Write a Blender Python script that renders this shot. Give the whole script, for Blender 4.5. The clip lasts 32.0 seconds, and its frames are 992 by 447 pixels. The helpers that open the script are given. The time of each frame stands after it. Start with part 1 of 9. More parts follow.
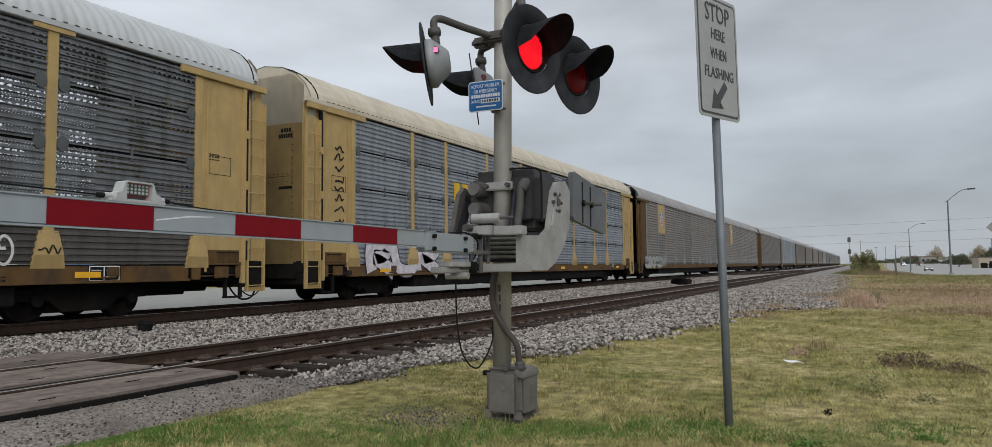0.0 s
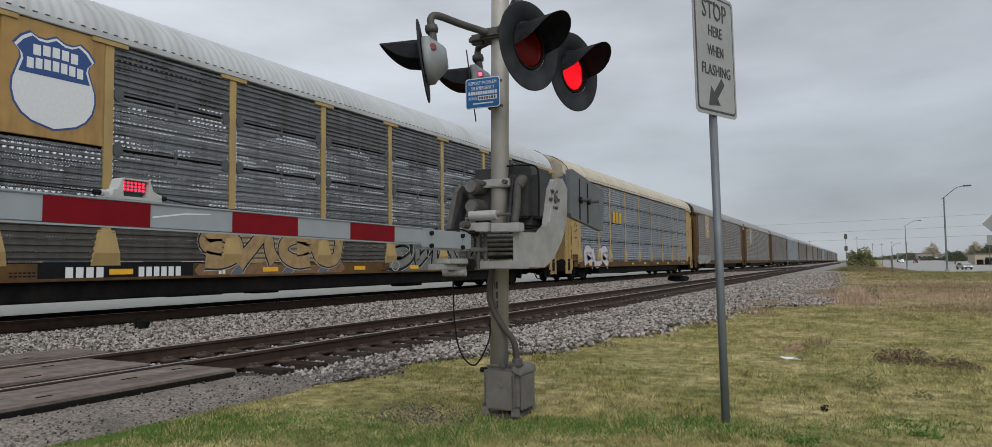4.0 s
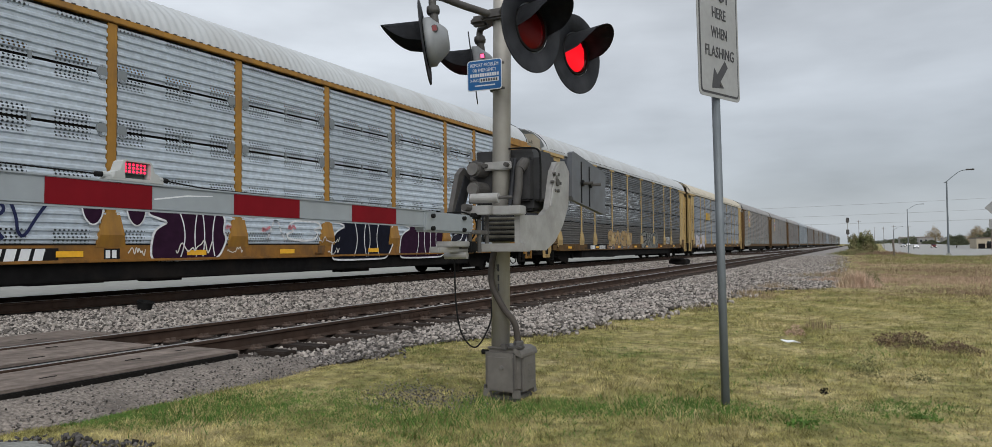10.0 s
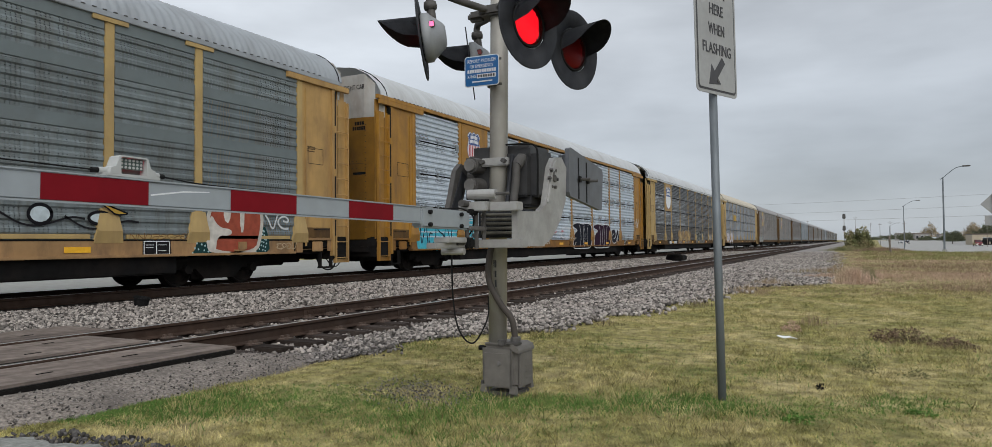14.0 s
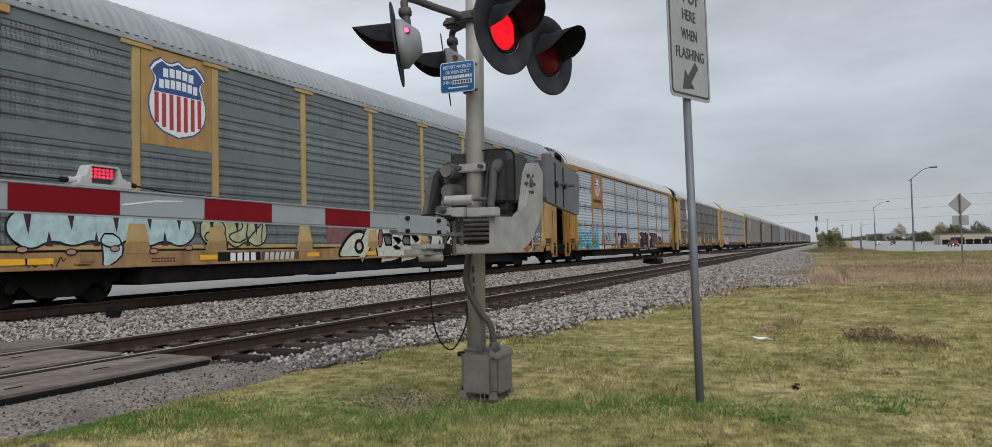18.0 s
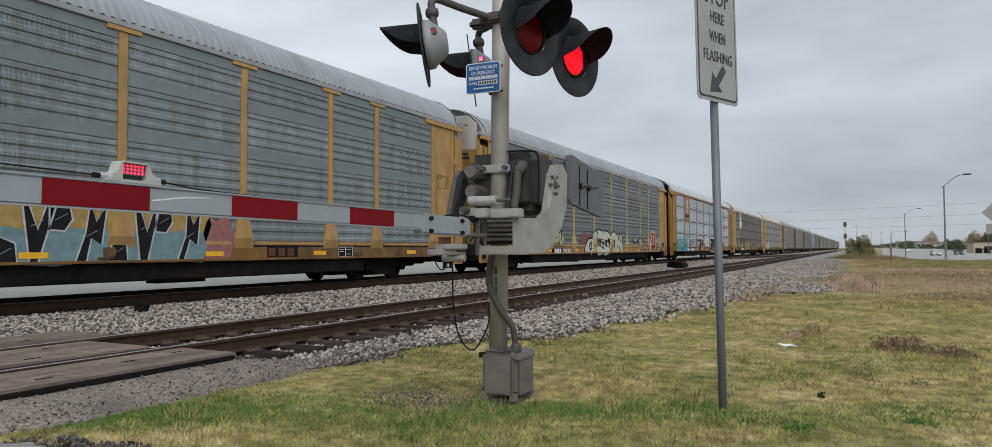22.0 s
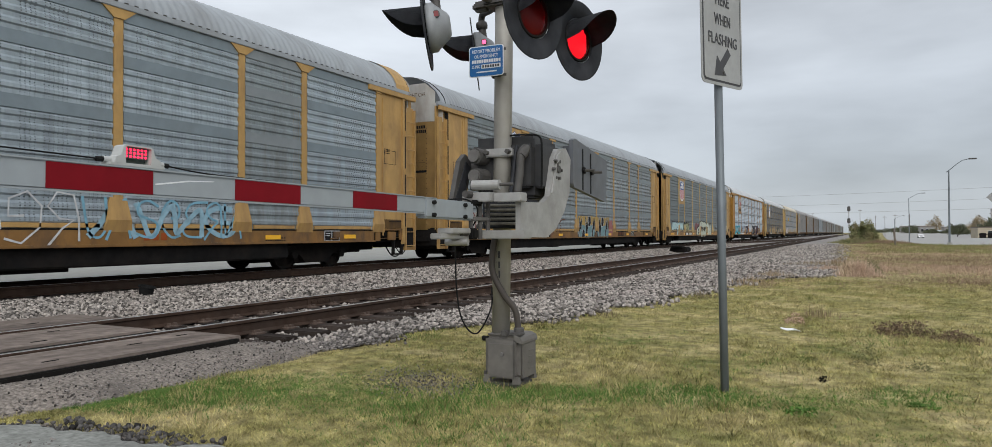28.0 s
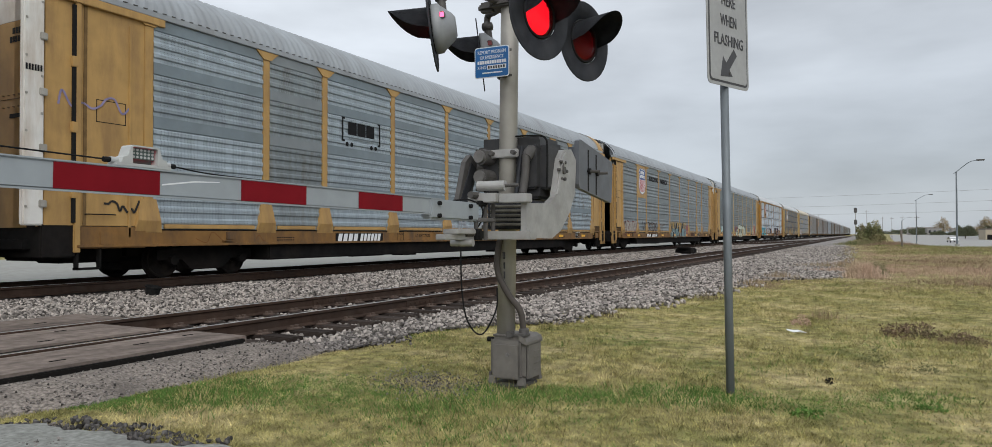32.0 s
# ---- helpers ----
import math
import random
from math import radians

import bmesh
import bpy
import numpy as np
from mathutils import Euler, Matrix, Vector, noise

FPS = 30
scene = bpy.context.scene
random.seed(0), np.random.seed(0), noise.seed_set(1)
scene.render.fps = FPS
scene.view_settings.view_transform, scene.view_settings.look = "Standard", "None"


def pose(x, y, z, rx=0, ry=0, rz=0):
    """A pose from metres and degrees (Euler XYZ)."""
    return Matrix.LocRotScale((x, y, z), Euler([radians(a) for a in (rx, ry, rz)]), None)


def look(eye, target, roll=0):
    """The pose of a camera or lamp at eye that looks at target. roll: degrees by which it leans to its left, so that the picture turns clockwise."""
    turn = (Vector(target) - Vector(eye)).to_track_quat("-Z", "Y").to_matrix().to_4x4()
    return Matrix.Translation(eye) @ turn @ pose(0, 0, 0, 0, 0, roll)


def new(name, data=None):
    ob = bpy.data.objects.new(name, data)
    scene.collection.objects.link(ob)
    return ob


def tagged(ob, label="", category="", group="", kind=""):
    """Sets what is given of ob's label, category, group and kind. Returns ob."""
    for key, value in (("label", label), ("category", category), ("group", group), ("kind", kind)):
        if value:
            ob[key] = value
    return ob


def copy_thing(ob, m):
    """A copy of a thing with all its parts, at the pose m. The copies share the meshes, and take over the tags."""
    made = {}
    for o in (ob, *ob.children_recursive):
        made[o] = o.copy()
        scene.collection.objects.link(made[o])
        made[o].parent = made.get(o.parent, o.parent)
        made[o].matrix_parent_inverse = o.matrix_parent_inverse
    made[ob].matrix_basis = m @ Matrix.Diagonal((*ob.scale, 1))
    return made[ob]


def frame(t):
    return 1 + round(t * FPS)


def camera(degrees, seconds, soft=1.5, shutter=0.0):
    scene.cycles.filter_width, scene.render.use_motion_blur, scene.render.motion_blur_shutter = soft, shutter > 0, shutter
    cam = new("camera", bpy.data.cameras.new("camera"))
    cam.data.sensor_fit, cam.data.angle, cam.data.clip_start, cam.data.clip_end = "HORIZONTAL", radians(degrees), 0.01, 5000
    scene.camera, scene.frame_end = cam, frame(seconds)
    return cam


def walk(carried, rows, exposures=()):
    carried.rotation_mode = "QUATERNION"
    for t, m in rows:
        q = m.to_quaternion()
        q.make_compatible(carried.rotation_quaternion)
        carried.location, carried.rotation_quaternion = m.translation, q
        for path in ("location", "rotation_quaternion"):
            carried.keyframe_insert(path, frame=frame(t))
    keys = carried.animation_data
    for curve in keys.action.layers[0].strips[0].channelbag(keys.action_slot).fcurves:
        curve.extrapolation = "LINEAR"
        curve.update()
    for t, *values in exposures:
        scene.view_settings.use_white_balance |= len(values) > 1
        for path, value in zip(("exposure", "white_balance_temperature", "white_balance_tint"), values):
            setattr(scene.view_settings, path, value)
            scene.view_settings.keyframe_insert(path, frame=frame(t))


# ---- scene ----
# The camera stands still and only turns: (seconds, yaw, pitch, roll).
EYE = (0.0, 0.0, 1.16)
TURNS = [
    (0, 27.23, 3.52, 0.61), (0.5, 27.20, 3.59, 0.65), (1, 26.69, 3.72, 1.01), (1.5, 26.83, 4.29, 0.91),
    (2, 26.88, 4.35, 0.85), (2.5, 27.02, 3.99, 0.77), (3, 27.09, 3.72, 0.71), (3.5, 27.14, 3.51, 0.70),
    (4, 27.01, 3.28, 0.66), (4.5, 27.36, 3.18, 0.59), (6.5, 27.45, 2.34, 0.65), (7, 27.51, 2.34, 0.58),
    (7.5, 27.52, 2.58, 0.61), (8, 27.56, 2.72, 0.51), (8.5, 27.40, 2.41, 0.42), (9, 27.15, 2.20, 0.50),
    (9.5, 27.00, 1.88, 0.52), (10, 27.13, 1.89, 0.52), (10.5, 27.07, 1.94, 0.44), (11, 27.08, 1.99, 0.47),
    (11.5, 27.14, 1.98, 0.47), (12, 26.92, 1.88, 0.55), (12.5, 26.90, 1.78, 0.57), (13, 26.91, 1.69, 0.58),
    (13.5, 26.91, 1.66, 0.48), (14, 26.90, 1.57, 0.50), (14.5, 26.88, 1.48, 0.54), (16.5, 26.73, 1.48, 0.55),
    (17, 26.77, 1.19, 0.54), (17.5, 26.79, 1.12, 0.48), (18, 25.10, 2.00, 1.24), (18.5, 23.85, 1.52, 1.46),
    (19, 25.01, 1.87, 1.31), (19.5, 25.86, 2.25, 1.00), (20, 26.45, 2.00, 0.63), (20.5, 26.84, 1.44, 0.39),
    (21, 26.88, 1.92, 0.37), (21.5, 26.97, 2.12, 0.29), (22, 26.96, 2.11, 0.29), (22.5, 27.02, 2.12, 0.26),
    (23, 27.02, 2.13, 0.22), (23.5, 27.09, 2.09, 0.22), (24, 27.15, 0.75, 0.22), (24.5, 27.40, -0.12, 0.32),
    (25, 27.36, 0.74, 0.17), (25.5, 27.48, 0.83, 0.14), (27.5, 27.15, 0.79, 0.25), (28, 27.20, 0.83, 0.22),
    (28.5, 27.32, 0.77, 0.15), (29, 27.31, 0.81, 0.15), (29.5, 27.15, 0.79, 0.22), (30, 27.25, 0.83, 0.22),
    (30.5, 27.41, 0.91, 0.21), (31, 27.27, 0.80, 0.15), (31.5, 27.78, 1.04, 0.12), (32, 27.63, 0.90, 0.12),
]
cam = camera(69.98, 32.0, soft=0.1, shutter=0.0)
walk(cam, [(t, pose(*EYE, 90 + p, r, y)) for t, y, p, r in TURNS],
     [(0, -0.14), (4.5, -0.17), (7, -0.02), (11, -0.03), (20, -0.02), (23.5, 0.0), (24.1, -0.04), (25, 0.07), (26, 0.10), (32, 0.09)])

# ---- world, sun, exposure ----
world = bpy.data.worlds.new("overcast_sky")
scene.world = world
world.use_nodes = True
wt = world.node_tree
wt.nodes.clear()
w_out = wt.nodes.new("ShaderNodeOutputWorld")
w_bg = wt.nodes.new("ShaderNodeBackground")
w_sky = wt.nodes.new("ShaderNodeTexSky")
w_sky.sky_type, w_sky.sun_disc = "NISHITA", False
w_sky.sun_elevation, w_sky.sun_rotation = radians(48), radians(200)
w_gain = wt.nodes.new("ShaderNodeVectorMath")
w_gain.operation = "SCALE"
w_gain.inputs["Scale"].default_value = 0.11
w_co = wt.nodes.new("ShaderNodeTexCoord")
w_sep = wt.nodes.new("ShaderNodeSeparateXYZ")
w_up = wt.nodes.new("ShaderNodeValToRGB")
w_up.color_ramp.elements[0].position, w_up.color_ramp.elements[0].color = 0.0, (0.55, 0.60, 0.66, 1)
w_up.color_ramp.elements[1].position, w_up.color_ramp.elements[1].color = 1.0, (0.785, 0.83, 0.885, 1)
w_mid = w_up.color_ramp.elements.new(0.30)
w_mid.color = (0.69, 0.735, 0.79, 1)
w_map = wt.nodes.new("ShaderNodeMapping")
w_map.inputs["Scale"].default_value = (1.5, 1.5, 5.0)
w_noise = wt.nodes.new("ShaderNodeTexNoise")
w_noise.inputs["Scale"].default_value = 1.7
w_noise.inputs["Detail"].default_value = 5.0
w_noise.inputs["Roughness"].default_value = 0.5
w_cl = wt.nodes.new("ShaderNodeMapRange")
w_cl.inputs["From Min"].default_value, w_cl.inputs["From Max"].default_value = 0.3, 0.7
w_cl.inputs["To Min"].default_value, w_cl.inputs["To Max"].default_value = 0.72, 1.17
w_mul = wt.nodes.new("ShaderNodeVectorMath")
w_mul.operation = "SCALE"
w_mix = wt.nodes.new("ShaderNodeMix")
w_mix.data_type = "RGBA"
w_mix.inputs["Factor"].default_value = 0.9
wt.links.new(w_sky.outputs[0], w_gain.inputs[0])
wt.links.new(w_co.outputs["Generated"], w_sep.inputs[0])
wt.links.new(w_sep.outputs["Z"], w_up.inputs[0])
wt.links.new(w_co.outputs["Generated"], w_map.inputs[0])
wt.links.new(w_map.outputs[0], w_noise.inputs["Vector"])
wt.links.new(w_noise.outputs[0], w_cl.inputs["Value"])
wt.links.new(w_up.outputs[0], w_mul.inputs[0])
wt.links.new(w_cl.outputs[0], w_mul.inputs["Scale"])
wt.links.new(w_gain.outputs[0], w_mix.inputs["A"])
w_side = wt.nodes.new("ShaderNodeMapRange")
w_side.inputs["From Min"].default_value, w_side.inputs["From Max"].default_value = -0.7, 0.35
w_side.inputs["To Min"].default_value, w_side.inputs["To Max"].default_value = 1.06, 0.80
wt.links.new(w_sep.outputs["X"], w_side.inputs["Value"])
w_dim = wt.nodes.new("ShaderNodeVectorMath")
w_dim.operation = "SCALE"
wt.links.new(w_mul.outputs[0], w_dim.inputs[0])
wt.links.new(w_side.outputs[0], w_dim.inputs["Scale"])
wt.links.new(w_dim.outputs[0], w_mix.inputs["B"])
wt.links.new(w_mix.outputs["Result"], w_bg.inputs["Color"])
wt.links.new(w_bg.outputs[0], w_out.inputs[0])
w_bg.inputs["Strength"].default_value = 1.0
sun = new("sun", bpy.data.lights.new("sun", "SUN"))
sun.data.energy, sun.data.angle, sun.data.color = 2.0, radians(60), (1.0, 0.985, 0.955)
sun.matrix_world = look((40, -50, 45), (0, 0, 0))
scene.view_settings.exposure = 0.0

# ---- materials ----


def link(nt, a, b):
    nt.links.new(a, b)


def mat(name, base, rough=0.6, metal=0.0, grain=8.0, amount=0.25, stain=None, stain_amount=0.0, stain_scale=0.7,
        bump=0.0, bump_scale=60.0, vary=0.0, island=0.0, streak=0.0, coat=0.0):
    """A weathered surface: grain and stains at two scales, relief, and variation from piece to piece."""
    m = bpy.data.materials.new(name)
    m.use_nodes = True
    nt = m.node_tree
    bsdf = nt.nodes["Principled BSDF"]
    bsdf.inputs["Roughness"].default_value = rough
    bsdf.inputs["Metallic"].default_value = metal
    bsdf.inputs["Coat Weight"].default_value = coat
    co = nt.nodes.new("ShaderNodeTexCoord").outputs["Object"]
    n1 = nt.nodes.new("ShaderNodeTexNoise")
    n1.inputs["Scale"].default_value, n1.inputs["Detail"].default_value = grain, 6
    link(nt, co, n1.inputs["Vector"])
    ramp = nt.nodes.new("ShaderNodeMapRange")
    ramp.inputs["From Min"].default_value, ramp.inputs["From Max"].default_value = 0.3, 0.7
    ramp.inputs["To Min"].default_value, ramp.inputs["To Max"].default_value = 1 - amount, 1 + amount
    link(nt, n1.outputs[0], ramp.inputs["Value"])
    sc = nt.nodes.new("ShaderNodeVectorMath")
    sc.operation = "SCALE"
    sc.inputs[0].default_value = base[:3]
    link(nt, ramp.outputs[0], sc.inputs["Scale"])
    out = sc.outputs[0]
    if stain_amount:
        mp = nt.nodes.new("ShaderNodeMapping")
        mp.inputs["Scale"].default_value = (1, 1 + 3 * streak, 1 - 0.85 * streak)
        link(nt, co, mp.inputs[0])
        n2 = nt.nodes.new("ShaderNodeTexNoise")
        n2.inputs["Scale"].default_value, n2.inputs["Detail"].default_value = stain_scale, 8
        n2.inputs["Roughness"].default_value = 0.65
        link(nt, mp.outputs[0], n2.inputs["Vector"])
        r2 = nt.nodes.new("ShaderNodeMapRange")
        r2.inputs["From Min"].default_value, r2.inputs["From Max"].default_value = 0.45, 0.68
        r2.inputs["To Min"].default_value, r2.inputs["To Max"].default_value = 0, stain_amount
        link(nt, n2.outputs[0], r2.inputs["Value"])
        mx = nt.nodes.new("ShaderNodeMix")
        mx.data_type = "RGBA"
        link(nt, r2.outputs[0], mx.inputs["Factor"])
        link(nt, out, mx.inputs["A"])
        mx.inputs["B"].default_value = (*stain, 1)
        out = mx.outputs["Result"]
    for on, amt in (("Object Info", vary), ("Geometry", island)):
        if not amt:
            continue
        src = nt.nodes.new("ShaderNodeObjectInfo" if on == "Object Info" else "ShaderNodeNewGeometry")
        r3 = nt.nodes.new("ShaderNodeMapRange")
        r3.inputs["To Min"].default_value, r3.inputs["To Max"].default_value = 1 - amt, 1 + amt
        link(nt, src.outputs["Random" if on == "Object Info" else "Random Per Island"], r3.inputs["Value"])
        s3 = nt.nodes.new("ShaderNodeVectorMath")
        s3.operation = "SCALE"
        link(nt, out, s3.inputs[0])
        link(nt, r3.outputs[0], s3.inputs["Scale"])
        out = s3.outputs[0]
    link(nt, out, bsdf.inputs["Base Color"])
    if bump:
        n4 = nt.nodes.new("ShaderNodeTexNoise")
        n4.inputs["Scale"].default_value, n4.inputs["Detail"].default_value = bump_scale, 5
        link(nt, co, n4.inputs["Vector"])
        bp = nt.nodes.new("ShaderNodeBump")
        bp.inputs["Strength"].default_value, bp.inputs["Distance"].default_value = bump, 0.01
        link(nt, n4.outputs[0], bp.inputs["Height"])
        link(nt, bp.outputs[0], bsdf.inputs["Normal"])
    return m


def perforated(name, base, py, pz, radius, zone, dirt, dirt_amount, group=0.0, rough=0.5, metal=0.25, open_rows=False, sparse=False, by_slits=False):
    """Corrugated steel sheet with real see-through holes in rows; zone: the share of each quarter metre of height that is pierced."""
    m = mat(name, base, rough, metal, 9.0, 0.14, dirt, dirt_amount, 1.6, streak=0.75, vary=0.12)
    nt = m.node_tree
    bsdf, outn = nt.nodes["Principled BSDF"], nt.nodes["Material Output"]
    co = nt.nodes.new("ShaderNodeTexCoord").outputs["Object"]
    sep = nt.nodes.new("ShaderNodeSeparateXYZ")
    link(nt, co, sep.inputs[0])

    def op(kind, a, b=None):
        n = nt.nodes.new("ShaderNodeMath")
        n.operation = kind
        for i, v in enumerate((a, b)):
            if v is None:
                continue
            if isinstance(v, (int, float)):
                n.inputs[i].default_value = v
            else:
                link(nt, v, n.inputs[i])
        return n.outputs[0]
    y, z = sep.outputs["Y"], sep.outputs["Z"]
    cell = lambda v, p: op("MULTIPLY", op("SUBTRACT", op("FRACT", op("DIVIDE", v, p)), 0.5), p)
    a, b = cell(y, py), cell(z, pz)
    dist = op("SQRT", op("ADD", op("MULTIPLY", a, a), op("MULTIPLY", b, b)))
    hole = op("LESS_THAN", dist, radius)
    hole = op("MULTIPLY", hole, op("LESS_THAN", op("FRACT", op("DIVIDE", z, 0.25)), zone))
    if group:
        hole = op("MULTIPLY", hole, op("LESS_THAN", op("FRACT", op("DIVIDE", y, group)), 0.6))
    if by_slits:
        away = op("ABSOLUTE", op("SUBTRACT", op("FRACT", op("ADD", z, 0.588)), 0.5))
        hole = op("MULTIPLY", hole, op("LESS_THAN", away, 0.235))
    if sparse:
        # columns of holes come and go
        ns = nt.nodes.new("ShaderNodeTexNoise")
        ns.inputs["Scale"].default_value, ns.inputs["Detail"].default_value = 4.0, 2
        ms_ = nt.nodes.new("ShaderNodeMapping")
        ms_.inputs["Scale"].default_value = (0, 1, 0)
        link(nt, co, ms_.inputs[0])
        link(nt, ms_.outputs[0], ns.inputs["Vector"])
        hole = op("MULTIPLY", hole, op("GREATER_THAN", ns.outputs[0], 0.46))
    if open_rows:
        # patches where a row of larger slots is still open
        a2, b2 = cell(y, 0.11), cell(z, 0.0917)
        slot = op("MULTIPLY", op("LESS_THAN", op("ABSOLUTE", a2), 0.034), op("LESS_THAN", op("ABSOLUTE", b2), 0.016))
        nz = nt.nodes.new("ShaderNodeTexNoise")
        nz.inputs["Scale"].default_value, nz.inputs["Detail"].default_value = 0.9, 1
        mp2 = nt.nodes.new("ShaderNodeMapping")
        mp2.inputs["Scale"].default_value = (0, 1, 3.5)
        link(nt, co, mp2.inputs[0])
        link(nt, mp2.outputs[0], nz.inputs["Vector"])
        hole = op("MAXIMUM", hole, op("MULTIPLY", slot, op("GREATER_THAN", nz.outputs[0], 0.52)))
    tr = nt.nodes.new("ShaderNodeBsdfTransparent")
    ms = nt.nodes.new("ShaderNodeMixShader")
    link(nt, hole, ms.inputs[0])
    link(nt, bsdf.outputs[0], ms.inputs[1])
    link(nt, tr.outputs[0], ms.inputs[2])
    link(nt, ms.outputs[0], outn.inputs["Surface"])
    return m


def dull(*ms):
    """Dusty, matt surfaces."""
    for m in ms:
        m.node_tree.nodes["Principled BSDF"].inputs["Specular IOR Level"].default_value = 0.12


def glow(name, color, strength):
    m = bpy.data.materials.new(name)
    m.use_nodes = True
    b = m.node_tree.nodes["Principled BSDF"]
    b.inputs["Base Color"].default_value = (*color, 1)
    b.inputs["Emission Color"].default_value = (*color, 1)
    b.inputs["Emission Strength"].default_value = strength
    return m


def patchy(name, colors, scale, rough=0.95, fine=40.0, island=0.0, bump=0.3, lo=0.34, hi=0.68, mid=0.0):
    """Ground cover: three colours mixed in soft patches, with a fine grain on top."""
    m = bpy.data.materials.new(name)
    m.use_nodes = True
    nt = m.node_tree
    bsdf = nt.nodes["Principled BSDF"]
    bsdf.inputs["Roughness"].default_value = rough
    bsdf.inputs["Specular IOR Level"].default_value = 0.15
    co = nt.nodes.new("ShaderNodeTexCoord").outputs["Object"]
    n1 = nt.nodes.new("ShaderNodeTexNoise")
    n1.inputs["Scale"].default_value, n1.inputs["Detail"].default_value = scale, 6
    n1.inputs["Roughness"].default_value = 0.6
    link(nt, co, n1.inputs["Vector"])
    cr = nt.nodes.new("ShaderNodeValToRGB")
    cr.color_ramp.elements[0].position, cr.color_ramp.elements[0].color = lo, (*colors[0], 1)
    cr.color_ramp.elements[1].position, cr.color_ramp.elements[1].color = hi, (*colors[2], 1)
    cr.color_ramp.elements.new((lo + hi) / 2).color = (*colors[1], 1)
    link(nt, n1.outputs[0], cr.inputs[0])
    n2 = nt.nodes.new("ShaderNodeTexNoise")
    n2.inputs["Scale"].default_value, n2.inputs["Detail"].default_value = fine, 4
    link(nt, co, n2.inputs["Vector"])
    r2 = nt.nodes.new("ShaderNodeMapRange")
    r2.inputs["From Min"].default_value, r2.inputs["From Max"].default_value = 0.3, 0.7
    r2.inputs["To Min"].default_value, r2.inputs["To Max"].default_value = 0.65, 1.3
    link(nt, n2.outputs[0], r2.inputs["Value"])
    s = nt.nodes.new("ShaderNodeVectorMath")
    s.operation = "SCALE"
    link(nt, cr.outputs[0], s.inputs[0])
    link(nt, r2.outputs[0], s.inputs["Scale"])
    out = s.outputs[0]
    if mid:
        n3 = nt.nodes.new("ShaderNodeTexNoise")
        n3.inputs["Scale"].default_value, n3.inputs["Detail"].default_value = 7.0, 3
        link(nt, co, n3.inputs["Vector"])
        r4 = nt.nodes.new("ShaderNodeMapRange")
        r4.inputs["From Min"].default_value, r4.inputs["From Max"].default_value = 0.32, 0.68
        r4.inputs["To Min"].default_value, r4.inputs["To Max"].default_value = 1 - mid, 1 + mid
        link(nt, n3.outputs[0], r4.inputs["Value"])
        s4 = nt.nodes.new("ShaderNodeVectorMath")
        s4.operation = "SCALE"
        link(nt, out, s4.inputs[0])
        link(nt, r4.outputs[0], s4.inputs["Scale"])
        out = s4.outputs[0]
    if island:
        g = nt.nodes.new("ShaderNodeNewGeometry")
        r3 = nt.nodes.new("ShaderNodeMapRange")
        r3.inputs["To Min"].default_value, r3.inputs["To Max"].default_value = 1 - island, 1 + island
        link(nt, g.outputs["Random Per Island"], r3.inputs["Value"])
        s3 = nt.nodes.new("ShaderNodeVectorMath")
        s3.operation = "SCALE"
        link(nt, out, s3.inputs[0])
        link(nt, r3.outputs[0], s3.inputs["Scale"])
        out = s3.outputs[0]
    link(nt, out, bsdf.inputs["Base Color"])
    if bump:
        bp = nt.nodes.new("ShaderNodeBump")
        bp.inputs["Strength"].default_value, bp.inputs["Distance"].default_value = bump, 0.03
        link(nt, n2.outputs[0], bp.inputs["Height"])
        link(nt, bp.outputs[0], bsdf.inputs["Normal"])
    return m


M_GRASS = patchy("mown_grass", ((0.215, 0.212, 0.076), (0.345, 0.308, 0.128), (0.47, 0.40, 0.20)), 1.1, island=0.42, bump=0, lo=0.34, hi=0.64, mid=0.38)
M_CLUMP = patchy("olive_grass_tufts", ((0.16, 0.165, 0.058), (0.30, 0.265, 0.11), (0.40, 0.335, 0.17)), 2.2, island=0.3, bump=0, lo=0.4, hi=0.62, mid=0.38)
M_TURF = patchy("turf", ((0.185, 0.182, 0.066), (0.285, 0.252, 0.106), (0.385, 0.325, 0.165)), 1.1, fine=70, lo=0.34, hi=0.64, mid=0.38)
M_DRY = patchy("dry_grass", ((0.20, 0.195, 0.085), (0.31, 0.235, 0.15), (0.34, 0.235, 0.175)), 0.22, island=0.35, bump=0)
M_PINK = patchy("reddish_dry_grass", ((0.40, 0.285, 0.20), (0.50, 0.35, 0.265), (0.42, 0.33, 0.20)), 0.5, island=0.3, bump=0)
M_PALEPINK = patchy("pale_reddish_dry_grass", ((0.52, 0.40, 0.30), (0.62, 0.46, 0.36), (0.50, 0.42, 0.27)), 0.5, island=0.25, bump=0)
M_BROWNGRASS = patchy("brown_dry_grass", ((0.205, 0.15, 0.098), (0.27, 0.185, 0.135), (0.225, 0.182, 0.10)), 0.45, island=0.35, bump=0)
M_VERGE = patchy("verge_grass", ((0.15, 0.17, 0.06), (0.22, 0.22, 0.085), (0.30, 0.245, 0.13)), 0.25, island=0.3, bump=0)
M_BUSH = patchy("dull_bush_leaves", ((0.13, 0.145, 0.065), (0.20, 0.195, 0.095), (0.28, 0.225, 0.135)), 0.9, island=0.35, bump=0)
M_GREEN = patchy("fresh_grass", ((0.07, 0.145, 0.03), (0.105, 0.195, 0.045), (0.19, 0.25, 0.075)), 1.2, island=0.3, bump=0)
# Leaves of the far trees, with distance haze mixed into the colours.
M_LEAF = patchy("leaves", ((0.075, 0.088, 0.055), (0.105, 0.115, 0.07), (0.14, 0.145, 0.085)), 0.9, island=0.4, bump=0)
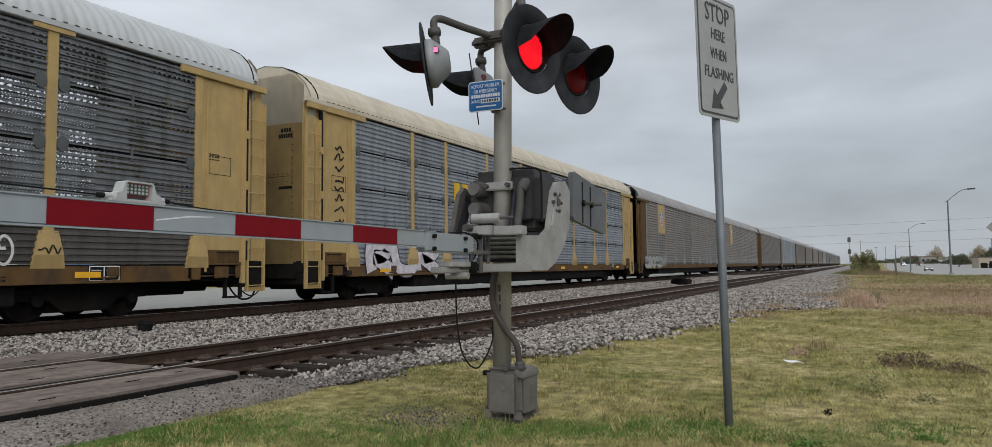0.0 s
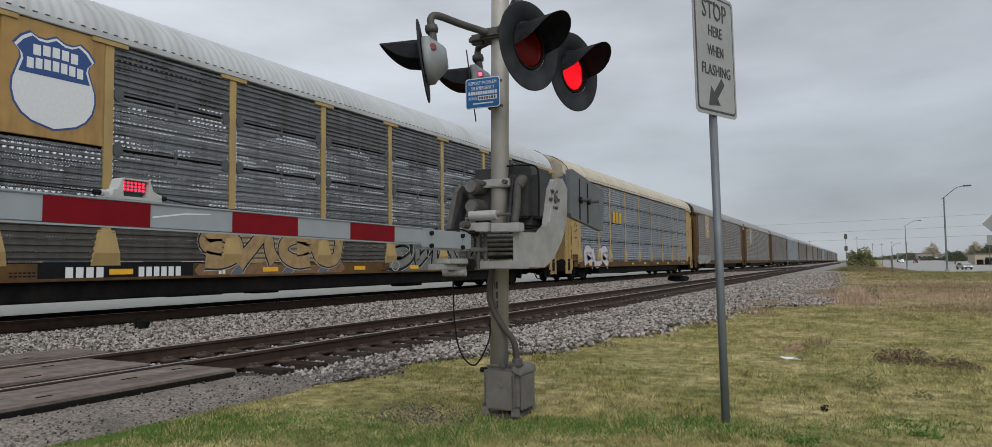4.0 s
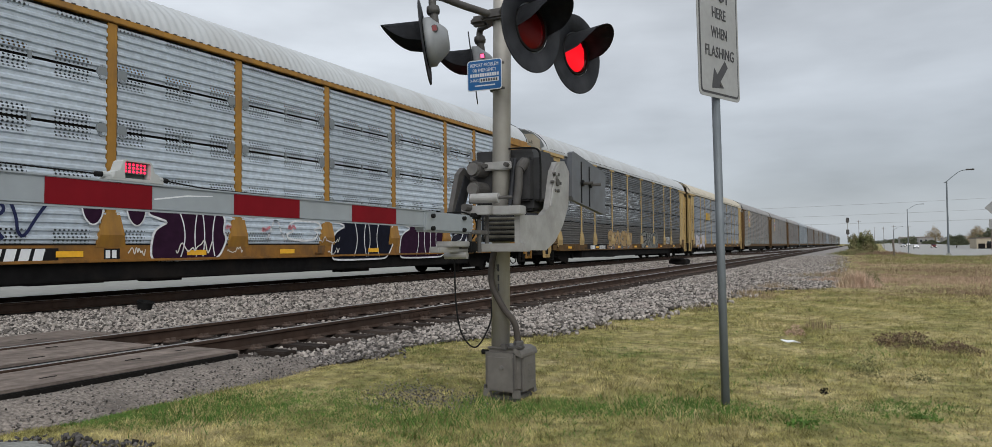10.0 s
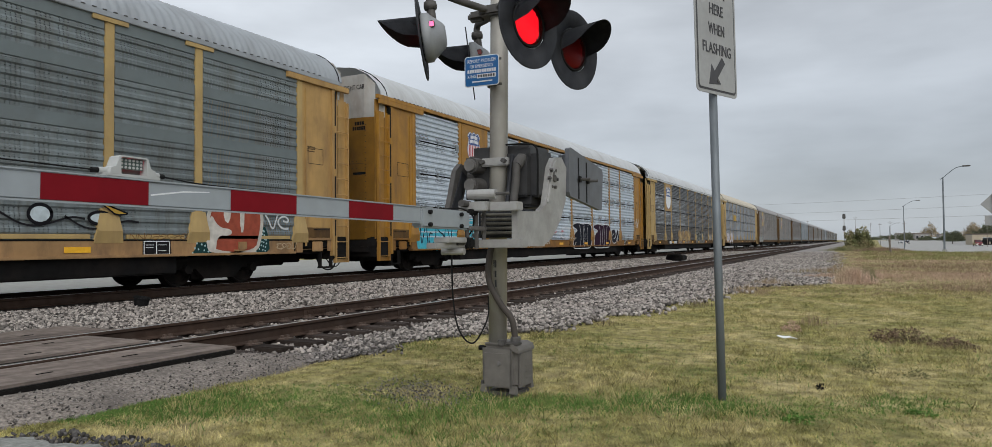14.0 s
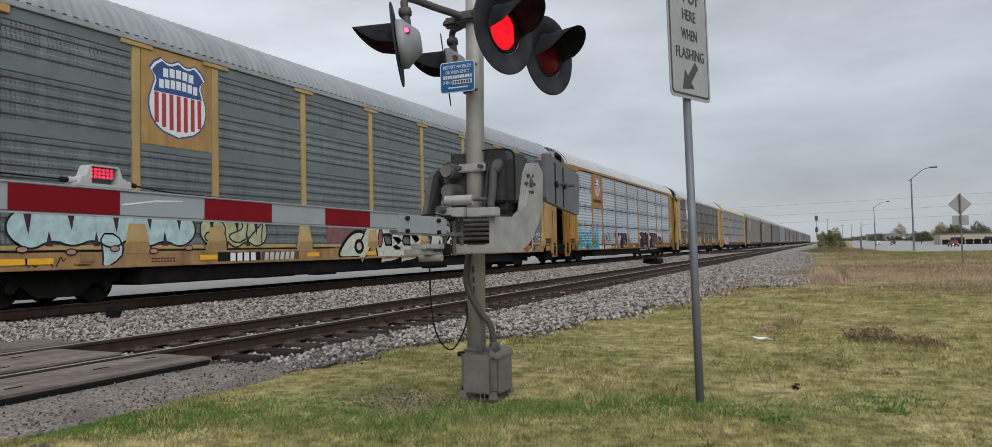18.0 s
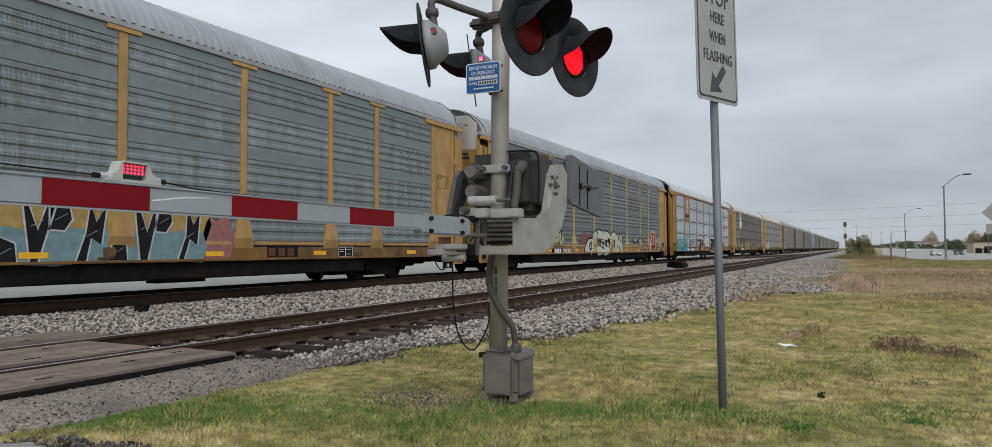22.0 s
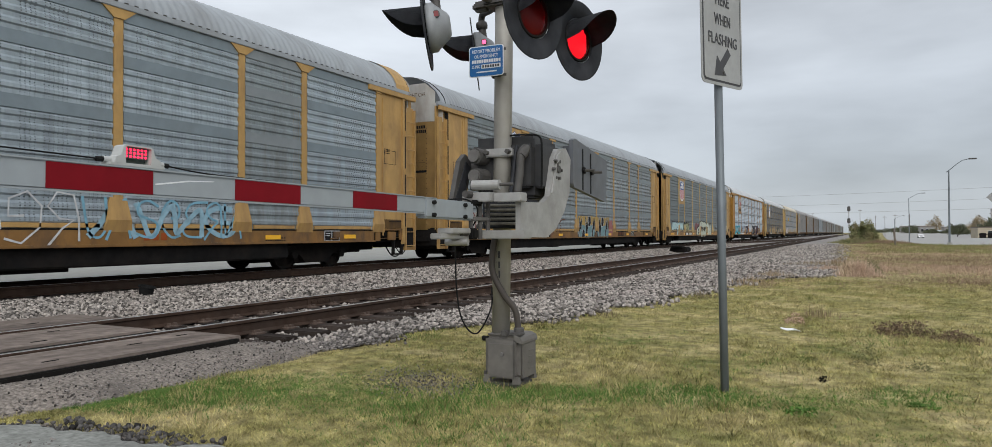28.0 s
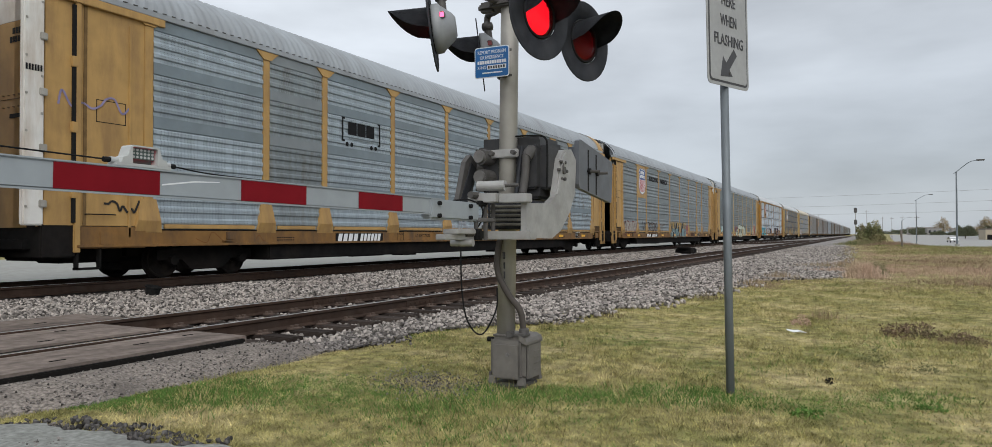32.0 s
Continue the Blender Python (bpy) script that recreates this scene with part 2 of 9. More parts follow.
M_LEAF_DRY = patchy("autumn_leaves", ((0.22, 0.18, 0.11), (0.31, 0.245, 0.15), (0.38, 0.30, 0.19)), 0.9, island=0.4, bump=0)
M_WEED = patchy("weed_stems", ((0.14, 0.115, 0.07), (0.20, 0.155, 0.10), (0.15, 0.16, 0.075)), 2.0, island=0.4, bump=0)
M_TWIG = patchy("brown_twigs", ((0.13, 0.09, 0.06), (0.19, 0.135, 0.09), (0.15, 0.14, 0.07)), 3.0, island=0.4, bump=0)
M_STONE = mat("ballast_stone", (0.29, 0.262, 0.238), 0.9, 0, 1.2, 0.15, (0.19, 0.155, 0.138), 0.5, 0.5, island=0.85)
M_CHIP = mat("dark_gravel_chips", (0.10, 0.094, 0.09), 0.95, 0, 1.2, 0.15, (0.06, 0.055, 0.055), 0.5, 0.7, island=0.7)
M_CHIP2 = mat("mixed_gravel_chips", (0.185, 0.168, 0.156), 0.95, 0, 1.2, 0.15, (0.09, 0.08, 0.075), 0.5, 0.7, island=0.8)
# Far darker than the stones: the shade between them is in this colour.
M_BALLAST = mat("shaded_ballast_bed", (0.046, 0.041, 0.038), 0.95, 0, 30, 0.5, (0.125, 0.108, 0.095), 0.7, 1.2, bump=1.0, bump_scale=26)
M_FARBALLAST = mat("far_ballast_stone", (0.25, 0.232, 0.218), 0.95, 0, 9, 0.45, (0.16, 0.14, 0.125), 0.6, 0.5, bump=0.6, bump_scale=14)
M_GRAVEL = mat("fine_gravel", (0.225, 0.197, 0.174), 0.95, 0, 45, 0.55, (0.115, 0.10, 0.09), 0.85, 2.4, bump=0.8, bump_scale=70)
M_ROAD = mat("worn_asphalt", (0.17, 0.165, 0.16), 0.92, 0, 60, 0.3, (0.13, 0.125, 0.12), 0.7, 1.2, bump=0.4, bump_scale=120)
M_CONC = mat("pale_concrete", (0.33, 0.33, 0.305), 0.9, 0, 5, 0.12, (0.30, 0.29, 0.27), 0.6, 0.35)
M_SLAB = mat("weathered_concrete_slab", (0.265, 0.27, 0.25), 0.92, 0, 28, 0.30, (0.15, 0.15, 0.14), 0.6, 2.5, bump=0.6, bump_scale=60)
M_FARROAD = mat("far_concrete", (0.335, 0.33, 0.315), 0.9, 0, 0.6, 0.10, (0.30, 0.30, 0.29), 0.5, 0.06)
M_PLANK = mat("crossing_panel", (0.198, 0.163, 0.142), 0.9, 0, 9, 0.28, (0.055, 0.045, 0.04), 0.75, 3.0, bump=0.4, bump_scale=40, streak=-0.28, vary=0.12)
M_TIE = mat("creosoted_tie", (0.040, 0.031, 0.027), 0.95, 0, 12, 0.4, (0.075, 0.06, 0.05), 0.6, 2.5, bump=0.6, bump_scale=30, vary=0.3)
M_RAIL = mat("rusty_rail", (0.062, 0.040, 0.030), 0.8, 0.2, 6, 0.25, (0.05, 0.04, 0.035), 0.7, 1.5, bump=0.3)
M_RAILTOP = mat("polished_rail_head", (0.62, 0.60, 0.58), 0.28, 1.0, 14, 0.12)
M_PLATE = mat("tie_plate_steel", (0.10, 0.07, 0.055), 0.85, 0.2, 10, 0.3)
M_GALV = mat("galvanised_steel", (0.375, 0.358, 0.325), 0.55, 0.35, 5, 0.16, (0.25, 0.23, 0.20), 0.55, 2.2, streak=0.9, bump=0.1)
M_ALU = mat("cast_aluminium", (0.395, 0.39, 0.378), 0.5, 0.35, 9, 0.12, (0.26, 0.245, 0.23), 0.5, 6.0, bump=0.15)
M_LAMPBODY = mat("pale_lamp_housing", (0.30, 0.315, 0.33), 0.55, 0.1, 9, 0.12, (0.22, 0.225, 0.23), 0.6, 5.0)
M_BASE = mat("dull_grey_box_paint", (0.15, 0.139, 0.126), 0.65, 0.1, 9, 0.2, (0.105, 0.095, 0.085), 0.6, 4.0, bump=0.1)
M_ALUDARK = mat("grimy_cast_metal", (0.088, 0.083, 0.079), 0.65, 0.2, 9, 0.25, (0.07, 0.065, 0.06), 0.7, 6.0, bump=0.2)
M_SLATE = mat("grey_counterweight_paint", (0.15, 0.16, 0.18), 0.6, 0.1, 6, 0.12, (0.12, 0.12, 0.13), 0.6, 4.0)
M_BLACK = mat("black_paint", (0.030, 0.032, 0.037), 0.6, 0, 12, 0.25, (0.06, 0.06, 0.065), 0.5, 3.5, bump=0.06)
M_POST = mat("grey_blue_post_zinc", (0.15, 0.17, 0.185), 0.55, 0.3, 6, 0.12, (0.09, 0.10, 0.11), 0.5, 3.0, streak=0.8)
M_SHELL = mat("pale_plastic_shell", (0.42, 0.43, 0.42), 0.5, 0, 20, 0.05)
M_HOUSING = mat("dark_grey_housing_paint", (0.036, 0.036, 0.038), 0.5, 0.1, 9, 0.2, (0.07, 0.066, 0.062), 0.5, 4.0, bump=0.08)
M_CONDUIT = mat("weathered_grey_conduit", (0.058, 0.048, 0.042), 0.7, 0, 9, 0.15)
M_SPRING = mat("greased_spring_steel", (0.15, 0.142, 0.115), 0.5, 0.3, 12, 0.25, (0.05, 0.045, 0.04), 0.6, 9.0)
M_CAP = mat("dull_cast_cap", (0.17, 0.162, 0.155), 0.6, 0.2, 9, 0.2, (0.10, 0.095, 0.09), 0.6, 6.0, bump=0.15)
M_LAMPINSIDE = mat("grey_green_lamp_inside", (0.075, 0.105, 0.098), 0.5, 0, 20, 0.1)
M_RUBBER = mat("black_rubber", (0.012, 0.012, 0.012), 0.7, 0, 20, 0.2)
M_FILLERBLACK = mat("flange_rubber_and_shade", (0.012, 0.011, 0.010), 0.95, 0, 20, 0.2)
# Near-black grime, also put into slits and recesses as their shade.
M_UNDER = mat("underframe_grime_and_shade", (0.009, 0.0088, 0.0088), 0.9, 0, 5, 0.3, (0.024, 0.019, 0.016), 0.6, 1.5)
M_WHEEL = mat("wheel_steel", (0.015, 0.013, 0.012), 0.85, 0, 8, 0.3, (0.030, 0.022, 0.018), 0.6, 4)
M_ARMW = mat("white_sheeting", (0.30, 0.33, 0.352), 0.4, 0, 14, 0.05, (0.26, 0.28, 0.29), 0.5, 2.2)
M_ARMR = mat("red_sheeting", (0.185, 0.006, 0.012), 0.6, 0, 14, 0.06, (0.135, 0.006, 0.010), 0.5, 3.0)
M_SIGNW = mat("faded_sign_white", (0.32, 0.325, 0.325), 0.5, 0, 25, 0.06, (0.26, 0.26, 0.26), 0.6, 4.0)
M_SIGNK = mat("faded_sign_black", (0.05, 0.05, 0.055), 0.6, 0, 25, 0.1)
M_SIGNBACK = mat("bare_aluminium", (0.26, 0.265, 0.27), 0.5, 0.5, 6, 0.08)
M_BLUE = mat("blue_sign_enamel", (0.02, 0.13, 0.36), 0.4, 0, 25, 0.06)
M_WHITE = mat("white_lettering", (0.72, 0.74, 0.76), 0.5, 0, 20, 0.04)
M_YEL = mat("yellow_car_paint", (0.41, 0.25, 0.085), 0.55, 0, 3, 0.12, (0.17, 0.095, 0.045), 0.55, 1.1, streak=0.5, vary=0.06)
M_YELPALE = mat("pale_yellow_car_paint", (0.42, 0.295, 0.118), 0.6, 0, 3, 0.10, (0.26, 0.17, 0.09), 0.4, 1.3, streak=0.5, vary=0.05)
M_YELDEEP = mat("deep_yellow_car_paint", (0.335, 0.165, 0.020), 0.5, 0, 3, 0.14, (0.14, 0.07, 0.026), 0.6, 1.1, streak=0.5, vary=0.05)
M_YELDARK = mat("dirty_yellow_sill", (0.122, 0.070, 0.028), 0.7, 0, 4, 0.22, (0.06, 0.043, 0.032), 0.88, 1.2, streak=0.25, vary=0.08)
M_SILL = mat("rusty_yellow_sill", (0.20, 0.10, 0.025), 0.65, 0, 3, 0.2, (0.075, 0.045, 0.026), 0.92, 1.1, streak=0.3, vary=0.06)
M_SILLDEEP = mat("dirty_deep_yellow_sill", (0.245, 0.108, 0.013), 0.7, 0, 4, 0.22, (0.075, 0.045, 0.025), 0.85, 1.0, streak=0.25, vary=0.06)
M_SILLPEACH = mat("faded_peach_sill", (0.34, 0.20, 0.085), 0.7, 0, 3, 0.18, (0.13, 0.075, 0.04), 0.75, 1.2, streak=0.3, vary=0.06)
M_GRIME = mat("rust_streaked_bolt", (0.12, 0.075, 0.04), 0.8, 0, 9, 0.3)
M_REFL = mat("yellow_reflector", (0.80, 0.42, 0.02), 0.4, 0, 10, 0.08)
M_ROOFW = mat("weathered_white_roof", (0.50, 0.52, 0.535), 0.6, 0.05, 2, 0.06, (0.36, 0.355, 0.345), 0.6, 0.5, streak=0.5)
M_ROOFG = mat("galvanised_roof", (0.335, 0.36, 0.385), 0.55, 0.2, 2, 0.08, (0.22, 0.225, 0.23), 0.6, 0.5, streak=0.5)
M_CREAM = mat("cream_roof_paint", (0.55, 0.50, 0.40), 0.6, 0, 2, 0.08, (0.36, 0.29, 0.20), 0.6, 0.7, streak=0.4)
M_ENDW = mat("white_end_paint", (0.66, 0.65, 0.62), 0.6, 0, 3, 0.08, (0.35, 0.25, 0.17), 0.6, 0.9, streak=0.6)
M_PDARK = perforated("dark_perforated_sheet", (0.158, 0.170, 0.182), 0.05, 0.042, 0.008, 0.5, (0.065, 0.06, 0.055), 0.75, open_rows=True)
# bottom panel row of one car, darker and browner than the rows above
M_PDARKLOW = perforated("dark_brown_perforated_sheet", (0.098, 0.092, 0.085), 0.05, 0.042, 0.006, 0.4, (0.055, 0.048, 0.042), 0.75)
M_PFAR = perforated("far_side_perforated_sheet", (0.16, 0.165, 0.17), 0.075, 0.09, 0.034, 1.0, (0.08, 0.075, 0.07), 0.6)
M_PBLUE = perforated("blue_grey_perforated_sheet", (0.27, 0.30, 0.335), 0.05, 0.042, 0.008, 0.45, (0.13, 0.13, 0.135), 0.6)
M_PHOLE = perforated("bright_perforated_sheet", (0.50, 0.56, 0.62), 0.075, 0.058, 0.019, 1.0, (0.46, 0.52, 0.57), 0.4, group=1.05, metal=0.3, by_slits=True)
M_PBAND = perforated("grey_perforated_sheet", (0.245, 0.282, 0.30), 0.075, 0.042, 0.0115, 1.0, (0.15, 0.14, 0.125), 0.6, sparse=True)
M_PGREY = perforated("dark_banded_perforated_sheet", (0.182, 0.212, 0.218), 0.075, 0.042, 0.0115, 1.0, (0.115, 0.112, 0.10), 0.6, sparse=True)
M_PLIGHT = perforated("light_grey_perforated_sheet", (0.33, 0.385, 0.425), 0.075, 0.046, 0.0112, 1.0, (0.21, 0.25, 0.275), 0.5, sparse=True)
M_PBROWN = perforated("brownish_perforated_sheet", (0.20, 0.178, 0.16), 0.05, 0.042, 0.007, 0.4, (0.16, 0.13, 0.11), 0.7)
M_PRUST = perforated("rusty_perforated_sheet", (0.155, 0.125, 0.108), 0.05, 0.042, 0.007, 0.4, (0.10, 0.08, 0.07), 0.7)
M_ROOFFAR = mat("dusty_grey_roof", (0.29, 0.285, 0.285), 0.7, 0, 2, 0.08, (0.20, 0.185, 0.175), 0.6, 0.5, streak=0.5)
M_BAND = mat("plain_grey_band", (0.208, 0.242, 0.254), 0.5, 0.3, 3, 0.08, (0.17, 0.18, 0.18), 0.5, 1.0)
M_BANDDARK = mat("dark_plain_band", (0.165, 0.195, 0.20), 0.5, 0.3, 3, 0.08, (0.13, 0.14, 0.14), 0.5, 1.0)
M_BANDL = mat("plain_light_band", (0.21, 0.255, 0.285), 0.5, 0.3, 3, 0.10, (0.17, 0.195, 0.205), 0.6, 1.0)
M_LUGDARK = mat("grimy_steel_lug", (0.10, 0.107, 0.112), 0.6, 0.3, 6, 0.15)
M_BANDPALE = mat("pale_plain_band", (0.235, 0.26, 0.275), 0.5, 0.3, 3, 0.10, (0.23, 0.25, 0.26), 0.6, 1.0)
dull(M_FILLERBLACK, M_SLAB, M_CHIP2, M_ARMR, M_BLACK, M_STONE, M_CHIP, M_BALLAST, M_GRAVEL, M_PLANK, M_TIE, M_RAIL, M_UNDER, M_WHEEL, M_RUBBER, M_ROAD, M_CONC, M_YELDARK)
M_LEDON = glow("lit_red_diodes", (1.0, 0.022, 0.075), 2.1)
_n = M_LEDON.node_tree
_v = _n.nodes.new("ShaderNodeTexVoronoi")
_v.inputs["Scale"].default_value = 95
_r = _n.nodes.new("ShaderNodeMapRange")
_r.inputs["From Min"].default_value, _r.inputs["From Max"].default_value = 0.1, 0.7
_r.inputs["To Min"].default_value, _r.inputs["To Max"].default_value = 2.9, 1.3
link(_n, _n.nodes.new("ShaderNodeTexCoord").outputs["Object"], _v.inputs["Vector"])
link(_n, _v.outputs["Distance"], _r.inputs["Value"])
link(_n, _r.outputs[0], _n.nodes["Principled BSDF"].inputs["Emission Strength"])
M_LENSLIT = glow("lit_lens_diodes", (1.0, 0.10, 0.24), 1.9)
M_LEDOFF = mat("unlit_red_diodes", (0.20, 0.022, 0.026), 0.5, 0, 30, 0.2)
M_GLASSRED = bpy.data.materials.new("red_lens_glass")
M_GLASSRED.use_nodes = True
_t = M_GLASSRED.node_tree
_tr = _t.nodes.new("ShaderNodeBsdfTransparent")
_tr.inputs[0].default_value = (1.0, 0.30, 0.30, 1)
_t.nodes["Principled BSDF"].inputs["Base Color"].default_value = (0.10, 0.012, 0.012, 1)
_t.nodes["Principled BSDF"].inputs["Roughness"].default_value = 0.3
_ms = _t.nodes.new("ShaderNodeMixShader")
_ms.inputs[0].default_value = 0.7
link(_t, _t.nodes["Principled BSDF"].outputs[0], _ms.inputs[1])
link(_t, _tr.outputs[0], _ms.inputs[2])
link(_t, _ms.outputs[0], _t.nodes["Material Output"].inputs["Surface"])
M_WINDOW = mat("dark_window_glass", (0.03, 0.035, 0.04), 0.08, 0, 2, 0.1)
M_TAN = mat("tan_masonry", (0.42, 0.36, 0.27), 0.9, 0, 2, 0.10, (0.32, 0.27, 0.20), 0.4, 0.3)
M_BROWNROOF = mat("brown_roofing", (0.16, 0.13, 0.11), 0.9, 0, 3, 0.2)
M_GREYWALL = mat("grey_render", (0.25, 0.235, 0.22), 0.9, 0, 2, 0.1)
M_WHITEWALL = mat("white_cladding", (0.66, 0.67, 0.68), 0.8, 0, 1, 0.06)
M_BARK = mat("bark", (0.10, 0.08, 0.06), 0.95, 0, 14, 0.35, bump=0.6, bump_scale=20)
M_WOOD = mat("weathered_pole_wood", (0.15, 0.125, 0.105), 0.9, 0, 9, 0.25)
M_WIRE = mat("dark_wire", (0.36, 0.365, 0.375), 0.6, 0, 4, 0.1)
M_CARBLUE = mat("blue_car_paint", (0.03, 0.10, 0.24), 0.25, 0.2, 2, 0.05, coat=0.6)
M_CARRED = mat("maroon_car_paint", (0.16, 0.03, 0.035), 0.25, 0.2, 2, 0.05, coat=0.6)
M_CARWHITE = mat("white_car_paint", (0.75, 0.76, 0.77), 0.25, 0, 2, 0.03, coat=0.6)
M_CARSILV = mat("silver_car_paint", (0.45, 0.46, 0.47), 0.3, 0.6, 2, 0.03, coat=0.6)
M_CARDARK = mat("dark_car_paint", (0.03, 0.032, 0.036), 0.25, 0.2, 2, 0.05, coat=0.6)
M_HEADLAMP = glow("lit_headlamp", (1.0, 0.97, 0.9), 1.2)

# ---- mesh tools ----
CUBE_F = [(0, 1, 3, 2), (4, 6, 7, 5), (0, 4, 5, 1), (2, 3, 7, 6), (0, 2, 6, 4), (1, 5, 7, 3)]


def mesh_of(name, verts, faces, material, smooth=False):
    me = bpy.data.meshes.new(name)
    me.from_pydata([tuple(v) for v in verts], [], faces)
    me.materials.append(material)
    if smooth:
        me.polygons.foreach_set("use_smooth", [True] * len(me.polygons))
    me.update()
    return me


def part(name, bm, material, parent=None, label="", smooth=False):
    """Links a bmesh as one mesh object under a thing or a part."""
    me = bpy.data.meshes.new(name)
    bmesh.ops.recalc_face_normals(bm, faces=bm.faces)
    bm.to_mesh(me)
    bm.free()
    me.materials.append(material)
    if smooth:
        me.polygons.foreach_set("use_smooth", [True] * len(me.polygons))
    return piece(name, me, parent, label)


def piece(name, me, parent=None, label="", m=None):
    ob = new(name, me)
    ob.parent = parent
    if m is not None:
        ob.matrix_basis = m
    if label:
        ob["label"] = label
    return ob


def thing(name, m, label, category, group="", kind=""):
    ob = new(name)
    ob.empty_display_size = 0.1
    ob.matrix_basis = m
    return tagged(ob, label, category, group, kind)


def boxes(*dims, bevel=0.0):
    """A bmesh of boxes (x0, x1, y0, y1, z0, z1), with their edges rounded off a little."""
    bm = bmesh.new()
    for x0, x1, y0, y1, z0, z1 in dims:
        v = [bm.verts.new((x, y, z)) for x in (x0, x1) for y in (y0, y1) for z in (z0, z1)]
        for f in CUBE_F:
            bm.faces.new([v[i] for i in f])
    if bevel:
        bmesh.ops.bevel(bm, geom=list(bm.edges), offset=bevel, segments=2, affect="EDGES", clamp_overlap=True)
    return bm


def tube(points, radius, sides=10, bm=None, caps=True):
    """A pipe along the points; radius may be one number or one for each point."""
    bm = bm or bmesh.new()
    pts = [Vector(p) for p in points]
    rs = radius if isinstance(radius, (list, tuple)) else [radius] * len(pts)
    rings = []
    side = None
    for i, p in enumerate(pts):
        d = (pts[min(i + 1, len(pts) - 1)] - pts[max(i - 1, 0)]).normalized()
        if side is None:
            side = d.cross(Vector((0, 0, 1)) if abs(d.z) < 0.9 else Vector((1, 0, 0))).normalized()
        side = (side - d * side.dot(d)).normalized()
        up = d.cross(side)
        rings.append([bm.verts.new(p + rs[i] * (math.cos(a) * side + math.sin(a) * up))
                      for a in (2 * math.pi * k / sides for k in range(sides))])
    for a, b in zip(rings, rings[1:]):
        for k in range(sides):
            bm.faces.new((a[k], a[(k + 1) % sides], b[(k + 1) % sides], b[k]))
    if caps:
        bm.faces.new(rings[0][::-1])
        bm.faces.new(rings[-1])
    return bm


def curve_points(ctrl, n=24):
    """A smooth run of points through the control points."""
    c = [Vector(p) for p in ctrl]
    c = [2 * c[0] - c[1], *c, 2 * c[-1] - c[-2]]
    out = []
    for i in range(1, len(c) - 2):
        for k in range(n // (len(c) - 3) + 1):
            t = k / (n // (len(c) - 3) + 1)
            a, b, d, e = c[i - 1:i + 3]
            out.append(0.5 * (2 * b + (d - a) * t + (2 * a - 5 * b + 4 * d - e) * t * t + (3 * b - a - 3 * d + e) * t ** 3))
    return out + [c[-2]]


def plate(outline, axis, lo, hi, bm=None):
    """A flat shape given by its outline in two axes, lo to hi thick along the third (0 x, 1 y, 2 z)."""
    bm = bm or bmesh.new()
    put = lambda p, d: {0: (d, p[0], p[1]), 1: (p[0], d, p[1]), 2: (p[0], p[1], d)}[axis]
    a = [bm.verts.new(put(p, lo)) for p in outline]
    b = [bm.verts.new(put(p, hi)) for p in outline]
    bm.faces.new(a)
    bm.faces.new(b[::-1])
    n = len(outline)
    for i in range(n):
        bm.faces.new((a[i], b[i], b[(i + 1) % n], a[(i + 1) % n]))
    return bm


def lathe(profile, axis=0, sides=24, bm=None, ring=False):
    """A turned body: profile of (radius, along) spun about the axis."""
    bm = bm or bmesh.new()
    rings = []
    for r, d in profile:
        ring = []
        for k in range(sides):
            a = 2 * math.pi * k / sides
            c, s = r * math.cos(a), r * math.sin(a)
            ring.append(bm.verts.new({0: (d, c, s), 1: (c, d, s), 2: (c, s, d)}[axis]))
        rings.append(ring)
    for a, b in zip(rings, rings[1:] + rings[:1] if ring else rings[1:]):
        for k in range(sides):
            bm.faces.new((a[k], a[(k + 1) % sides], b[(k + 1) % sides], b[k]))
    if profile[0][0] > 1e-4 and not ring:
        bm.faces.new(rings[0])
    if profile[-1][0] > 1e-4 and not ring:
        bm.faces.new(rings[-1][::-1])
    bmesh.ops.remove_doubles(bm, verts=bm.verts, dist=1e-5)
    return bm


def rounded(w, h, r, n=4):
    """The outline of a rounded rectangle about the origin."""
    out = []
    for cx, cy, a0 in ((w / 2 - r, h / 2 - r, 0), (-w / 2 + r, h / 2 - r, 90), (-w / 2 + r, -h / 2 + r, 180), (w / 2 - r, -h / 2 + r, 270)):
        for k in range(n + 1):
            a = radians(a0 + 90 * k / n)
            out.append((cx + r * math.cos(a), cy + r * math.sin(a)))
    return out


def lettering(name, text, height, material, m, parent, width=None, thick=0.0015, bold=0.0):
    """Raised letters: baseline centre at the pose m, text in its x-y plane."""
    cu = bpy.data.curves.new(name, "FONT")
    cu.offset = bold * height
    cu.body, cu.size, cu.align_x, cu.extrude, cu.resolution_u = text, height / 0.7, "CENTER", thick, 2
    tmp = bpy.data.objects.new(name, cu)
    scene.collection.objects.link(tmp)
    me = bpy.data.meshes.new_from_object(tmp.evaluated_get(bpy.context.evaluated_depsgraph_get()))
    bpy.data.objects.remove(tmp)
    me.materials.clear()
    me.materials.append(material)
    if width:
        xs = [v.co.x for v in me.vertices]
        k = width / max(max(xs) - min(xs), 1e-6)
        for v in me.vertices:
            v.co.x *= k
    # each letter is a piece of its own
    bm = bmesh.new()
    bm.from_mesh(me)
    bmesh.ops.remove_doubles(bm, verts=bm.verts, dist=1e-6)
    left = set(bm.faces)
    while left:
        todo, got = [left.pop()], []
        while todo:
            f = todo.pop()
            got.append(f)
            for e in f.edges:
                for g in e.link_faces:
                    if g in left:
                        left.remove(g)
                        todo.append(g)
        ids = {v: i for i, v in enumerate({v for f in got for v in f.verts})}
        lm = mesh_of("letter", [v.co for v in ids], [[ids[v] for v in f.verts] for f in got], material)
        piece("letter", lm, parent, "", m)
    bm.free()


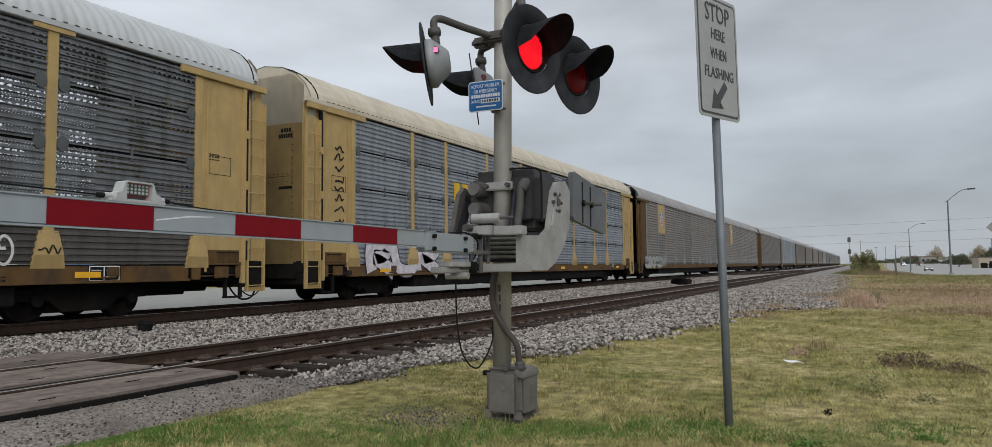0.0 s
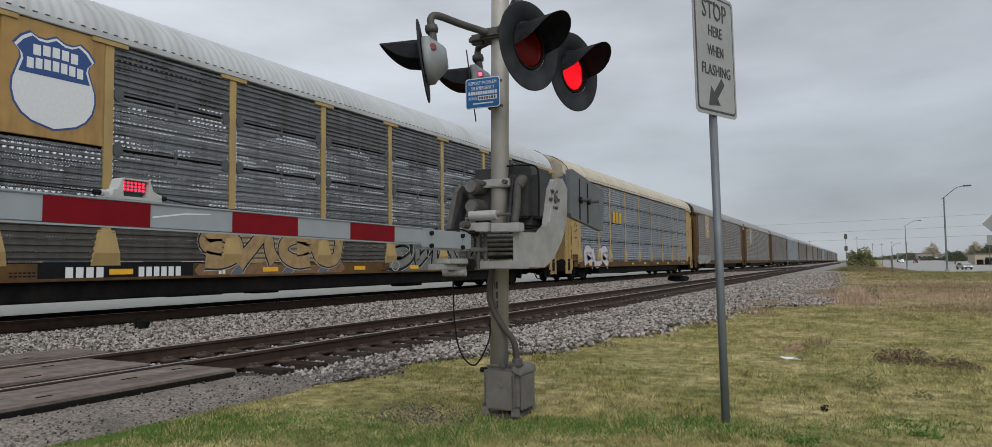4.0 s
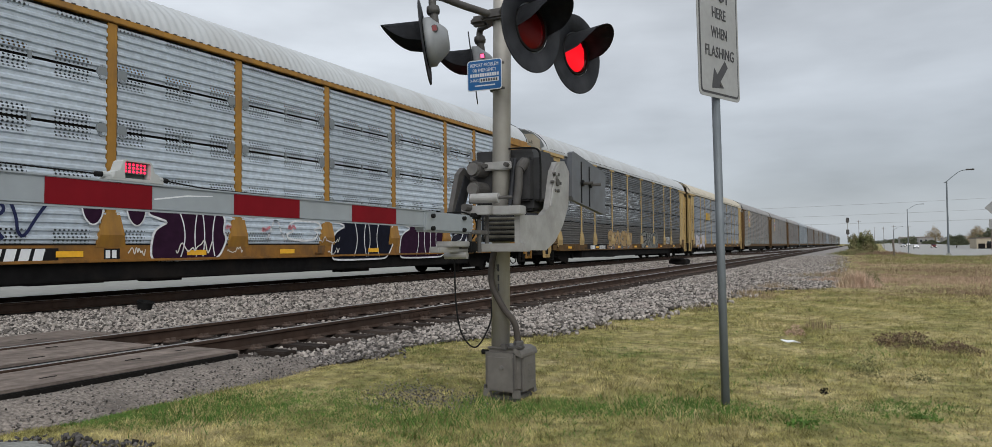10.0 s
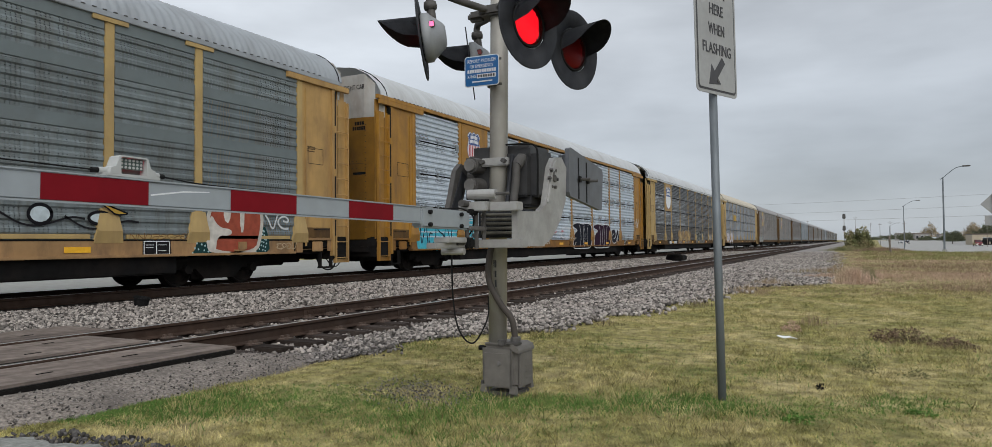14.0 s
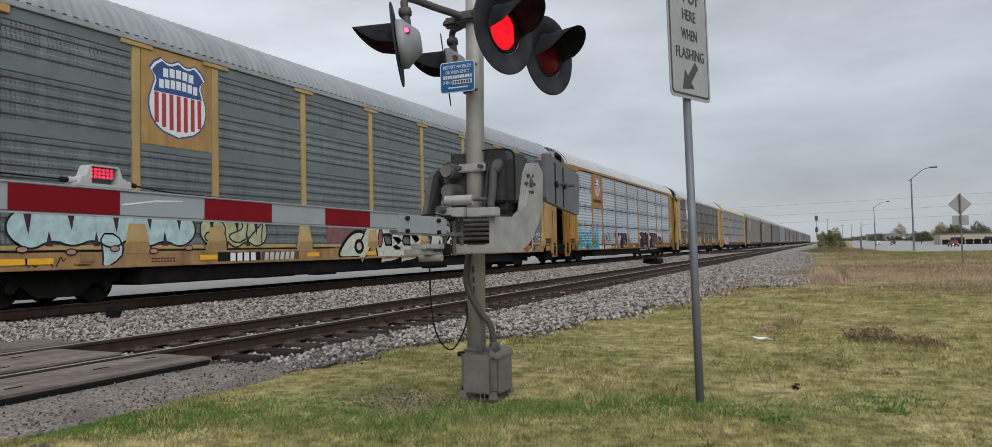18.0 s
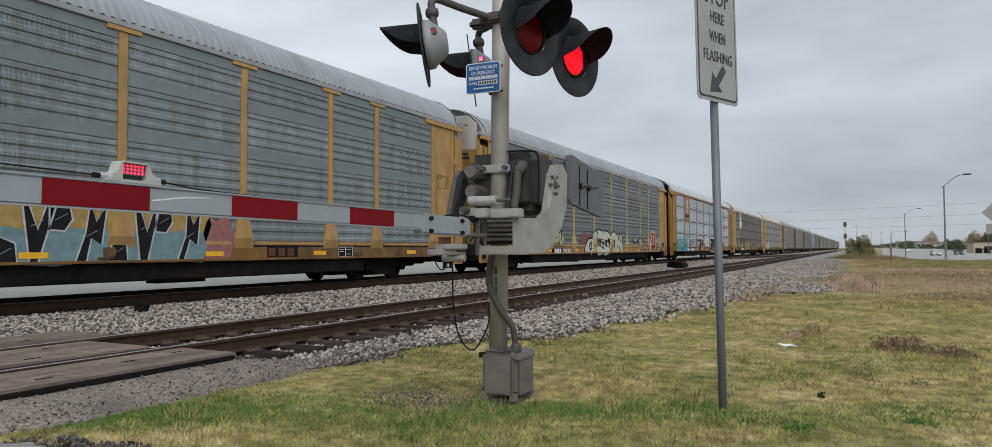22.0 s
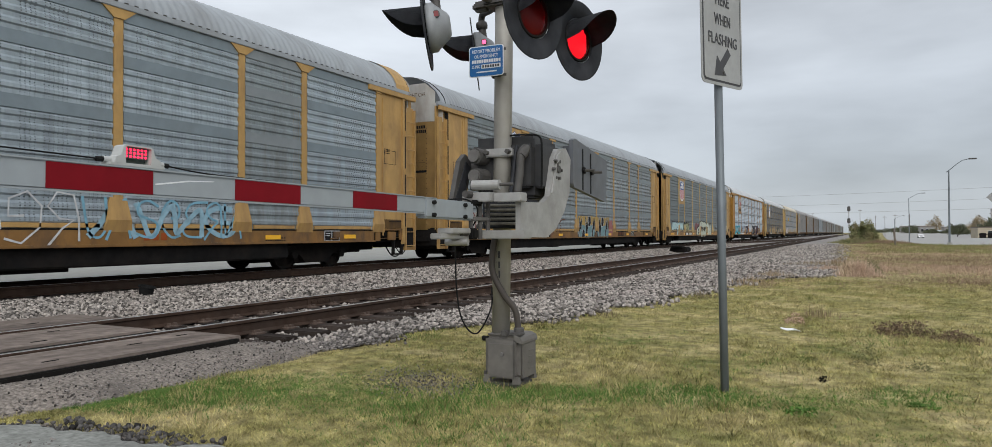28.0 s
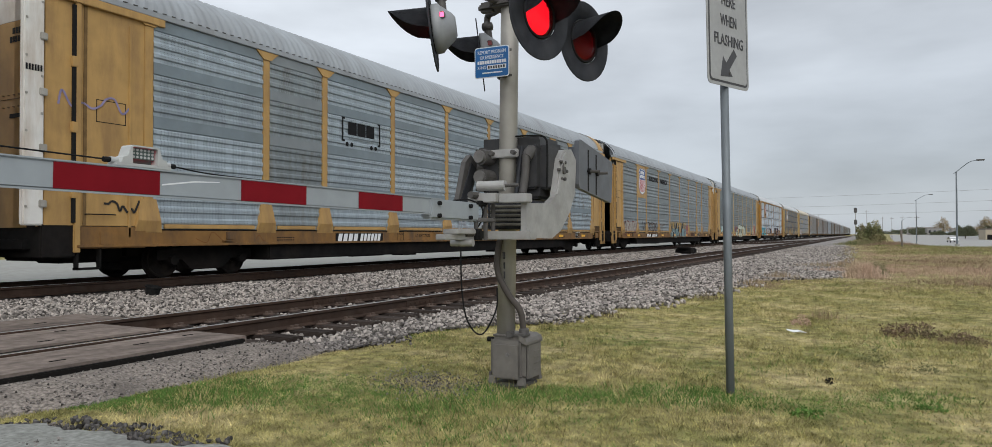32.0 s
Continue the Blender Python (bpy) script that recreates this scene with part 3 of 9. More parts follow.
def soup(name, verts, tri_counts_faces, material, kind="stuff"):
    """One object of very many small pieces, from arrays."""
    me = bpy.data.meshes.new(name)
    verts = np.asarray(verts, np.float32)
    faces = np.asarray(tri_counts_faces, np.int32)
    me.vertices.add(len(verts))
    me.vertices.foreach_set("co", verts.ravel())
    k = faces.shape[1]
    me.loops.add(faces.size)
    me.loops.foreach_set("vertex_index", faces.ravel())
    me.polygons.add(len(faces))
    me.polygons.foreach_set("loop_start", np.arange(len(faces), dtype=np.int32) * k)
    me.polygons.foreach_set("loop_total", np.full(len(faces), k, np.int32))
    me.materials.append(material)
    me.update(calc_edges=True)
    return new(name, me)


# ---- the lie of the land ----
TRACK_X, MAIN_X = -7.35, -13.25
TRACK_Z, MAIN_Z, CAR_Z = 0.14, 0.313, 0.373


def smooth(a, b, x):
    t = np.clip((x - a) / (b - a), 0, 1)
    return t * t * (3 - 2 * t)


def grass_edge(y):
    """The line along the track where turf gives way to ballast."""
    return np.interp(y, (-40, 3.2, 4.2, 5.6, 7.4, 8.6, 13.7, 18.3, 19.9, 20.9, 26, 34, 53, 94, 200), (-5.8, -5.9, -5.15, -4.95, -4.7, -3.7, -2.85, -2.5, -1.4, -0.65, -0.9, -1.2, -1.55, -2.2, -2.3))


def land(x, y):
    """Height of the ground: turf level with the mast's foot, ballast beds, the pavement behind the main line."""
    x, y = np.asarray(x, float), np.asarray(y, float)
    z = 0.028 * np.sin(x * 0.9 + 0.6 * y) * np.sin(y * 0.55 + 1.0) * smooth(2.0, 9.0, np.hypot(x + 2.5, y - 5.0))
    z = z + 0.05 * smooth(12, 30, y) * smooth(-2.0, 2.5, x) * (1 - smooth(45, 75, y)) * (0.6 + 0.4 * np.sin(y * 0.33 + x * 0.4))
    z = z * (1 - smooth(-1.0, 1.0, grass_edge(y) - x))
    bed = np.interp(x, (-60, -17.5, -15.3, -14.7, -11.8, -11.2, -9.6, -8.8, -6.1, -5.3, -4.6, -3.0), (0.10, 0.10, 0.10, 0.105, 0.105, 0.09, 0.0, -0.085, -0.115, -0.075, -0.01, 0.0))
    z = z - (1.1 * smooth(66, 150, y) - 1.1 * smooth(345, 620, y)) * smooth(3.2, 7.5, x)
    k = smooth(-3.0, -5.0, x)
    return z * (1 - k) + bed * k


def sheet(name, xs, ys, fn, material, inside=None):
    X, Y = np.meshgrid(xs, ys, indexing="ij")
    Z = fn(X, Y)
    n, mm = X.shape
    v = np.stack([X, Y, Z], -1).reshape(-1, 3)
    i = np.arange(n * mm).reshape(n, mm)
    q = np.stack([i[:-1, :-1], i[1:, :-1], i[1:, 1:], i[:-1, 1:]], -1).reshape(-1, 4)
    if inside is not None:
        c = v[q].mean(1)
        q = q[inside(c[:, 0], c[:, 1])]
    ob = soup(name, v, q, material)
    ob.data.polygons.foreach_set("use_smooth", [True] * len(ob.data.polygons))
    return ob


def steps(*runs):
    return np.concatenate([np.linspace(a, b, n, endpoint=False) for a, b, n in runs])


gx = np.append(steps((-900, -100, 8), (-100, -20, 16), (-20, 12, 128), (12, 100, 44), (100, 900, 10)), 900)
gy = np.append(steps((-400, -20, 8), (-20, 40, 180), (40, 120, 80), (120, 500, 40), (500, 2500, 10)), 2500)
ground = tagged(sheet("ground", gx, gy, lambda x, y: land(x, y) - 0.012, M_TURF), "mown yellow-green grass field beside the tracks", "ground", kind="structure")

bx_ = np.append(steps((-17.2, -0.2, 110)), -0.2)
by_ = np.append(steps((-30, 5.0, 40), (5.0, 60, 200), (60, 420, 60)), 420)


def wavy_edge(x, y):
    return grass_edge(y) + 0.16 * np.sin(2.3 * y) + 0.10 * np.sin(5.1 * y + 1)


far_ballast = tagged(sheet("far_ballast", np.linspace(-17.2, -0.2, 60), np.append(steps((60, 420, 70)), 420), lambda x, y: land(x, y) + 0.024, M_FARBALLAST,
                           lambda x, y: (x < wavy_edge(x, y)) & ~(abs(x - MAIN_X) < 1.2)), "pale crushed stone farther along the tracks", "ballast", kind="structure")
ballast = tagged(sheet("ballast", bx_, by_, lambda x, y: land(x, y) + 0.012 + 0.012 * np.sin(9 * x + 3 * y) * np.sin(7 * y - 2 * x), M_BALLAST,
                       lambda x, y: (x < wavy_edge(x, y)) & ~((y < 5.5) & (x > -5.7))), "crushed stone ballast bed of the tracks, coloured dark for the shade between stones", "ballast", kind="structure")

# the street over the tracks, on which the gate closes
road = tagged(sheet("road", np.linspace(-5.62, 30, 60), np.linspace(-9, 1.9, 24), lambda x, y: 0.02 + 0.11 * smooth(-3.6, -5.5, x) + 0 * y, M_ROAD),
              "worn grey asphalt street leading over the tracks", "road", kind="structure")


def slab_rim(x):
    """The broken outer edge of the concrete along the street."""
    return np.interp(x, (-6.0, -4.6, -4.4, -4.05, -3.7, -3.28, -3.22, -3.12, -2.9, -2.62, 30), (2.2, 2.40, 2.50, 2.56, 2.58, 2.57, 2.60, 2.72, 2.74, 2.66, 2.6)) + 0.03 * np.sin(11 * x) + 0.015 * np.sin(37 * x + 1)


for k_, (xa, xb) in enumerate(((-6.0, -3.25), (-3.235, 4.0), (4.015, 12.0))):
    xs_ = np.linspace(xa, xb, 90 if k_ < 2 else 20)
    rim_ = [(float(x), float(slab_rim(x))) for x in xs_]
    bm = plate([(xa, 1.0), (xb, 1.0)] + rim_[::-1], 2, -0.06, 0.036 if k_ else 0.030)
    part("slab", bm, M_SLAB, road, "weathered pale concrete slab with a broken edge")


def apron_height(x, y):
    """Gravel banked against the crossing panels, running out into the turf and the ballast."""
    wob = 0.22 * np.sin(3.1 * y + 1.2) + 0.12 * np.sin(7.3 * y) + 0.06 * np.sin(17 * y + x)
    rim = np.interp(y, (2.2, 2.7, 3.1, 3.5, 4.4, 6.5), (-5.4, -5.15, -4.93, -4.8, -4.68, -4.7)) + 0.12
    bank = 0.205 * smooth(rim, -5.62, x + 0.22 * wob) * (1 - smooth(5.0, 6.3, y + 0.25 * np.sin(5 * x)))
    lip = np.interp(x, (-5.2, -4.66, -4.1, -3.5, -3.0), (2.15, 2.45, 2.68, 2.80, 2.55)) + 0.10 * np.sin(4 * x + 1) + 0.09 * np.sin(9.5 * x) + 0.05 * np.sin(23 * x)
    front = 0.062 * (1 - smooth(-0.3, 0.3, y - lip)) * smooth(-2.7, -3.2, x)
    return land(x, y) - 0.045 + np.maximum(bank, front) + 0.006 * np.sin(7 * x + 2 * y) * np.sin(6 * y)


apron = tagged(sheet("gravel_apron", np.linspace(-5.64, -2.8, 72), np.linspace(1.6, 6.4, 110), apron_height, M_GRAVEL),
               "grey gravel shoulder beside the crossing panels", "gravel", kind="structure")
back_pavement = tagged(sheet("pavement_behind_tracks", np.linspace(-33, -16.6, 12), np.linspace(-60, 420, 60), lambda x, y: 0.125 + 0 * x + 0 * y, M_CONC),
                       "pale concrete street behind the main track", "pavement", kind="structure")
parking = tagged(sheet("parking_lot", np.linspace(-75, -38.5, 10), np.linspace(-60, 300, 40), lambda x, y: 0.12 + 0 * x + 0 * y, M_CONC),
                 "pale concrete parking lot beyond the street", "parking lot", kind="structure")


def dip(y):
    """The far street lies lower than the field and climbs again far off."""
    return -1.1 * float(smooth(66, 150, y)) + 1.2 * float(smooth(320, 560, y))


def strip(name, left, width, z, material, label, category):
    """A road along a line of points, width metres to its right."""
    v, f = [], []
    for i, (x, y) in enumerate(left):
        a = Vector(left[max(i - 1, 0)])
        b = Vector(left[min(i + 1, len(left) - 1)])
        d = (b - a).normalized()
        v += [(x, y, z + dip(y)), (x + d.y * width, y - d.x * width, z + dip(y))]
    for i in range(len(left) - 1):
        f.append((2 * i, 2 * i + 1, 2 * i + 3, 2 * i + 2))
    return tagged(new(name, mesh_of(name, v, f, material)), label, category, kind="structure")


strip("far_road", [(24, 38), (15, 52), (11.6, 62), (9.2, 69), (7.1, 78), (5.9, 88), (5.2, 98), (4.9, 110), (4.9, 125), (5.0, 140), (5.2, 160), (8.5, 300), (9.6, 360), (10.8, 420), (12.2, 490), (14, 560), (17, 700), (24, 1000)], 52.0, 0.03, M_FARROAD,
      "pale concrete four-lane street running away beside the railway", "road")

# ---- tracks ----
RAIL_PROFILE = [(-0.07, 0), (0.07, 0), (0.07, 0.012), (0.012, 0.035), (0.010, 0.12), (0.036, 0.135), (0.036, 0.160), (0.028, 0.169),
                (-0.028, 0.169), (-0.036, 0.160), (-0.036, 0.135), (-0.010, 0.12), (-0.012, 0.035), (-0.07, 0.012)]


def rail(x0, z0, line, parent):
    """One rail along the line of (dx, y); its worn running surface is a part of it."""
    for name, prof, m in (("rail", RAIL_PROFILE, M_RAIL), ("rail_head", [(-0.027, 0.1692), (0.027, 0.1692), (0.022, 0.1722), (-0.022, 0.1722)], M_RAILTOP)):
        v, f = [], []
        n = len(prof)
        for dx, y in line:
            v += [(x0 + dx + a, y, z0 - 0.172 + b) for a, b in prof]
        for i in range(len(line) - 1):
            f += [(i * n + k, i * n + (k + 1) % n, (i + 1) * n + (k + 1) % n, (i + 1) * n + k) for k in range(n)]
        f += [tuple(range(n))[::-1], tuple((len(line) - 1) * n + k for k in range(n))]
        piece(name, mesh_of(name, v, f, m), parent)


TIE_ME = []
for w in range(3):
    bm = boxes((-1.36 - 0.03 * w, 1.36 + 0.05 * w, -0.115, 0.115, -0.17, 0), bevel=0.012)
    for v in bm.verts:
        v.co += 0.012 * Vector(noise.noise_vector(v.co * 3 + Vector((w * 9, 0, 0))))
    me = bpy.data.meshes.new("tie")
    bm.to_mesh(me)
    bm.free()
    me.materials.append(M_TIE)
    TIE_ME.append(me)
PLATE_ME = bpy.data.meshes.new("tie_plate")
bm = boxes((-0.17, 0.17, -0.09, 0.09, 0, 0.018), (-0.13, -0.085, -0.06, -0.02, 0.018, 0.05), (0.085, 0.13, 0.02, 0.06, 0.018, 0.05), (0.085, 0.12, -0.06, -0.025, 0.018, 0.05), (-0.12, -0.085, 0.025, 0.06, 0.018, 0.05))
bm.to_mesh(PLATE_ME)
bm.free()
PLATE_ME.materials.append(M_PLATE)
LONG = [(0, y) for y in (-60, 0, 40, 120, 300, 600, 1200)]


def track(name, x, z, label, near_ties, plates):
    tr = tagged(thing(name, pose(0, 0, 0), label, "railway track"), kind="structure")
    for s in (-0.755, 0.755):
        rail(x + s, z, LONG, tr)
    r = random.Random(name)
    y = -8.0
    n = 0
    while n < near_ties:
        if not (y < 5.35 and x == TRACK_X):
            piece("tie", TIE_ME[n % 3], tr, "", pose(x + r.uniform(-0.05, 0.05), y + r.uniform(-0.03, 0.03), z - 0.178, 0, 0, r.uniform(-1.2, 1.2)))
            if n < plates:
                for s in (-0.755, 0.755):
                    piece("tie_plate", PLATE_ME, tr, "", pose(x + s, y, z - 0.177))
            n += 1
        y += 0.53
    v, f = [], []
    while y < 330:
        k = len(v)
        v += [(x + a, y + b, z - 0.178 + c) for a in (-1.3, 1.3) for b in (-0.115, 0.115) for c in (-0.1, 0)]
        f += [tuple(k + i for i in q) for q in CUBE_F]
        y += 0.53
    tagged(piece("far_ties", mesh_of("far_ties", v, f, M_TIE), tr), kind="stuff")
    return tr


siding = track("siding_track", TRACK_X, TRACK_Z, "rusty steel rails of the empty near track on dark ties", 110, 60)
main_line = track("main_track", MAIN_X, MAIN_Z, "steel rails of the main track under the train", 70, 0)
# joint bars on the near rails
for x, y in ((TRACK_X + 0.755, 9.9), (TRACK_X - 0.755, 9.4), (TRACK_X + 0.755, 21.8), (TRACK_X - 0.755, 21.3)):
    part("joint_bar", boxes((x + 0.012, x + 0.032, y - 0.45, y + 0.45, TRACK_Z - 0.135, TRACK_Z - 0.05),
                            *[(x + 0.03, x + 0.05, y + d - 0.015, y + d + 0.015, TRACK_Z - 0.11, TRACK_Z - 0.08) for d in (-0.36, -0.22, -0.08, 0.08, 0.22, 0.36)]), M_RAIL, siding)
# the crossover ahead, from the near track to the main line
cross = tagged(thing("crossover_track", pose(0, 0, 0), "rusty rails of a crossover between the two tracks", "railway track"), kind="structure")
for s in (-0.755, 0.755):
    line = [(TRACK_X - MAIN_X) * float(smooth(0, 1, 0.5 + (k - 6) / 14)) - 0.0 for k in range(13)]
    v0 = [((MAIN_X - TRACK_X) * (1 - float(smooth(0, 1, k / 16))), 52 + 4.5 * k) for k in range(17)]
    rail(TRACK_X + s, 0.25, v0, cross)

# crossing panels between and beside the rails
panels = tagged(thing("crossing_panels", pose(0, 0, 0), "worn brown-grey timber and concrete crossing panels", "crossing"), kind="structure")
for x0, x1, y1, nm in ((-6.46, -5.64, 5.27, "outer_panel"), (-7.95, -6.88, 5.2, "middle_panel"), (-9.2, -8.2, 5.72, "outer_panel")):
    for i in range(4):
        ya, yb = y1 - 2.6 * (i + 1) + 0.012, y1 - 2.6 * i
        bm = boxes((x0, x1, ya, yb, TRACK_Z - 0.19, TRACK_Z - 0.008 - 0.004 * (i % 2)), bevel=0.012)
        part(nm, bm, M_PLANK, panels)
# Rubber by the rails; the last black strip paints the outer panel side's shade.
for x0, x1 in ((-6.56, -6.465), (-6.875, -6.635), (-8.065, -7.955), (-5.637, -5.585)):
    part("rubber_filler", boxes((x0, x1, -5.2, 5.2, TRACK_Z - 0.15, TRACK_Z - 0.028), bevel=0.008), M_FILLERBLACK, panels)
for x, y, l in ((-6.1, 4.4, 0.16), (-5.9, 3.5, 0.14), (-7.1, 4.1, 0.16), (-7.5, 3.4, 0.15), (-6.3, 3.0, 0.13), (-7.7, 4.6, 0.13), (-8.6, 4.9, 0.14), (-6.2, 5.0, 0.12)):
    part("lag_slot", boxes((x - 0.012, x + 0.012, y - l / 2, y + l / 2, TRACK_Z - 0.02, TRACK_Z - 0.003), bevel=0.004), M_UNDER, panels)
street_w = tagged(sheet("crossing_street", np.linspace(-11.7, -9.22, 8), np.linspace(-9, 4.2, 16), lambda x, y: np.interp(x, (-11.7, -9.2), (0.34, 0.13)) + 0 * y, M_ROAD),
                  "worn asphalt street between the two tracks", "road", kind="structure")


# loose stones of the ballast
def stones(name, n, x0, x1, y0, y1, size, keep, lift=0.012, material=None):
    r = np.random.default_rng(len(name) + n)
    u = r.random(n)
    y = y0 * (y1 / y0) ** u
    x = x0 + (x1 - x0) * r.random(n)
    ok = keep(x, y)
    x, y = x[ok], y[ok]
    n = len(x)
    base = np.array([(sx, sy, sz) for sx in (-1, 1) for sy in (-1, 1) for sz in (-1, 1)], float) * 0.5
    s = r.uniform(size[0], size[1], (n, 1, 3)) * np.clip(0.5 + 0.036 * y, 0.72, 1.0)[:, None, None]
    v = base[None] * s * r.uniform(0.55, 1.15, (n, 8, 3))
    a = r.random((n, 3)) * 2 * math.pi
    c, d = np.cos(a), np.sin(a)
    for i, j, k in ((0, 1, 2), (1, 2, 0), (2, 0, 1)):
        p, q = v[..., i].copy(), v[..., j].copy()
        v[..., i] = p * c[:, k:k + 1] - q * d[:, k:k + 1]
        v[..., j] = p * d[:, k:k + 1] + q * c[:, k:k + 1]
    z = (apron_height(x, y) if lift < 0 else land(x, y)) + abs(lift) + r.uniform(-0.6, 1.0, n) * (0.018 if lift > 0.01 else 0.008)
    v += np.stack([x, y, z], -1)[:, None]
    f = np.array(CUBE_F)[None] + 8 * np.arange(n)[:, None, None]
    return soup(name, v.reshape(-1, 3), f.reshape(-1, 4), material or M_STONE)


def off_rails(x, y):
    k = np.ones(len(x), bool)
    for c in (TRACK_X - 0.755, TRACK_X + 0.755):
        k &= abs(x - c) > 0.09
    k &= ~((y < 5.4) & (x > -9.25)) & ~((x > -5.64) & (y < 5.8)) & ~((y < 4.6) & (x > -11.8))
    k &= ~((abs(x - TRACK_X) < 1.33) & ((((y + 8.115) / 0.53) % 1) < 0.44)) | (np.random.default_rng(9).random(len(x)) < 0.06)
    k &= ~((x > -6.2) & (y < 9.5) & (np.random.default_rng(3).random(len(x)) > np.clip((y - 5.8) / 4.5, 0.08, 1)))
    return k & (x < wavy_edge(x, y) + (0.10 + 0.012 * np.clip(y - 8, 0, 25)) * np.random.default_rng(2).normal(0.3, 1, len(x)))


tagged(stones("ballast_stones", 112000, -11.95, -0.5, 4.3, 75, (0.030, 0.076), off_rails, 0.014), "loose pale grey crushed ballast stones", "stones", kind="stuff")
tagged(stones("apron_stones", 9000, -5.62, -2.9, 2.0, 6.3, (0.006, 0.026), lambda x, y: (apron_height(x, y) > land(x, y) - 0.02) & (np.random.default_rng(6).random(len(x)) < np.where((x > -5.25) | (y > 5.2), 0.9, 0.3)), -0.003, M_CHIP2), "scattered dark gravel on the shoulder", "gravel", kind="stuff")

tagged(stones("asphalt_chunks", 420, -4.75, -3.15, 2.45, 2.95, (0.012, 0.055), lambda x, y: (y > slab_rim(x) - 0.04) & (y < slab_rim(x) + 0.26), 0.006, M_CHIP), "broken dark asphalt and flat stones along the slab", "gravel", kind="stuff")
tagged(stones("edge_chips", 9000, -6.5, -4.3, 5.2, 9.5, (0.016, 0.045), lambda x, y: (x < wavy_edge(x, y) + 0.12 * np.random.default_rng(21).normal(0, 1, len(x))) & ((x > -5.98) | ((((y + 8.115) / 0.53) % 1) > 0.46)) & ~((x > -5.64) & (y < 5.6)) & ~((x < -5.64) & (y < 5.35)), 0.006, M_CHIP2), "small mixed gravel beside the tie ends", "gravel", kind="stuff")


# grass blades
def blades(name, n, x0, x1, y0, y1, height, width, material, keep, wide=1.0):
    r = np.random.default_rng(n)
    y = y0 * (y1 / y0) ** r.random(n)
    x = x0 + (x1 - x0) * r.random(n)
    # most blades stand in tufts, which lean their own way
    m = n // 26
    own = r.integers(0, m, n)
    lone = r.random(n) < 0.35
    s = 0.028 * (1 + 0.10 * y[own])
    x = np.where(lone, x, x[own] + r.normal(0, 1, n) * s)
    y = np.where(lone, y, y[own] + r.normal(0, 1, n) * s)
    tall, way = np.where(lone, 0.75, r.uniform(0.6, 1.7, m)[own]), (r.random(m) * 2 * math.pi)[own]
    ok = keep(x, y)
    x, y, tall, way, lone = x[ok], y[ok], tall[ok], way[ok], lone[ok]
    n = len(x)
    h = tall * r.uniform(height[0], height[1], n) * (1 + 0.01 * y)
    h *= 0.55 + 0.9 * np.clip(0.5 + 0.5 * np.sin(1.3 * x + 0.7) * np.sin(0.9 * y) + 0.35 * np.sin(3.1 * x + 2.2 * y), 0, 1)
    a, w = r.random(n) * 2 * math.pi, width * (1 + 0.06 * y) * r.uniform(0.6, 1.3, n)
    lean = r.uniform(0.2, 1.3, n) * h
    b = np.where(lone, r.random(n) * 2 * math.pi, way + r.normal(0, 0.8, n))
    z = land(x, y) - 0.012
    p = np.stack([x, y, z], -1)
    side = np.stack([np.cos(a) * w, np.sin(a) * w, 0 * w], -1)
    tip = np.stack([np.cos(b) * lean, np.sin(b) * lean, h], -1)
    mid = np.stack([np.cos(b) * lean * 0.35, np.sin(b) * lean * 0.35, h * 0.6], -1)
    if wide < 1:
        v = np.stack([p - side, p + side, p + tip], 1)
        f = np.arange(3 * n).reshape(n, 1, 3)
        return soup(name, v.reshape(-1, 3), f.reshape(-1, 3), material)
    v = np.stack([p - side, p + side, p + mid + 0.7 * side, p + mid - 0.7 * side, p + tip], 1)
    q = np.array([(0, 1, 2), (0, 2, 3), (3, 2, 4)])
    f = q[None] + 5 * np.arange(n)[:, None, None]
    return soup(name, v.reshape(-1, 3), f.reshape(-1, 3), material)


def thin_patch(x, y):
    """How far a place lies in the worn greyish patch before the mast."""
    return np.exp(-((x + 3.05 + 0.4 * (y - 4.7)) / 0.36) ** 2 - ((y - 4.7) / 0.30) ** 2)


def green_strip(x, y):
    """How far a place lies in the fresh green strip before the mast and the sign post."""
    across = (y - 4.82 - 0.42 * (x + 1.9) - 0.10 * np.sin(3 * x)) / np.where(x < -2.4, 0.72, 0.40)
    return np.exp(-across ** 2) * (1 - smooth(0.2, 1.0, x)) * (1 - 0.95 * thin_patch(x, y))


def on_turf(x, y):
    r = np.random.default_rng(5)
    k = x > wavy_edge(x, y) - 0.3 * r.random(len(x)) ** 2
    return k & ~((y < 2.6) & (x > -6)) & ~((apron_height(x, y) > land(x, y) - 0.02 + 0.05 * r.random(len(x)) ** 2)) & (x < 0.75 * y + 2)


tagged(blades("grass", 640000, -5.6, 9.5, 2.4, 19, (0.007, 0.024), 0.0024, M_GRASS, lambda x, y: on_turf(x, y) & (np.random.default_rng(12).random(len(x)) > 0.6 * green_strip(x, y) + 0.55 * thin_patch(x, y)), 0.5), "short mown yellow-green grass", "grass", kind="stuff")


def fresh(x, y):
    r = np.random.default_rng(8)
    patch = np.sin(1.1 * x + 0.4) * np.sin(1.7 * y + 0.8 * x) + 0.6 * np.sin(2.9 * x - 1.3 * y) + 1.9 * green_strip(x, y)
    return on_turf(x, y) & (patch + 0.8 * r.normal(0, 1, len(x)) > 1.35)


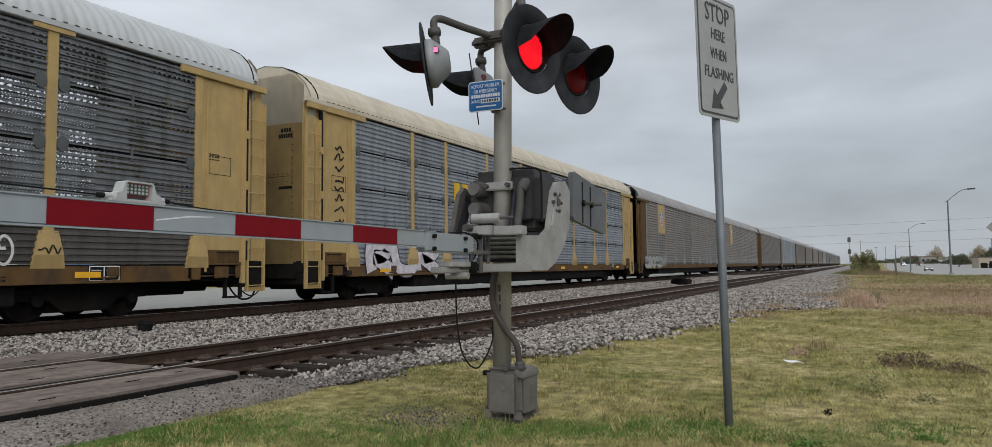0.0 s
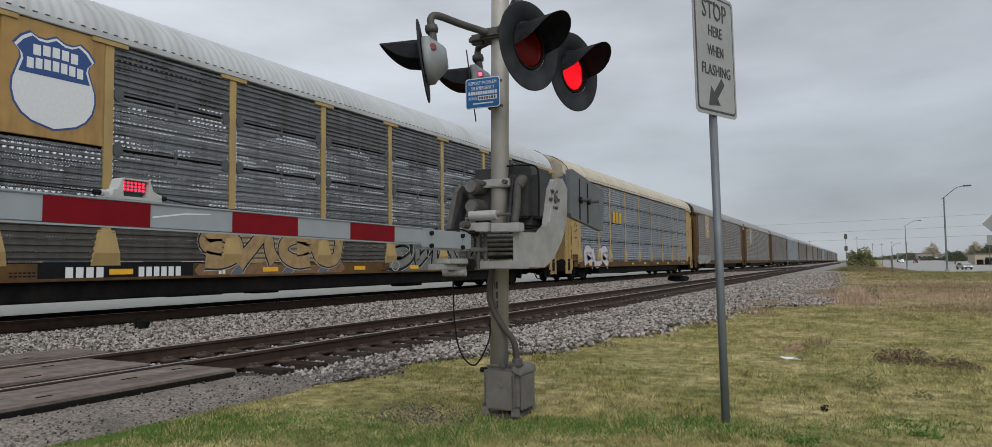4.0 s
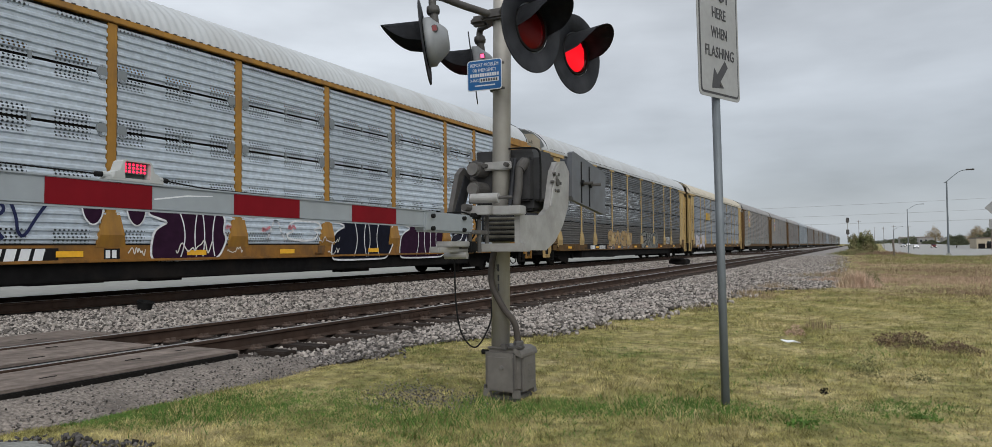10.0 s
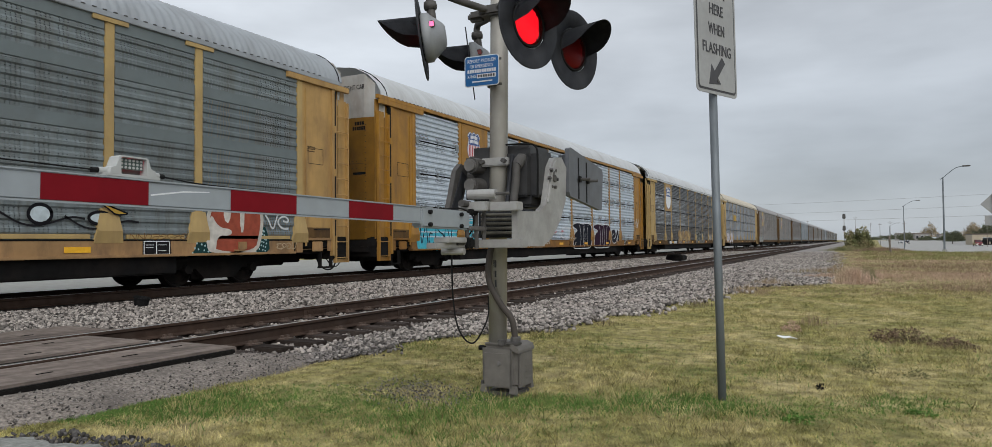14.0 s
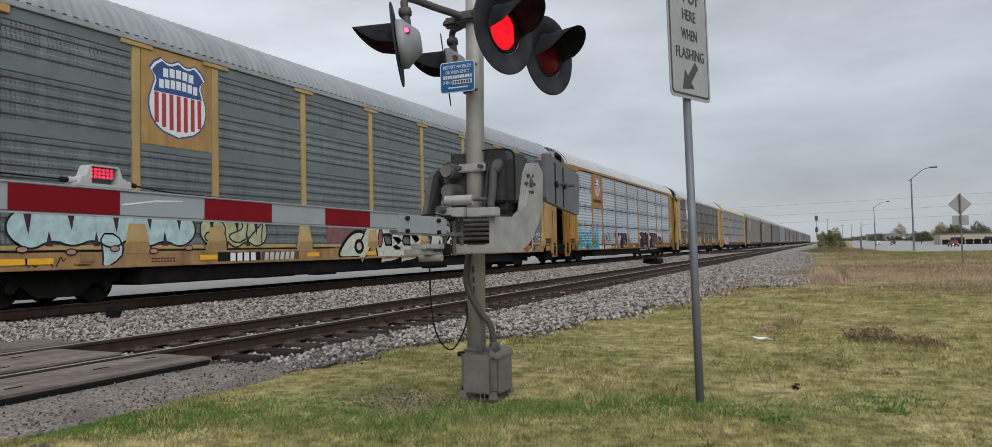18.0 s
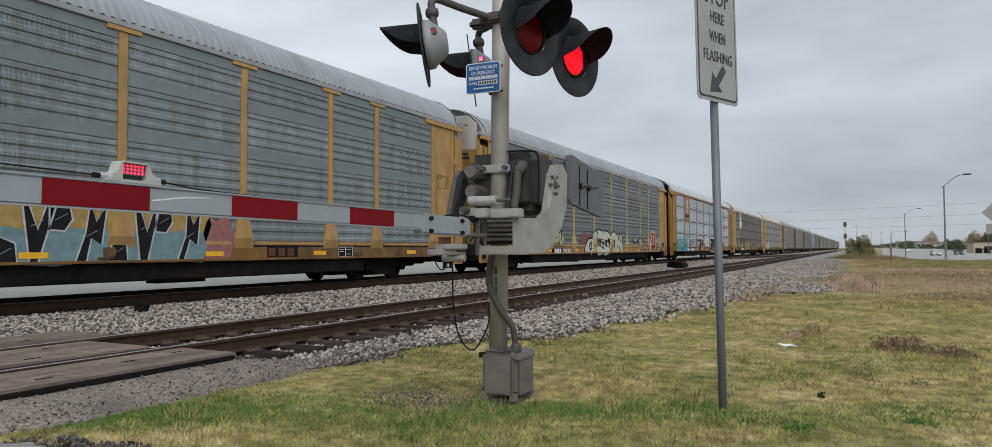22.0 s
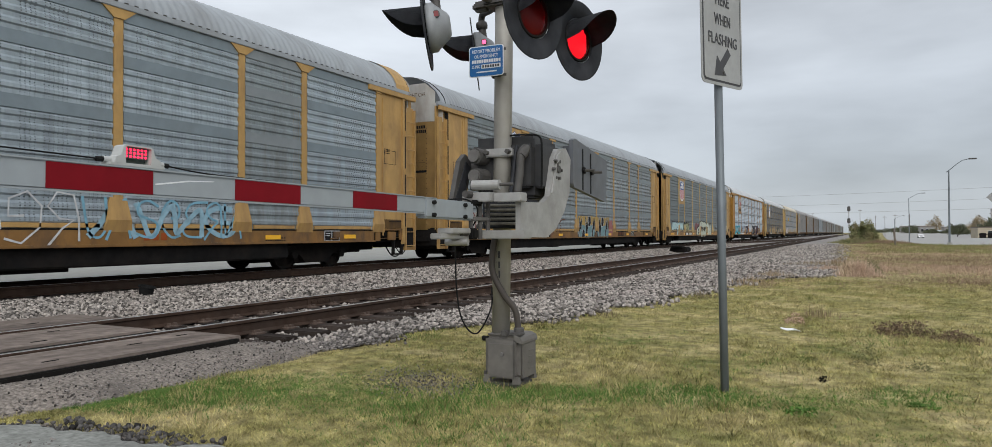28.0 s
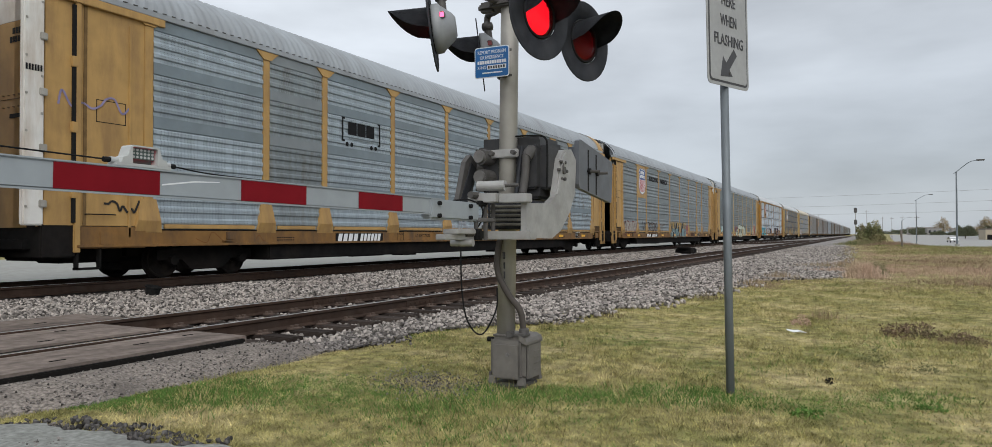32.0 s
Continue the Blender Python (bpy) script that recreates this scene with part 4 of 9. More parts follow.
tagged(stones("soil_crumbs", 5200, -3.9, -2.3, 3.9, 5.5, (0.006, 0.017), lambda x, y: on_turf(x, y) & (np.random.default_rng(17).random(len(x)) < 1.3 * thin_patch(x, y)), 0.004, M_CHIP2), "grey soil crumbs and dead thatch in the thin grass", "soil", kind="stuff")
tagged(blades("green_grass", 120000, -5.4, 6, 3.0, 10, (0.010, 0.034), 0.0026, M_GREEN, fresh, 0.5), "patches of fresher green grass in the turf", "grass", kind="stuff")
tagged(blades("strip_grass", 190000, -5.3, 0.9, 3.0, 6.4, (0.008, 0.026), 0.0026, M_GREEN, lambda x, y: on_turf(x, y) & (np.random.default_rng(14).random(len(x)) < 0.85 * green_strip(x, y) - 0.2), 0.5), "strip of fresh green grass before the mast", "grass", kind="stuff")
tagged(blades("grass_clumps", 60000, -5.0, 9.0, 3.4, 19, (0.022, 0.058), 0.0024, M_CLUMP, lambda x, y: on_turf(x, y) & (np.random.default_rng(31).random(len(x)) < 0.75), 0.5), "taller olive tufts in the mown grass", "grass", kind="stuff")
tagged(blades("far_grass", 165000, -5.2, 32, 16, 75, (0.015, 0.05), 0.0026, M_DRY, lambda x, y: on_turf(x, y) & (x > -2.6 - 0.0 * y)), "taller dry brownish grass farther along", "grass", kind="stuff")


def in_drifts(x, y):
    """Uneven drifts, longer across the view than along it."""
    return np.sin(0.55 * x + 0.31 * y) + np.sin(0.23 * x - 0.47 * y + 1.3) + 0.6 * np.sin(1.3 * x + 0.9 * y)


tagged(blades("reddish_field_grass", 60000, -1.0, 26, 20, 50, (0.02, 0.06), 0.0034, M_PINK, lambda x, y: on_turf(x, y) & (x > -0.4) & (in_drifts(x, y) + np.random.default_rng(41).normal(0, 0.7, len(x)) > 0.25), 0.5), "reddish brown dry grass drifts across the field", "grass", kind="stuff")
tagged(blades("verge_grass_band", 60000, 0.5, 34, 42, 82, (0.03, 0.09), 0.0036, M_VERGE, lambda x, y: on_turf(x, y) & (in_drifts(0.7 * x, 0.8 * y) + np.random.default_rng(42).normal(0, 0.7, len(x)) > -0.5), 0.5), "greener grass of the verge before the street", "grass", kind="stuff")

# ---- autorack cars; origin at the front end on the rail heads, the car runs back along -y ----
CAR_LEN, HALF = 27.45, 1.5
POSTS = (1.66, 4.57, 6.49, 9.33, 12.17, 15.0, 17.88, 20.69, 22.60, 25.37)
FRONT_END, REAR_END = 0.13, 0.29   # by which the ends stand ahead of the body's nominal ends
SILL_LO, SILL_HI, EAVE, CROWN = 0.60, 0.89, 4.86, 5.90


def rib_sheet(y0, y1, z0, z1, pitch, depth, x):
    """A sheet with ribs along its length, standing in the plane x."""
    n = max(2, round((z1 - z0) / pitch))
    prof = []
    for i in range(n):
        a = z0 + (z1 - z0) * i / n
        p = (z1 - z0) / n
        prof += [(0.0, a), (0.0, a + 0.35 * p), (depth, a + 0.5 * p), (depth, a + 0.8 * p)]
    prof.append((0.0, z1))
    s = 1 if x > 0 else -1
    v = [(x + s * d, y, z) for d, z in prof for y in (y0, y1)]
    f = [(2 * i, 2 * i + 1, 2 * i + 3, 2 * i + 2) for i in range(len(prof) - 1)]
    return v, f


PANEL_CACHE = {}


def side_panel(y0, y1, z0, z1, pitch, depth, x, material, parent):
    key = (round(y0, 3), round(y1, 3), z0, z1, pitch, depth, x, material.name)
    if key not in PANEL_CACHE:
        PANEL_CACHE[key] = mesh_of("side_panel", *rib_sheet(y0, y1, z0, z1, pitch, depth, x), material)
    return piece("side_panel", PANEL_CACHE[key], parent)


ROOF_CACHE = {}


def roof_mesh(material, ribbed):
    key = (material.name, ribbed)
    if key in ROOF_CACHE:
        return ROOF_CACHE[key]
    ang = [radians(a) for a in (0, 12, 28, 46, 66, 90, 114, 134, 152, 168, 180)]
    y0, y1 = -0.12, -CAR_LEN + 0.40
    ys, hs = [], []
    if ribbed:
        n = 140
        for i in range(n):
            a = y0 + (y1 - y0) * i / n
            p = (y1 - y0) / n
            ys += [a + q * p / 5 for q in range(5)]
            hs += [0.015 * (1 - math.cos(2 * math.pi * q / 5)) / 2 * 1.1 for q in range(5)]
    else:
        for i in range(19):
            a = y0 + (y1 - y0) * i / 18
            ys += [a, a + 0.03 * (1 if a > y1 + 0.1 else 0)]
            hs += [0.0, 0.02]
    ys.append(y1)
    hs.append(0)
    v, f = [], []
    for y, h in zip(ys, hs):
        v += [(-(HALF + 0.02 + h) * math.cos(a), y, EAVE + 0.08 + (CROWN - EAVE - 0.08 + h) * math.sin(a) ** 1.2) for a in ang]
    k = len(ang)
    for i in range(len(ys) - 1):
        f += [(i * k + j, i * k + j + 1, (i + 1) * k + j + 1, (i + 1) * k + j) for j in range(k - 1)]
    f += [tuple(range(k)), tuple((len(ys) - 1) * k + j for j in range(k))[::-1]]
    ROOF_CACHE[key] = mesh_of("roof", v, f, material, smooth=ribbed)
    return ROOF_CACHE[key]


def roof_cap_mesh(m):
    """A painted band over the front end of the roof."""
    v, f = [], []
    ang = [radians(180 * k / 16) for k in range(17)]
    for y in (-0.2, -0.85):
        v += [(-(HALF + 0.045) * math.cos(a), y, EAVE + 0.08 + (CROWN - EAVE - 0.05) * math.sin(a) ** 1.2) for a in ang]
    f = [(j, j + 1, 18 + j, 17 + j) for j in range(16)]
    return mesh_of("roof_cap", v, f, m)


def ladder_mesh(m):
    bm = boxes((HALF - 0.06, HALF + 0.03, -0.05, 0.0, 0.32, 4.45), (HALF - 0.06, HALF + 0.03, -0.52, -0.47, 0.32, 4.45), (HALF - 0.08, HALF - 0.05, -0.5, -0.02, 0.32, 4.5))
    z = 0.45
    while z < 4.4:
        tube([(HALF + 0.02, -0.49, z), (HALF + 0.055, -0.44, z), (HALF + 0.055, -0.08, z), (HALF + 0.02, -0.03, z)], 0.012, 6, bm)
        z += 0.40
    me = bpy.data.meshes.new("ladder")
    bm.to_mesh(me)
    bm.free()
    me.materials.append(m)
    return me


def post_mesh(style, m):
    bm = boxes((HALF - 0.05, HALF + 0.004, -0.092, 0.092, SILL_HI, EAVE - 0.03), bevel=0.008)
    if style == "tee":
        bm2 = [(HALF - 0.01, HALF + 0.04, -0.34, 0.34, EAVE - 0.10, EAVE + 0.02)]
        for d in bm2:
            v = [bm.verts.new((x, y, z)) for x in d[:2] for y in d[2:4] for z in d[4:]]
            for q in CUBE_F:
                bm.faces.new([v[i] for i in q])
    if style == "flare":
        plate([(-0.105, EAVE - 0.20), (0.105, EAVE - 0.20), (0.33, EAVE - 0.02), (0.33, EAVE + 0.02), (-0.33, EAVE + 0.02), (-0.33, EAVE - 0.02)], 0, HALF - 0.01, HALF + 0.03, bm)
    # the gusset at the foot of the post, folded in at its lower edge
    vs = [[bm.verts.new((x, s * w, z)) for s in (-1, 1)] for x, w, z in ((HALF + 0.005, 0.16, 1.46), (HALF + 0.05, 0.235, 1.06), (HALF + 0.004, 0.28, 0.84), (HALF - 0.05, 0.28, 0.84), (HALF - 0.05, 0.16, 1.46))]
    for p, q in zip(vs, vs[1:]):
        bm.faces.new((p[0], p[1], q[1], q[0]))
    bm.faces.new((vs[0][1], vs[0][0], vs[4][0], vs[4][1]))
    bm.faces.new([p[0] for p in vs])
    bm.faces.new([p[1] for p in vs][::-1])
    me = bpy.data.meshes.new("post")
    bmesh.ops.recalc_face_normals(bm, faces=bm.faces)
    bm.to_mesh(me)
    bm.free()
    me.materials.append(m)
    return me


WHEEL_ME = bpy.data.meshes.new("wheel")
bm = lathe([(0.0, 0.05), (0.09, 0.06), (0.11, 0.02), (0.29, -0.01), (0.33, 0.055), (0.355, 0.05), (0.36, -0.06), (0.385, -0.075), (0.385, -0.095), (0.30, -0.10), (0.28, -0.04), (0.10, -0.03), (0.0, -0.03)], 0, 28)
bmesh.ops.recalc_face_normals(bm, faces=bm.faces)
bm.to_mesh(WHEEL_ME)
bm.free()
WHEEL_ME.materials.append(M_WHEEL)


def bogie_frame():
    out = [(-1.18, 0.36), (-1.18, 0.55), (-0.70, 0.60), (-0.42, 0.66), (0.42, 0.66), (0.70, 0.60), (1.18, 0.55), (1.18, 0.36), (0.62, 0.36), (0.40, 0.16), (-0.40, 0.16), (-0.62, 0.36)]
    bm = plate(out, 0, 0.92, 1.06)
    plate(out, 0, -1.06, -0.92, bm)
    for k in range(-2, 3):
        tube([(1.0, 0.13 * k, 0.2), (1.0, 0.13 * k, 0.5)], 0.055, 8, bm)
    for y in (-0.86, 0.86):
        tube([(-1.1, y, 0.36), (1.1, y, 0.36)], 0.075, 10, bm)
        tube([(1.06, y, 0.36), (1.16, y, 0.36)], 0.10, 10, bm)
    tube([(-0.9, 0, 0.5), (0.9, 0, 0.5)], 0.14, 8, bm)
    plate([(-1.5, 0.45), (1.5, 0.45), (1.5, 0.62), (-1.5, 0.62)], 0, 0.3, 0.6, bm)
    plate([(-0.55, 0.14), (0.55, 0.14), (0.6, 0.5), (-0.6, 0.5)], 0, 0.45, 0.85, bm)
    plate([(-1.35, 0.16), (1.35, 0.16), (1.45, 0.6), (-1.45, 0.6)], 0, -0.35, 0.25, bm)
    me = bpy.data.meshes.new("bogie")
    bmesh.ops.recalc_face_normals(bm, faces=bm.faces)
    bm.to_mesh(me)
    bm.free()
    me.materials.append(M_UNDER)
    return me


BOGIE_ME = bogie_frame()


def box_mesh(name, m, *dims, bevel=0.0):
    bm = boxes(*dims, bevel=bevel)
    me = bpy.data.meshes.new(name)
    bmesh.ops.recalc_face_normals(bm, faces=bm.faces)
    bm.to_mesh(me)
    bm.free()
    me.materials.append(m)
    return me


def disc_mesh(name, m, r, lo, hi):
    bm = plate([(0.72 * r * math.cos(a * 0.5236), r * math.sin(a * 0.5236)) for a in range(12)], 0, lo, hi)
    me = bpy.data.meshes.new(name)
    bmesh.ops.recalc_face_normals(bm, faces=bm.faces)
    bm.to_mesh(me)
    bm.free()
    me.materials.append(m)
    return me


def under_meshes():
    """The floor, the centre sill, the belly tanks and the couplers under a car."""
    L = CAR_LEN
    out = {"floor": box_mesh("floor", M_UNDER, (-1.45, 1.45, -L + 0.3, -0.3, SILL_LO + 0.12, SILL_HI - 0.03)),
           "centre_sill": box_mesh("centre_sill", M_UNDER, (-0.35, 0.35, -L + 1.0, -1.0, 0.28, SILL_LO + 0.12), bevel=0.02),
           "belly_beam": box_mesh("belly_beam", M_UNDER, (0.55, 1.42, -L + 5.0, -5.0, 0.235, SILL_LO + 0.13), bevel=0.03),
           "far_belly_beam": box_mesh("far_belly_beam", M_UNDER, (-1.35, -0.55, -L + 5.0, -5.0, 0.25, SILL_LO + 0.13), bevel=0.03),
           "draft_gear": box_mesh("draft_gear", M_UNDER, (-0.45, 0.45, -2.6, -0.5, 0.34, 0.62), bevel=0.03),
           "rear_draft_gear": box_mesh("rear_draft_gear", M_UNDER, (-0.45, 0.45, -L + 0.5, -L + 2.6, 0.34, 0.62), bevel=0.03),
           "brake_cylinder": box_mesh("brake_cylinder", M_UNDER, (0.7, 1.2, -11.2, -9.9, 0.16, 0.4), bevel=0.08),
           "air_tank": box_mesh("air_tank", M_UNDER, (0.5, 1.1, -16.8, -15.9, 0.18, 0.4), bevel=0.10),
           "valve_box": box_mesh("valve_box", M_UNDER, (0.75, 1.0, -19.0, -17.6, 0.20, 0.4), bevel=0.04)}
    for nm, y, s in (("coupler", -0.1, 1), ("rear_coupler", -L + 0.1, -1)):
        bm = tube([(0, y - 0.6 * s, 0.52), (0, y + 0.42 * s, 0.52)], 0.10, 8)
        plate([(y + 0.38 * s, 0.38), (y + 0.66 * s, 0.40), (y + 0.66 * s, 0.64), (y + 0.38 * s, 0.66)], 0, -0.14, 0.14, bm)
        me = bpy.data.meshes.new(nm)
        bmesh.ops.recalc_face_normals(bm, faces=bm.faces)
        bm.to_mesh(me)
        bm.free()
        me.materials.append(M_UNDER)
        out[nm] = me
    return out


UNDER = under_meshes()
END_CACHE = {}


def end_mesh(m, lo, hi, inset, key):
    """The end wall between two heights, with bowed corners."""
    if (m.name, key) not in END_CACHE:
        w = HALF - 0.04
        out = [(-w, -inset - 0.35), (-w + 0.10, -inset - 0.10), (-w + 0.45, -inset), (w - 0.45, -inset), (w - 0.10, -inset - 0.10), (w, -inset - 0.35)]
        bm = bmesh.new()
        if key == "top":
            lo_v, hi_v = [], []
            for x, y in out:
                lo_v.append(bm.verts.new((x, y, lo)))
                hi_v.append(bm.verts.new((x, y, EAVE + 0.03 + (CROWN - EAVE - 0.06) * max(0.0, 1 - (x / (HALF + 0.02)) ** 2) ** 0.6)))
            for i in range(len(out) - 1):
                bm.faces.new((lo_v[i], lo_v[i + 1], hi_v[i + 1], hi_v[i]))
        else:
            a = [bm.verts.new((x, y, lo)) for x, y in out]
            b = [bm.verts.new((x, y, hi)) for x, y in out]
            for i in range(len(out) - 1):
                bm.faces.new((a[i], a[i + 1], b[i + 1], b[i]))
        me = bpy.data.meshes.new("end_wall")
        bmesh.ops.solidify(bm, geom=list(bm.faces), thickness=0.05)
        bmesh.ops.recalc_face_normals(bm, faces=bm.faces)
        bm.to_mesh(me)
        bm.free()
        me.materials.append(m)
        END_CACHE[(m.name, key)] = me
    return END_CACHE[(m.name, key)]


def roof_edge_mesh():
    """A black edge line arched over the end of the roof, with black faces for the open corner below it."""
    ang = [radians(180 * k / 18) for k in range(19)]
    bm = tube([(-(HALF + 0.03) * math.cos(a), -0.29 - 0.10 * abs(math.cos(a)) ** 3, EAVE + 0.09 + (CROWN - EAVE - 0.085) * math.sin(a) ** 1.2) for a in ang], 0.015, 6)
    for sx in (-1, 1):
        v = [bm.verts.new(p) for p in ((sx * (HALF - 0.03), -0.34, EAVE + 0.02), (sx * (HALF - 0.03), -0.62, EAVE + 0.02), (sx * (HALF - 0.12), -0.36, EAVE + 0.42))]
        bm.faces.new(v if sx > 0 else v[::-1])
    me = bpy.data.meshes.new("roof_seal")
    bm.to_mesh(me)
    bm.free()
    me.materials.append(M_RUBBER)
    return me


def hose_mesh():
    bm = tube(curve_points([(0.45, 0.0, 0.62), (0.5, 0.15, 0.30), (0.5, 0.42, 0.12), (0.48, 0.75, 0.16), (0.45, 0.95, 0.45)], 18), 0.022, 6)
    tube(curve_points([(0.9, -0.15, 0.55), (0.92, 0.1, 0.28), (0.8, 0.5, 0.20), (0.7, 0.9, 0.42)], 14), 0.014, 6, bm)
    me = bpy.data.meshes.new("brake_hose")
    bm.to_mesh(me)
    bm.free()
    me.materials.append(M_RUBBER)
    return me


HOSE_ME = hose_mesh()
MESHES = {}


def shared(key, make):
    if key not in MESHES:
        MESHES[key] = make()
    return MESHES[key]


def tube_mesh(name, pts, r, m):
    bm = tube(pts, r, 6)
    me = bpy.data.meshes.new(name)
    bm.to_mesh(me)
    bm.free()
    me.materials.append(m)
    return me


TRAIN_Y = 40.19   # front of the first car at the start
STEP = 28.6       # from coupling to coupling
SPEED = 4.30
CARS = {}
BODY_POSTS = POSTS


def autorack(k, label, pan, post, yel, roof, ribbed=True, posts_at="plain", top=None, sill=None, zones=None, band=None, pitch=0.125, depth=0.028,
             logos=(), full=True, chord=None, far_pan=None, plain_rear=False, odd_bays=(), low_pan=None):
    y0 = TRAIN_Y - STEP * k
    car = thing("autorack_car", pose(MAIN_X, y0, CAR_Z), label, "rail car", "train of autorack cars")
    CARS[k] = car
    POSTS = BODY_POSTS[:9] + (25.5,) if plain_rear else BODY_POSTS
    tail = 0.0 if plain_rear else REAR_END
    sill = sill or M_YELDARK
    back = 0.6 if plain_rear else 1.92   # where the side sill stops short of the rear end
    chord = chord or roof
    top = top or M_ENDW
    for nm, me in UNDER.items():
        piece(nm, me, car)
    piece("roof", roof_mesh(roof, ribbed), car)
    for s in (1, -1):
        piece("side_sill", shared(("sill", s, sill.name, back), lambda: box_mesh("side_sill", sill, (min(s * 1.38, s * HALF), max(s * 1.38, s * HALF), -CAR_LEN + back, -1.85, SILL_LO, SILL_HI), (min(s * 1.40, s * 1.56), max(s * 1.40, s * 1.56), -CAR_LEN + back, -1.85, SILL_LO - 0.02, SILL_LO + 0.03), bevel=0.008)), car)
        piece("top_chord", shared(("chord", s, chord.name), lambda: box_mesh("top_chord", chord, (min(s * 1.44, s * 1.55), max(s * 1.44, s * 1.55), -CAR_LEN + 0.25, -0.25, EAVE - 0.02, EAVE + 0.09), bevel=0.01)), car)
    lug = M_BANDPALE if pan is M_PHOLE else M_LUGDARK
    zones = zones or (((SILL_HI + 0.02, 2.0), (2.005, 3.01), (3.015, 4.02), (4.025, EAVE - 0.02)) if band else ((SILL_HI + 0.02, 1.89), (1.935, 2.89), (2.935, 3.89), (3.935, EAVE - 0.07)))
    logo_bays = {b for b, *_ in logos}
    for i in range(9):
        a, b = -POSTS[i + 1] + 0.10, -POSTS[i] - 0.10
        for j, (z0, z1) in enumerate(zones):
            if i in logo_bays and z0 > 2.9:
                continue
            if full:
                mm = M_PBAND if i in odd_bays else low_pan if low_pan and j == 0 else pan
                bb = M_BANDPALE if i in odd_bays else band
                side_panel(a, b, z0, z1 - (0.22 if band else 0), pitch, depth, HALF - 0.025, mm, car)
                if band:
                    piece("plain_band", shared(("band", i, j, bb.name, tail), lambda: box_mesh("plain_band", bb, (HALF - 0.06, HALF - 0.002, a, b, z1 - 0.22, z1), bevel=0.006)), car)
        if not full:
            side_panel(a, b, SILL_HI + 0.02, EAVE - 0.03, 0.16, 0.03, HALF - 0.028, pan, car)
    if full:
        # near-black strips added as the shade in the slits, hinge lugs beside the posts, clips at mid bay
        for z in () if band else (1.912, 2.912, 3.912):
            piece("slit_liner", shared(("slit_dark", z, tail), lambda: box_mesh("slit_liner", M_UNDER, (HALF - 0.10, HALF - 0.06, -POSTS[9], -POSTS[0], z - 0.05, z + 0.05))), car)
        for i in () if band else range(9):
            for z in (1.912, 2.912, 3.912):
                if i in logo_bays and z > 2.9:
                    continue
                mid = -(POSTS[i] + POSTS[i + 1]) / 2
                piece("mid_clip", shared(("mid_clip", lug.name), lambda: box_mesh("mid_clip", lug, (HALF - 0.03, HALF + 0.004, -0.03, 0.03, -0.13, 0.13), bevel=0.006)), car, "", pose(0, mid, z))
                for yy in (-POSTS[i] - 0.19, -POSTS[i + 1] + 0.19):
                    piece("hinge_lug", shared(("hinge_lug", lug.name), lambda: disc_mesh("hinge_lug", lug, 0.135, HALF - 0.03, HALF + 0.010)), car, "", pose(0, yy, z))
        piece("sill_seam", shared(("sill_seam", back), lambda: box_mesh("sill_seam", M_UNDER, (HALF - 0.03, HALF + 0.003, -CAR_LEN + back + 0.1, -1.9, SILL_HI - 0.012, SILL_HI + 0.012))), car)
        for i in range(9) if band else ():
            piece("floor_edge_board", shared(("board", i, post.name, tail), lambda: box_mesh("floor_edge_board", post, (HALF - 0.03, HALF + 0.010, -POSTS[i + 1] + 0.34, -POSTS[i] - 0.34, SILL_HI + 0.025, SILL_HI + 0.105), bevel=0.006)), car)
        for y in (-3.45, -12.4, -23.6):
            piece("jacking_bracket", shared(("bracket", sill.name), lambda: box_mesh("jacking_bracket", sill, (HALF - 0.01, HALF + 0.05, -0.11, 0.11, 0.10, 0.26), (HALF - 0.01, HALF + 0.075, -0.22, 0.05, 0.06, 0.095), bevel=0.01)), car, "", pose(0, y, SILL_LO))
    for i in range(9):
        a, b = -POSTS[i + 1], -POSTS[i]
        if full:
            side_panel(a, b, SILL_HI + 0.02, 2.9, 0.16, 0.03, -HALF + 0.05, far_pan or pan, car)
            side_panel(a, b, 2.9, EAVE - 0.03, 0.16, 0.03, -HALF + 0.05, far_pan or pan, car)
        else:
            side_panel(a, b, SILL_HI + 0.02, EAVE - 0.03, 0.16, 0.03, -HALF + 0.05, pan, car)
    pm = shared(("post", posts_at, post.name), lambda: post_mesh(posts_at, post))
    for p in POSTS:
        piece("post", pm, car, "", pose(0, -p, 0))
    if full:
        # the folded lower edge of the roof, notched at each corrugation
        piece("eave_clips", shared(("clips", 0), lambda: box_mesh("eave_clips", M_ALUDARK, *[(HALF + 0.03, HALF + 0.058, -CAR_LEN + 1.0 + 0.2 * q, -CAR_LEN + 1.07 + 0.2 * q, EAVE + 0.088, EAVE + 0.104) for q in range(128)])), car)["kind"] = "stuff"
    lm = shared(("ladder", yel.name), lambda: ladder_mesh(yel))
    for rear in (False, True):
        flip = Matrix.Translation((0, -CAR_LEN + tail, 0)) @ Matrix.Rotation(math.pi, 4, "Z") if rear else Matrix.Translation((0, FRONT_END, 0))
        piece("end_wall", end_mesh(yel, 0.92, 4.35, 0.02, "low"), car, "", flip)
        piece("end_wall_top", end_mesh(top, 4.355, EAVE, 0.02, "top"), car, "", flip)
        if full:
            seam = [(-1.05 + 0.15 * q, 3.12) for q in range(15)] + [(-1.05 + 0.15 * q, 2.92) for q in range(15)] + [(-1.06, 1.1 + 0.16 * q) for q in range(20)] + [(1.06, 1.1 + 0.16 * q) for q in range(20)] + [(-0.2, 1.1 + 0.3 * q) for q in range(7)]
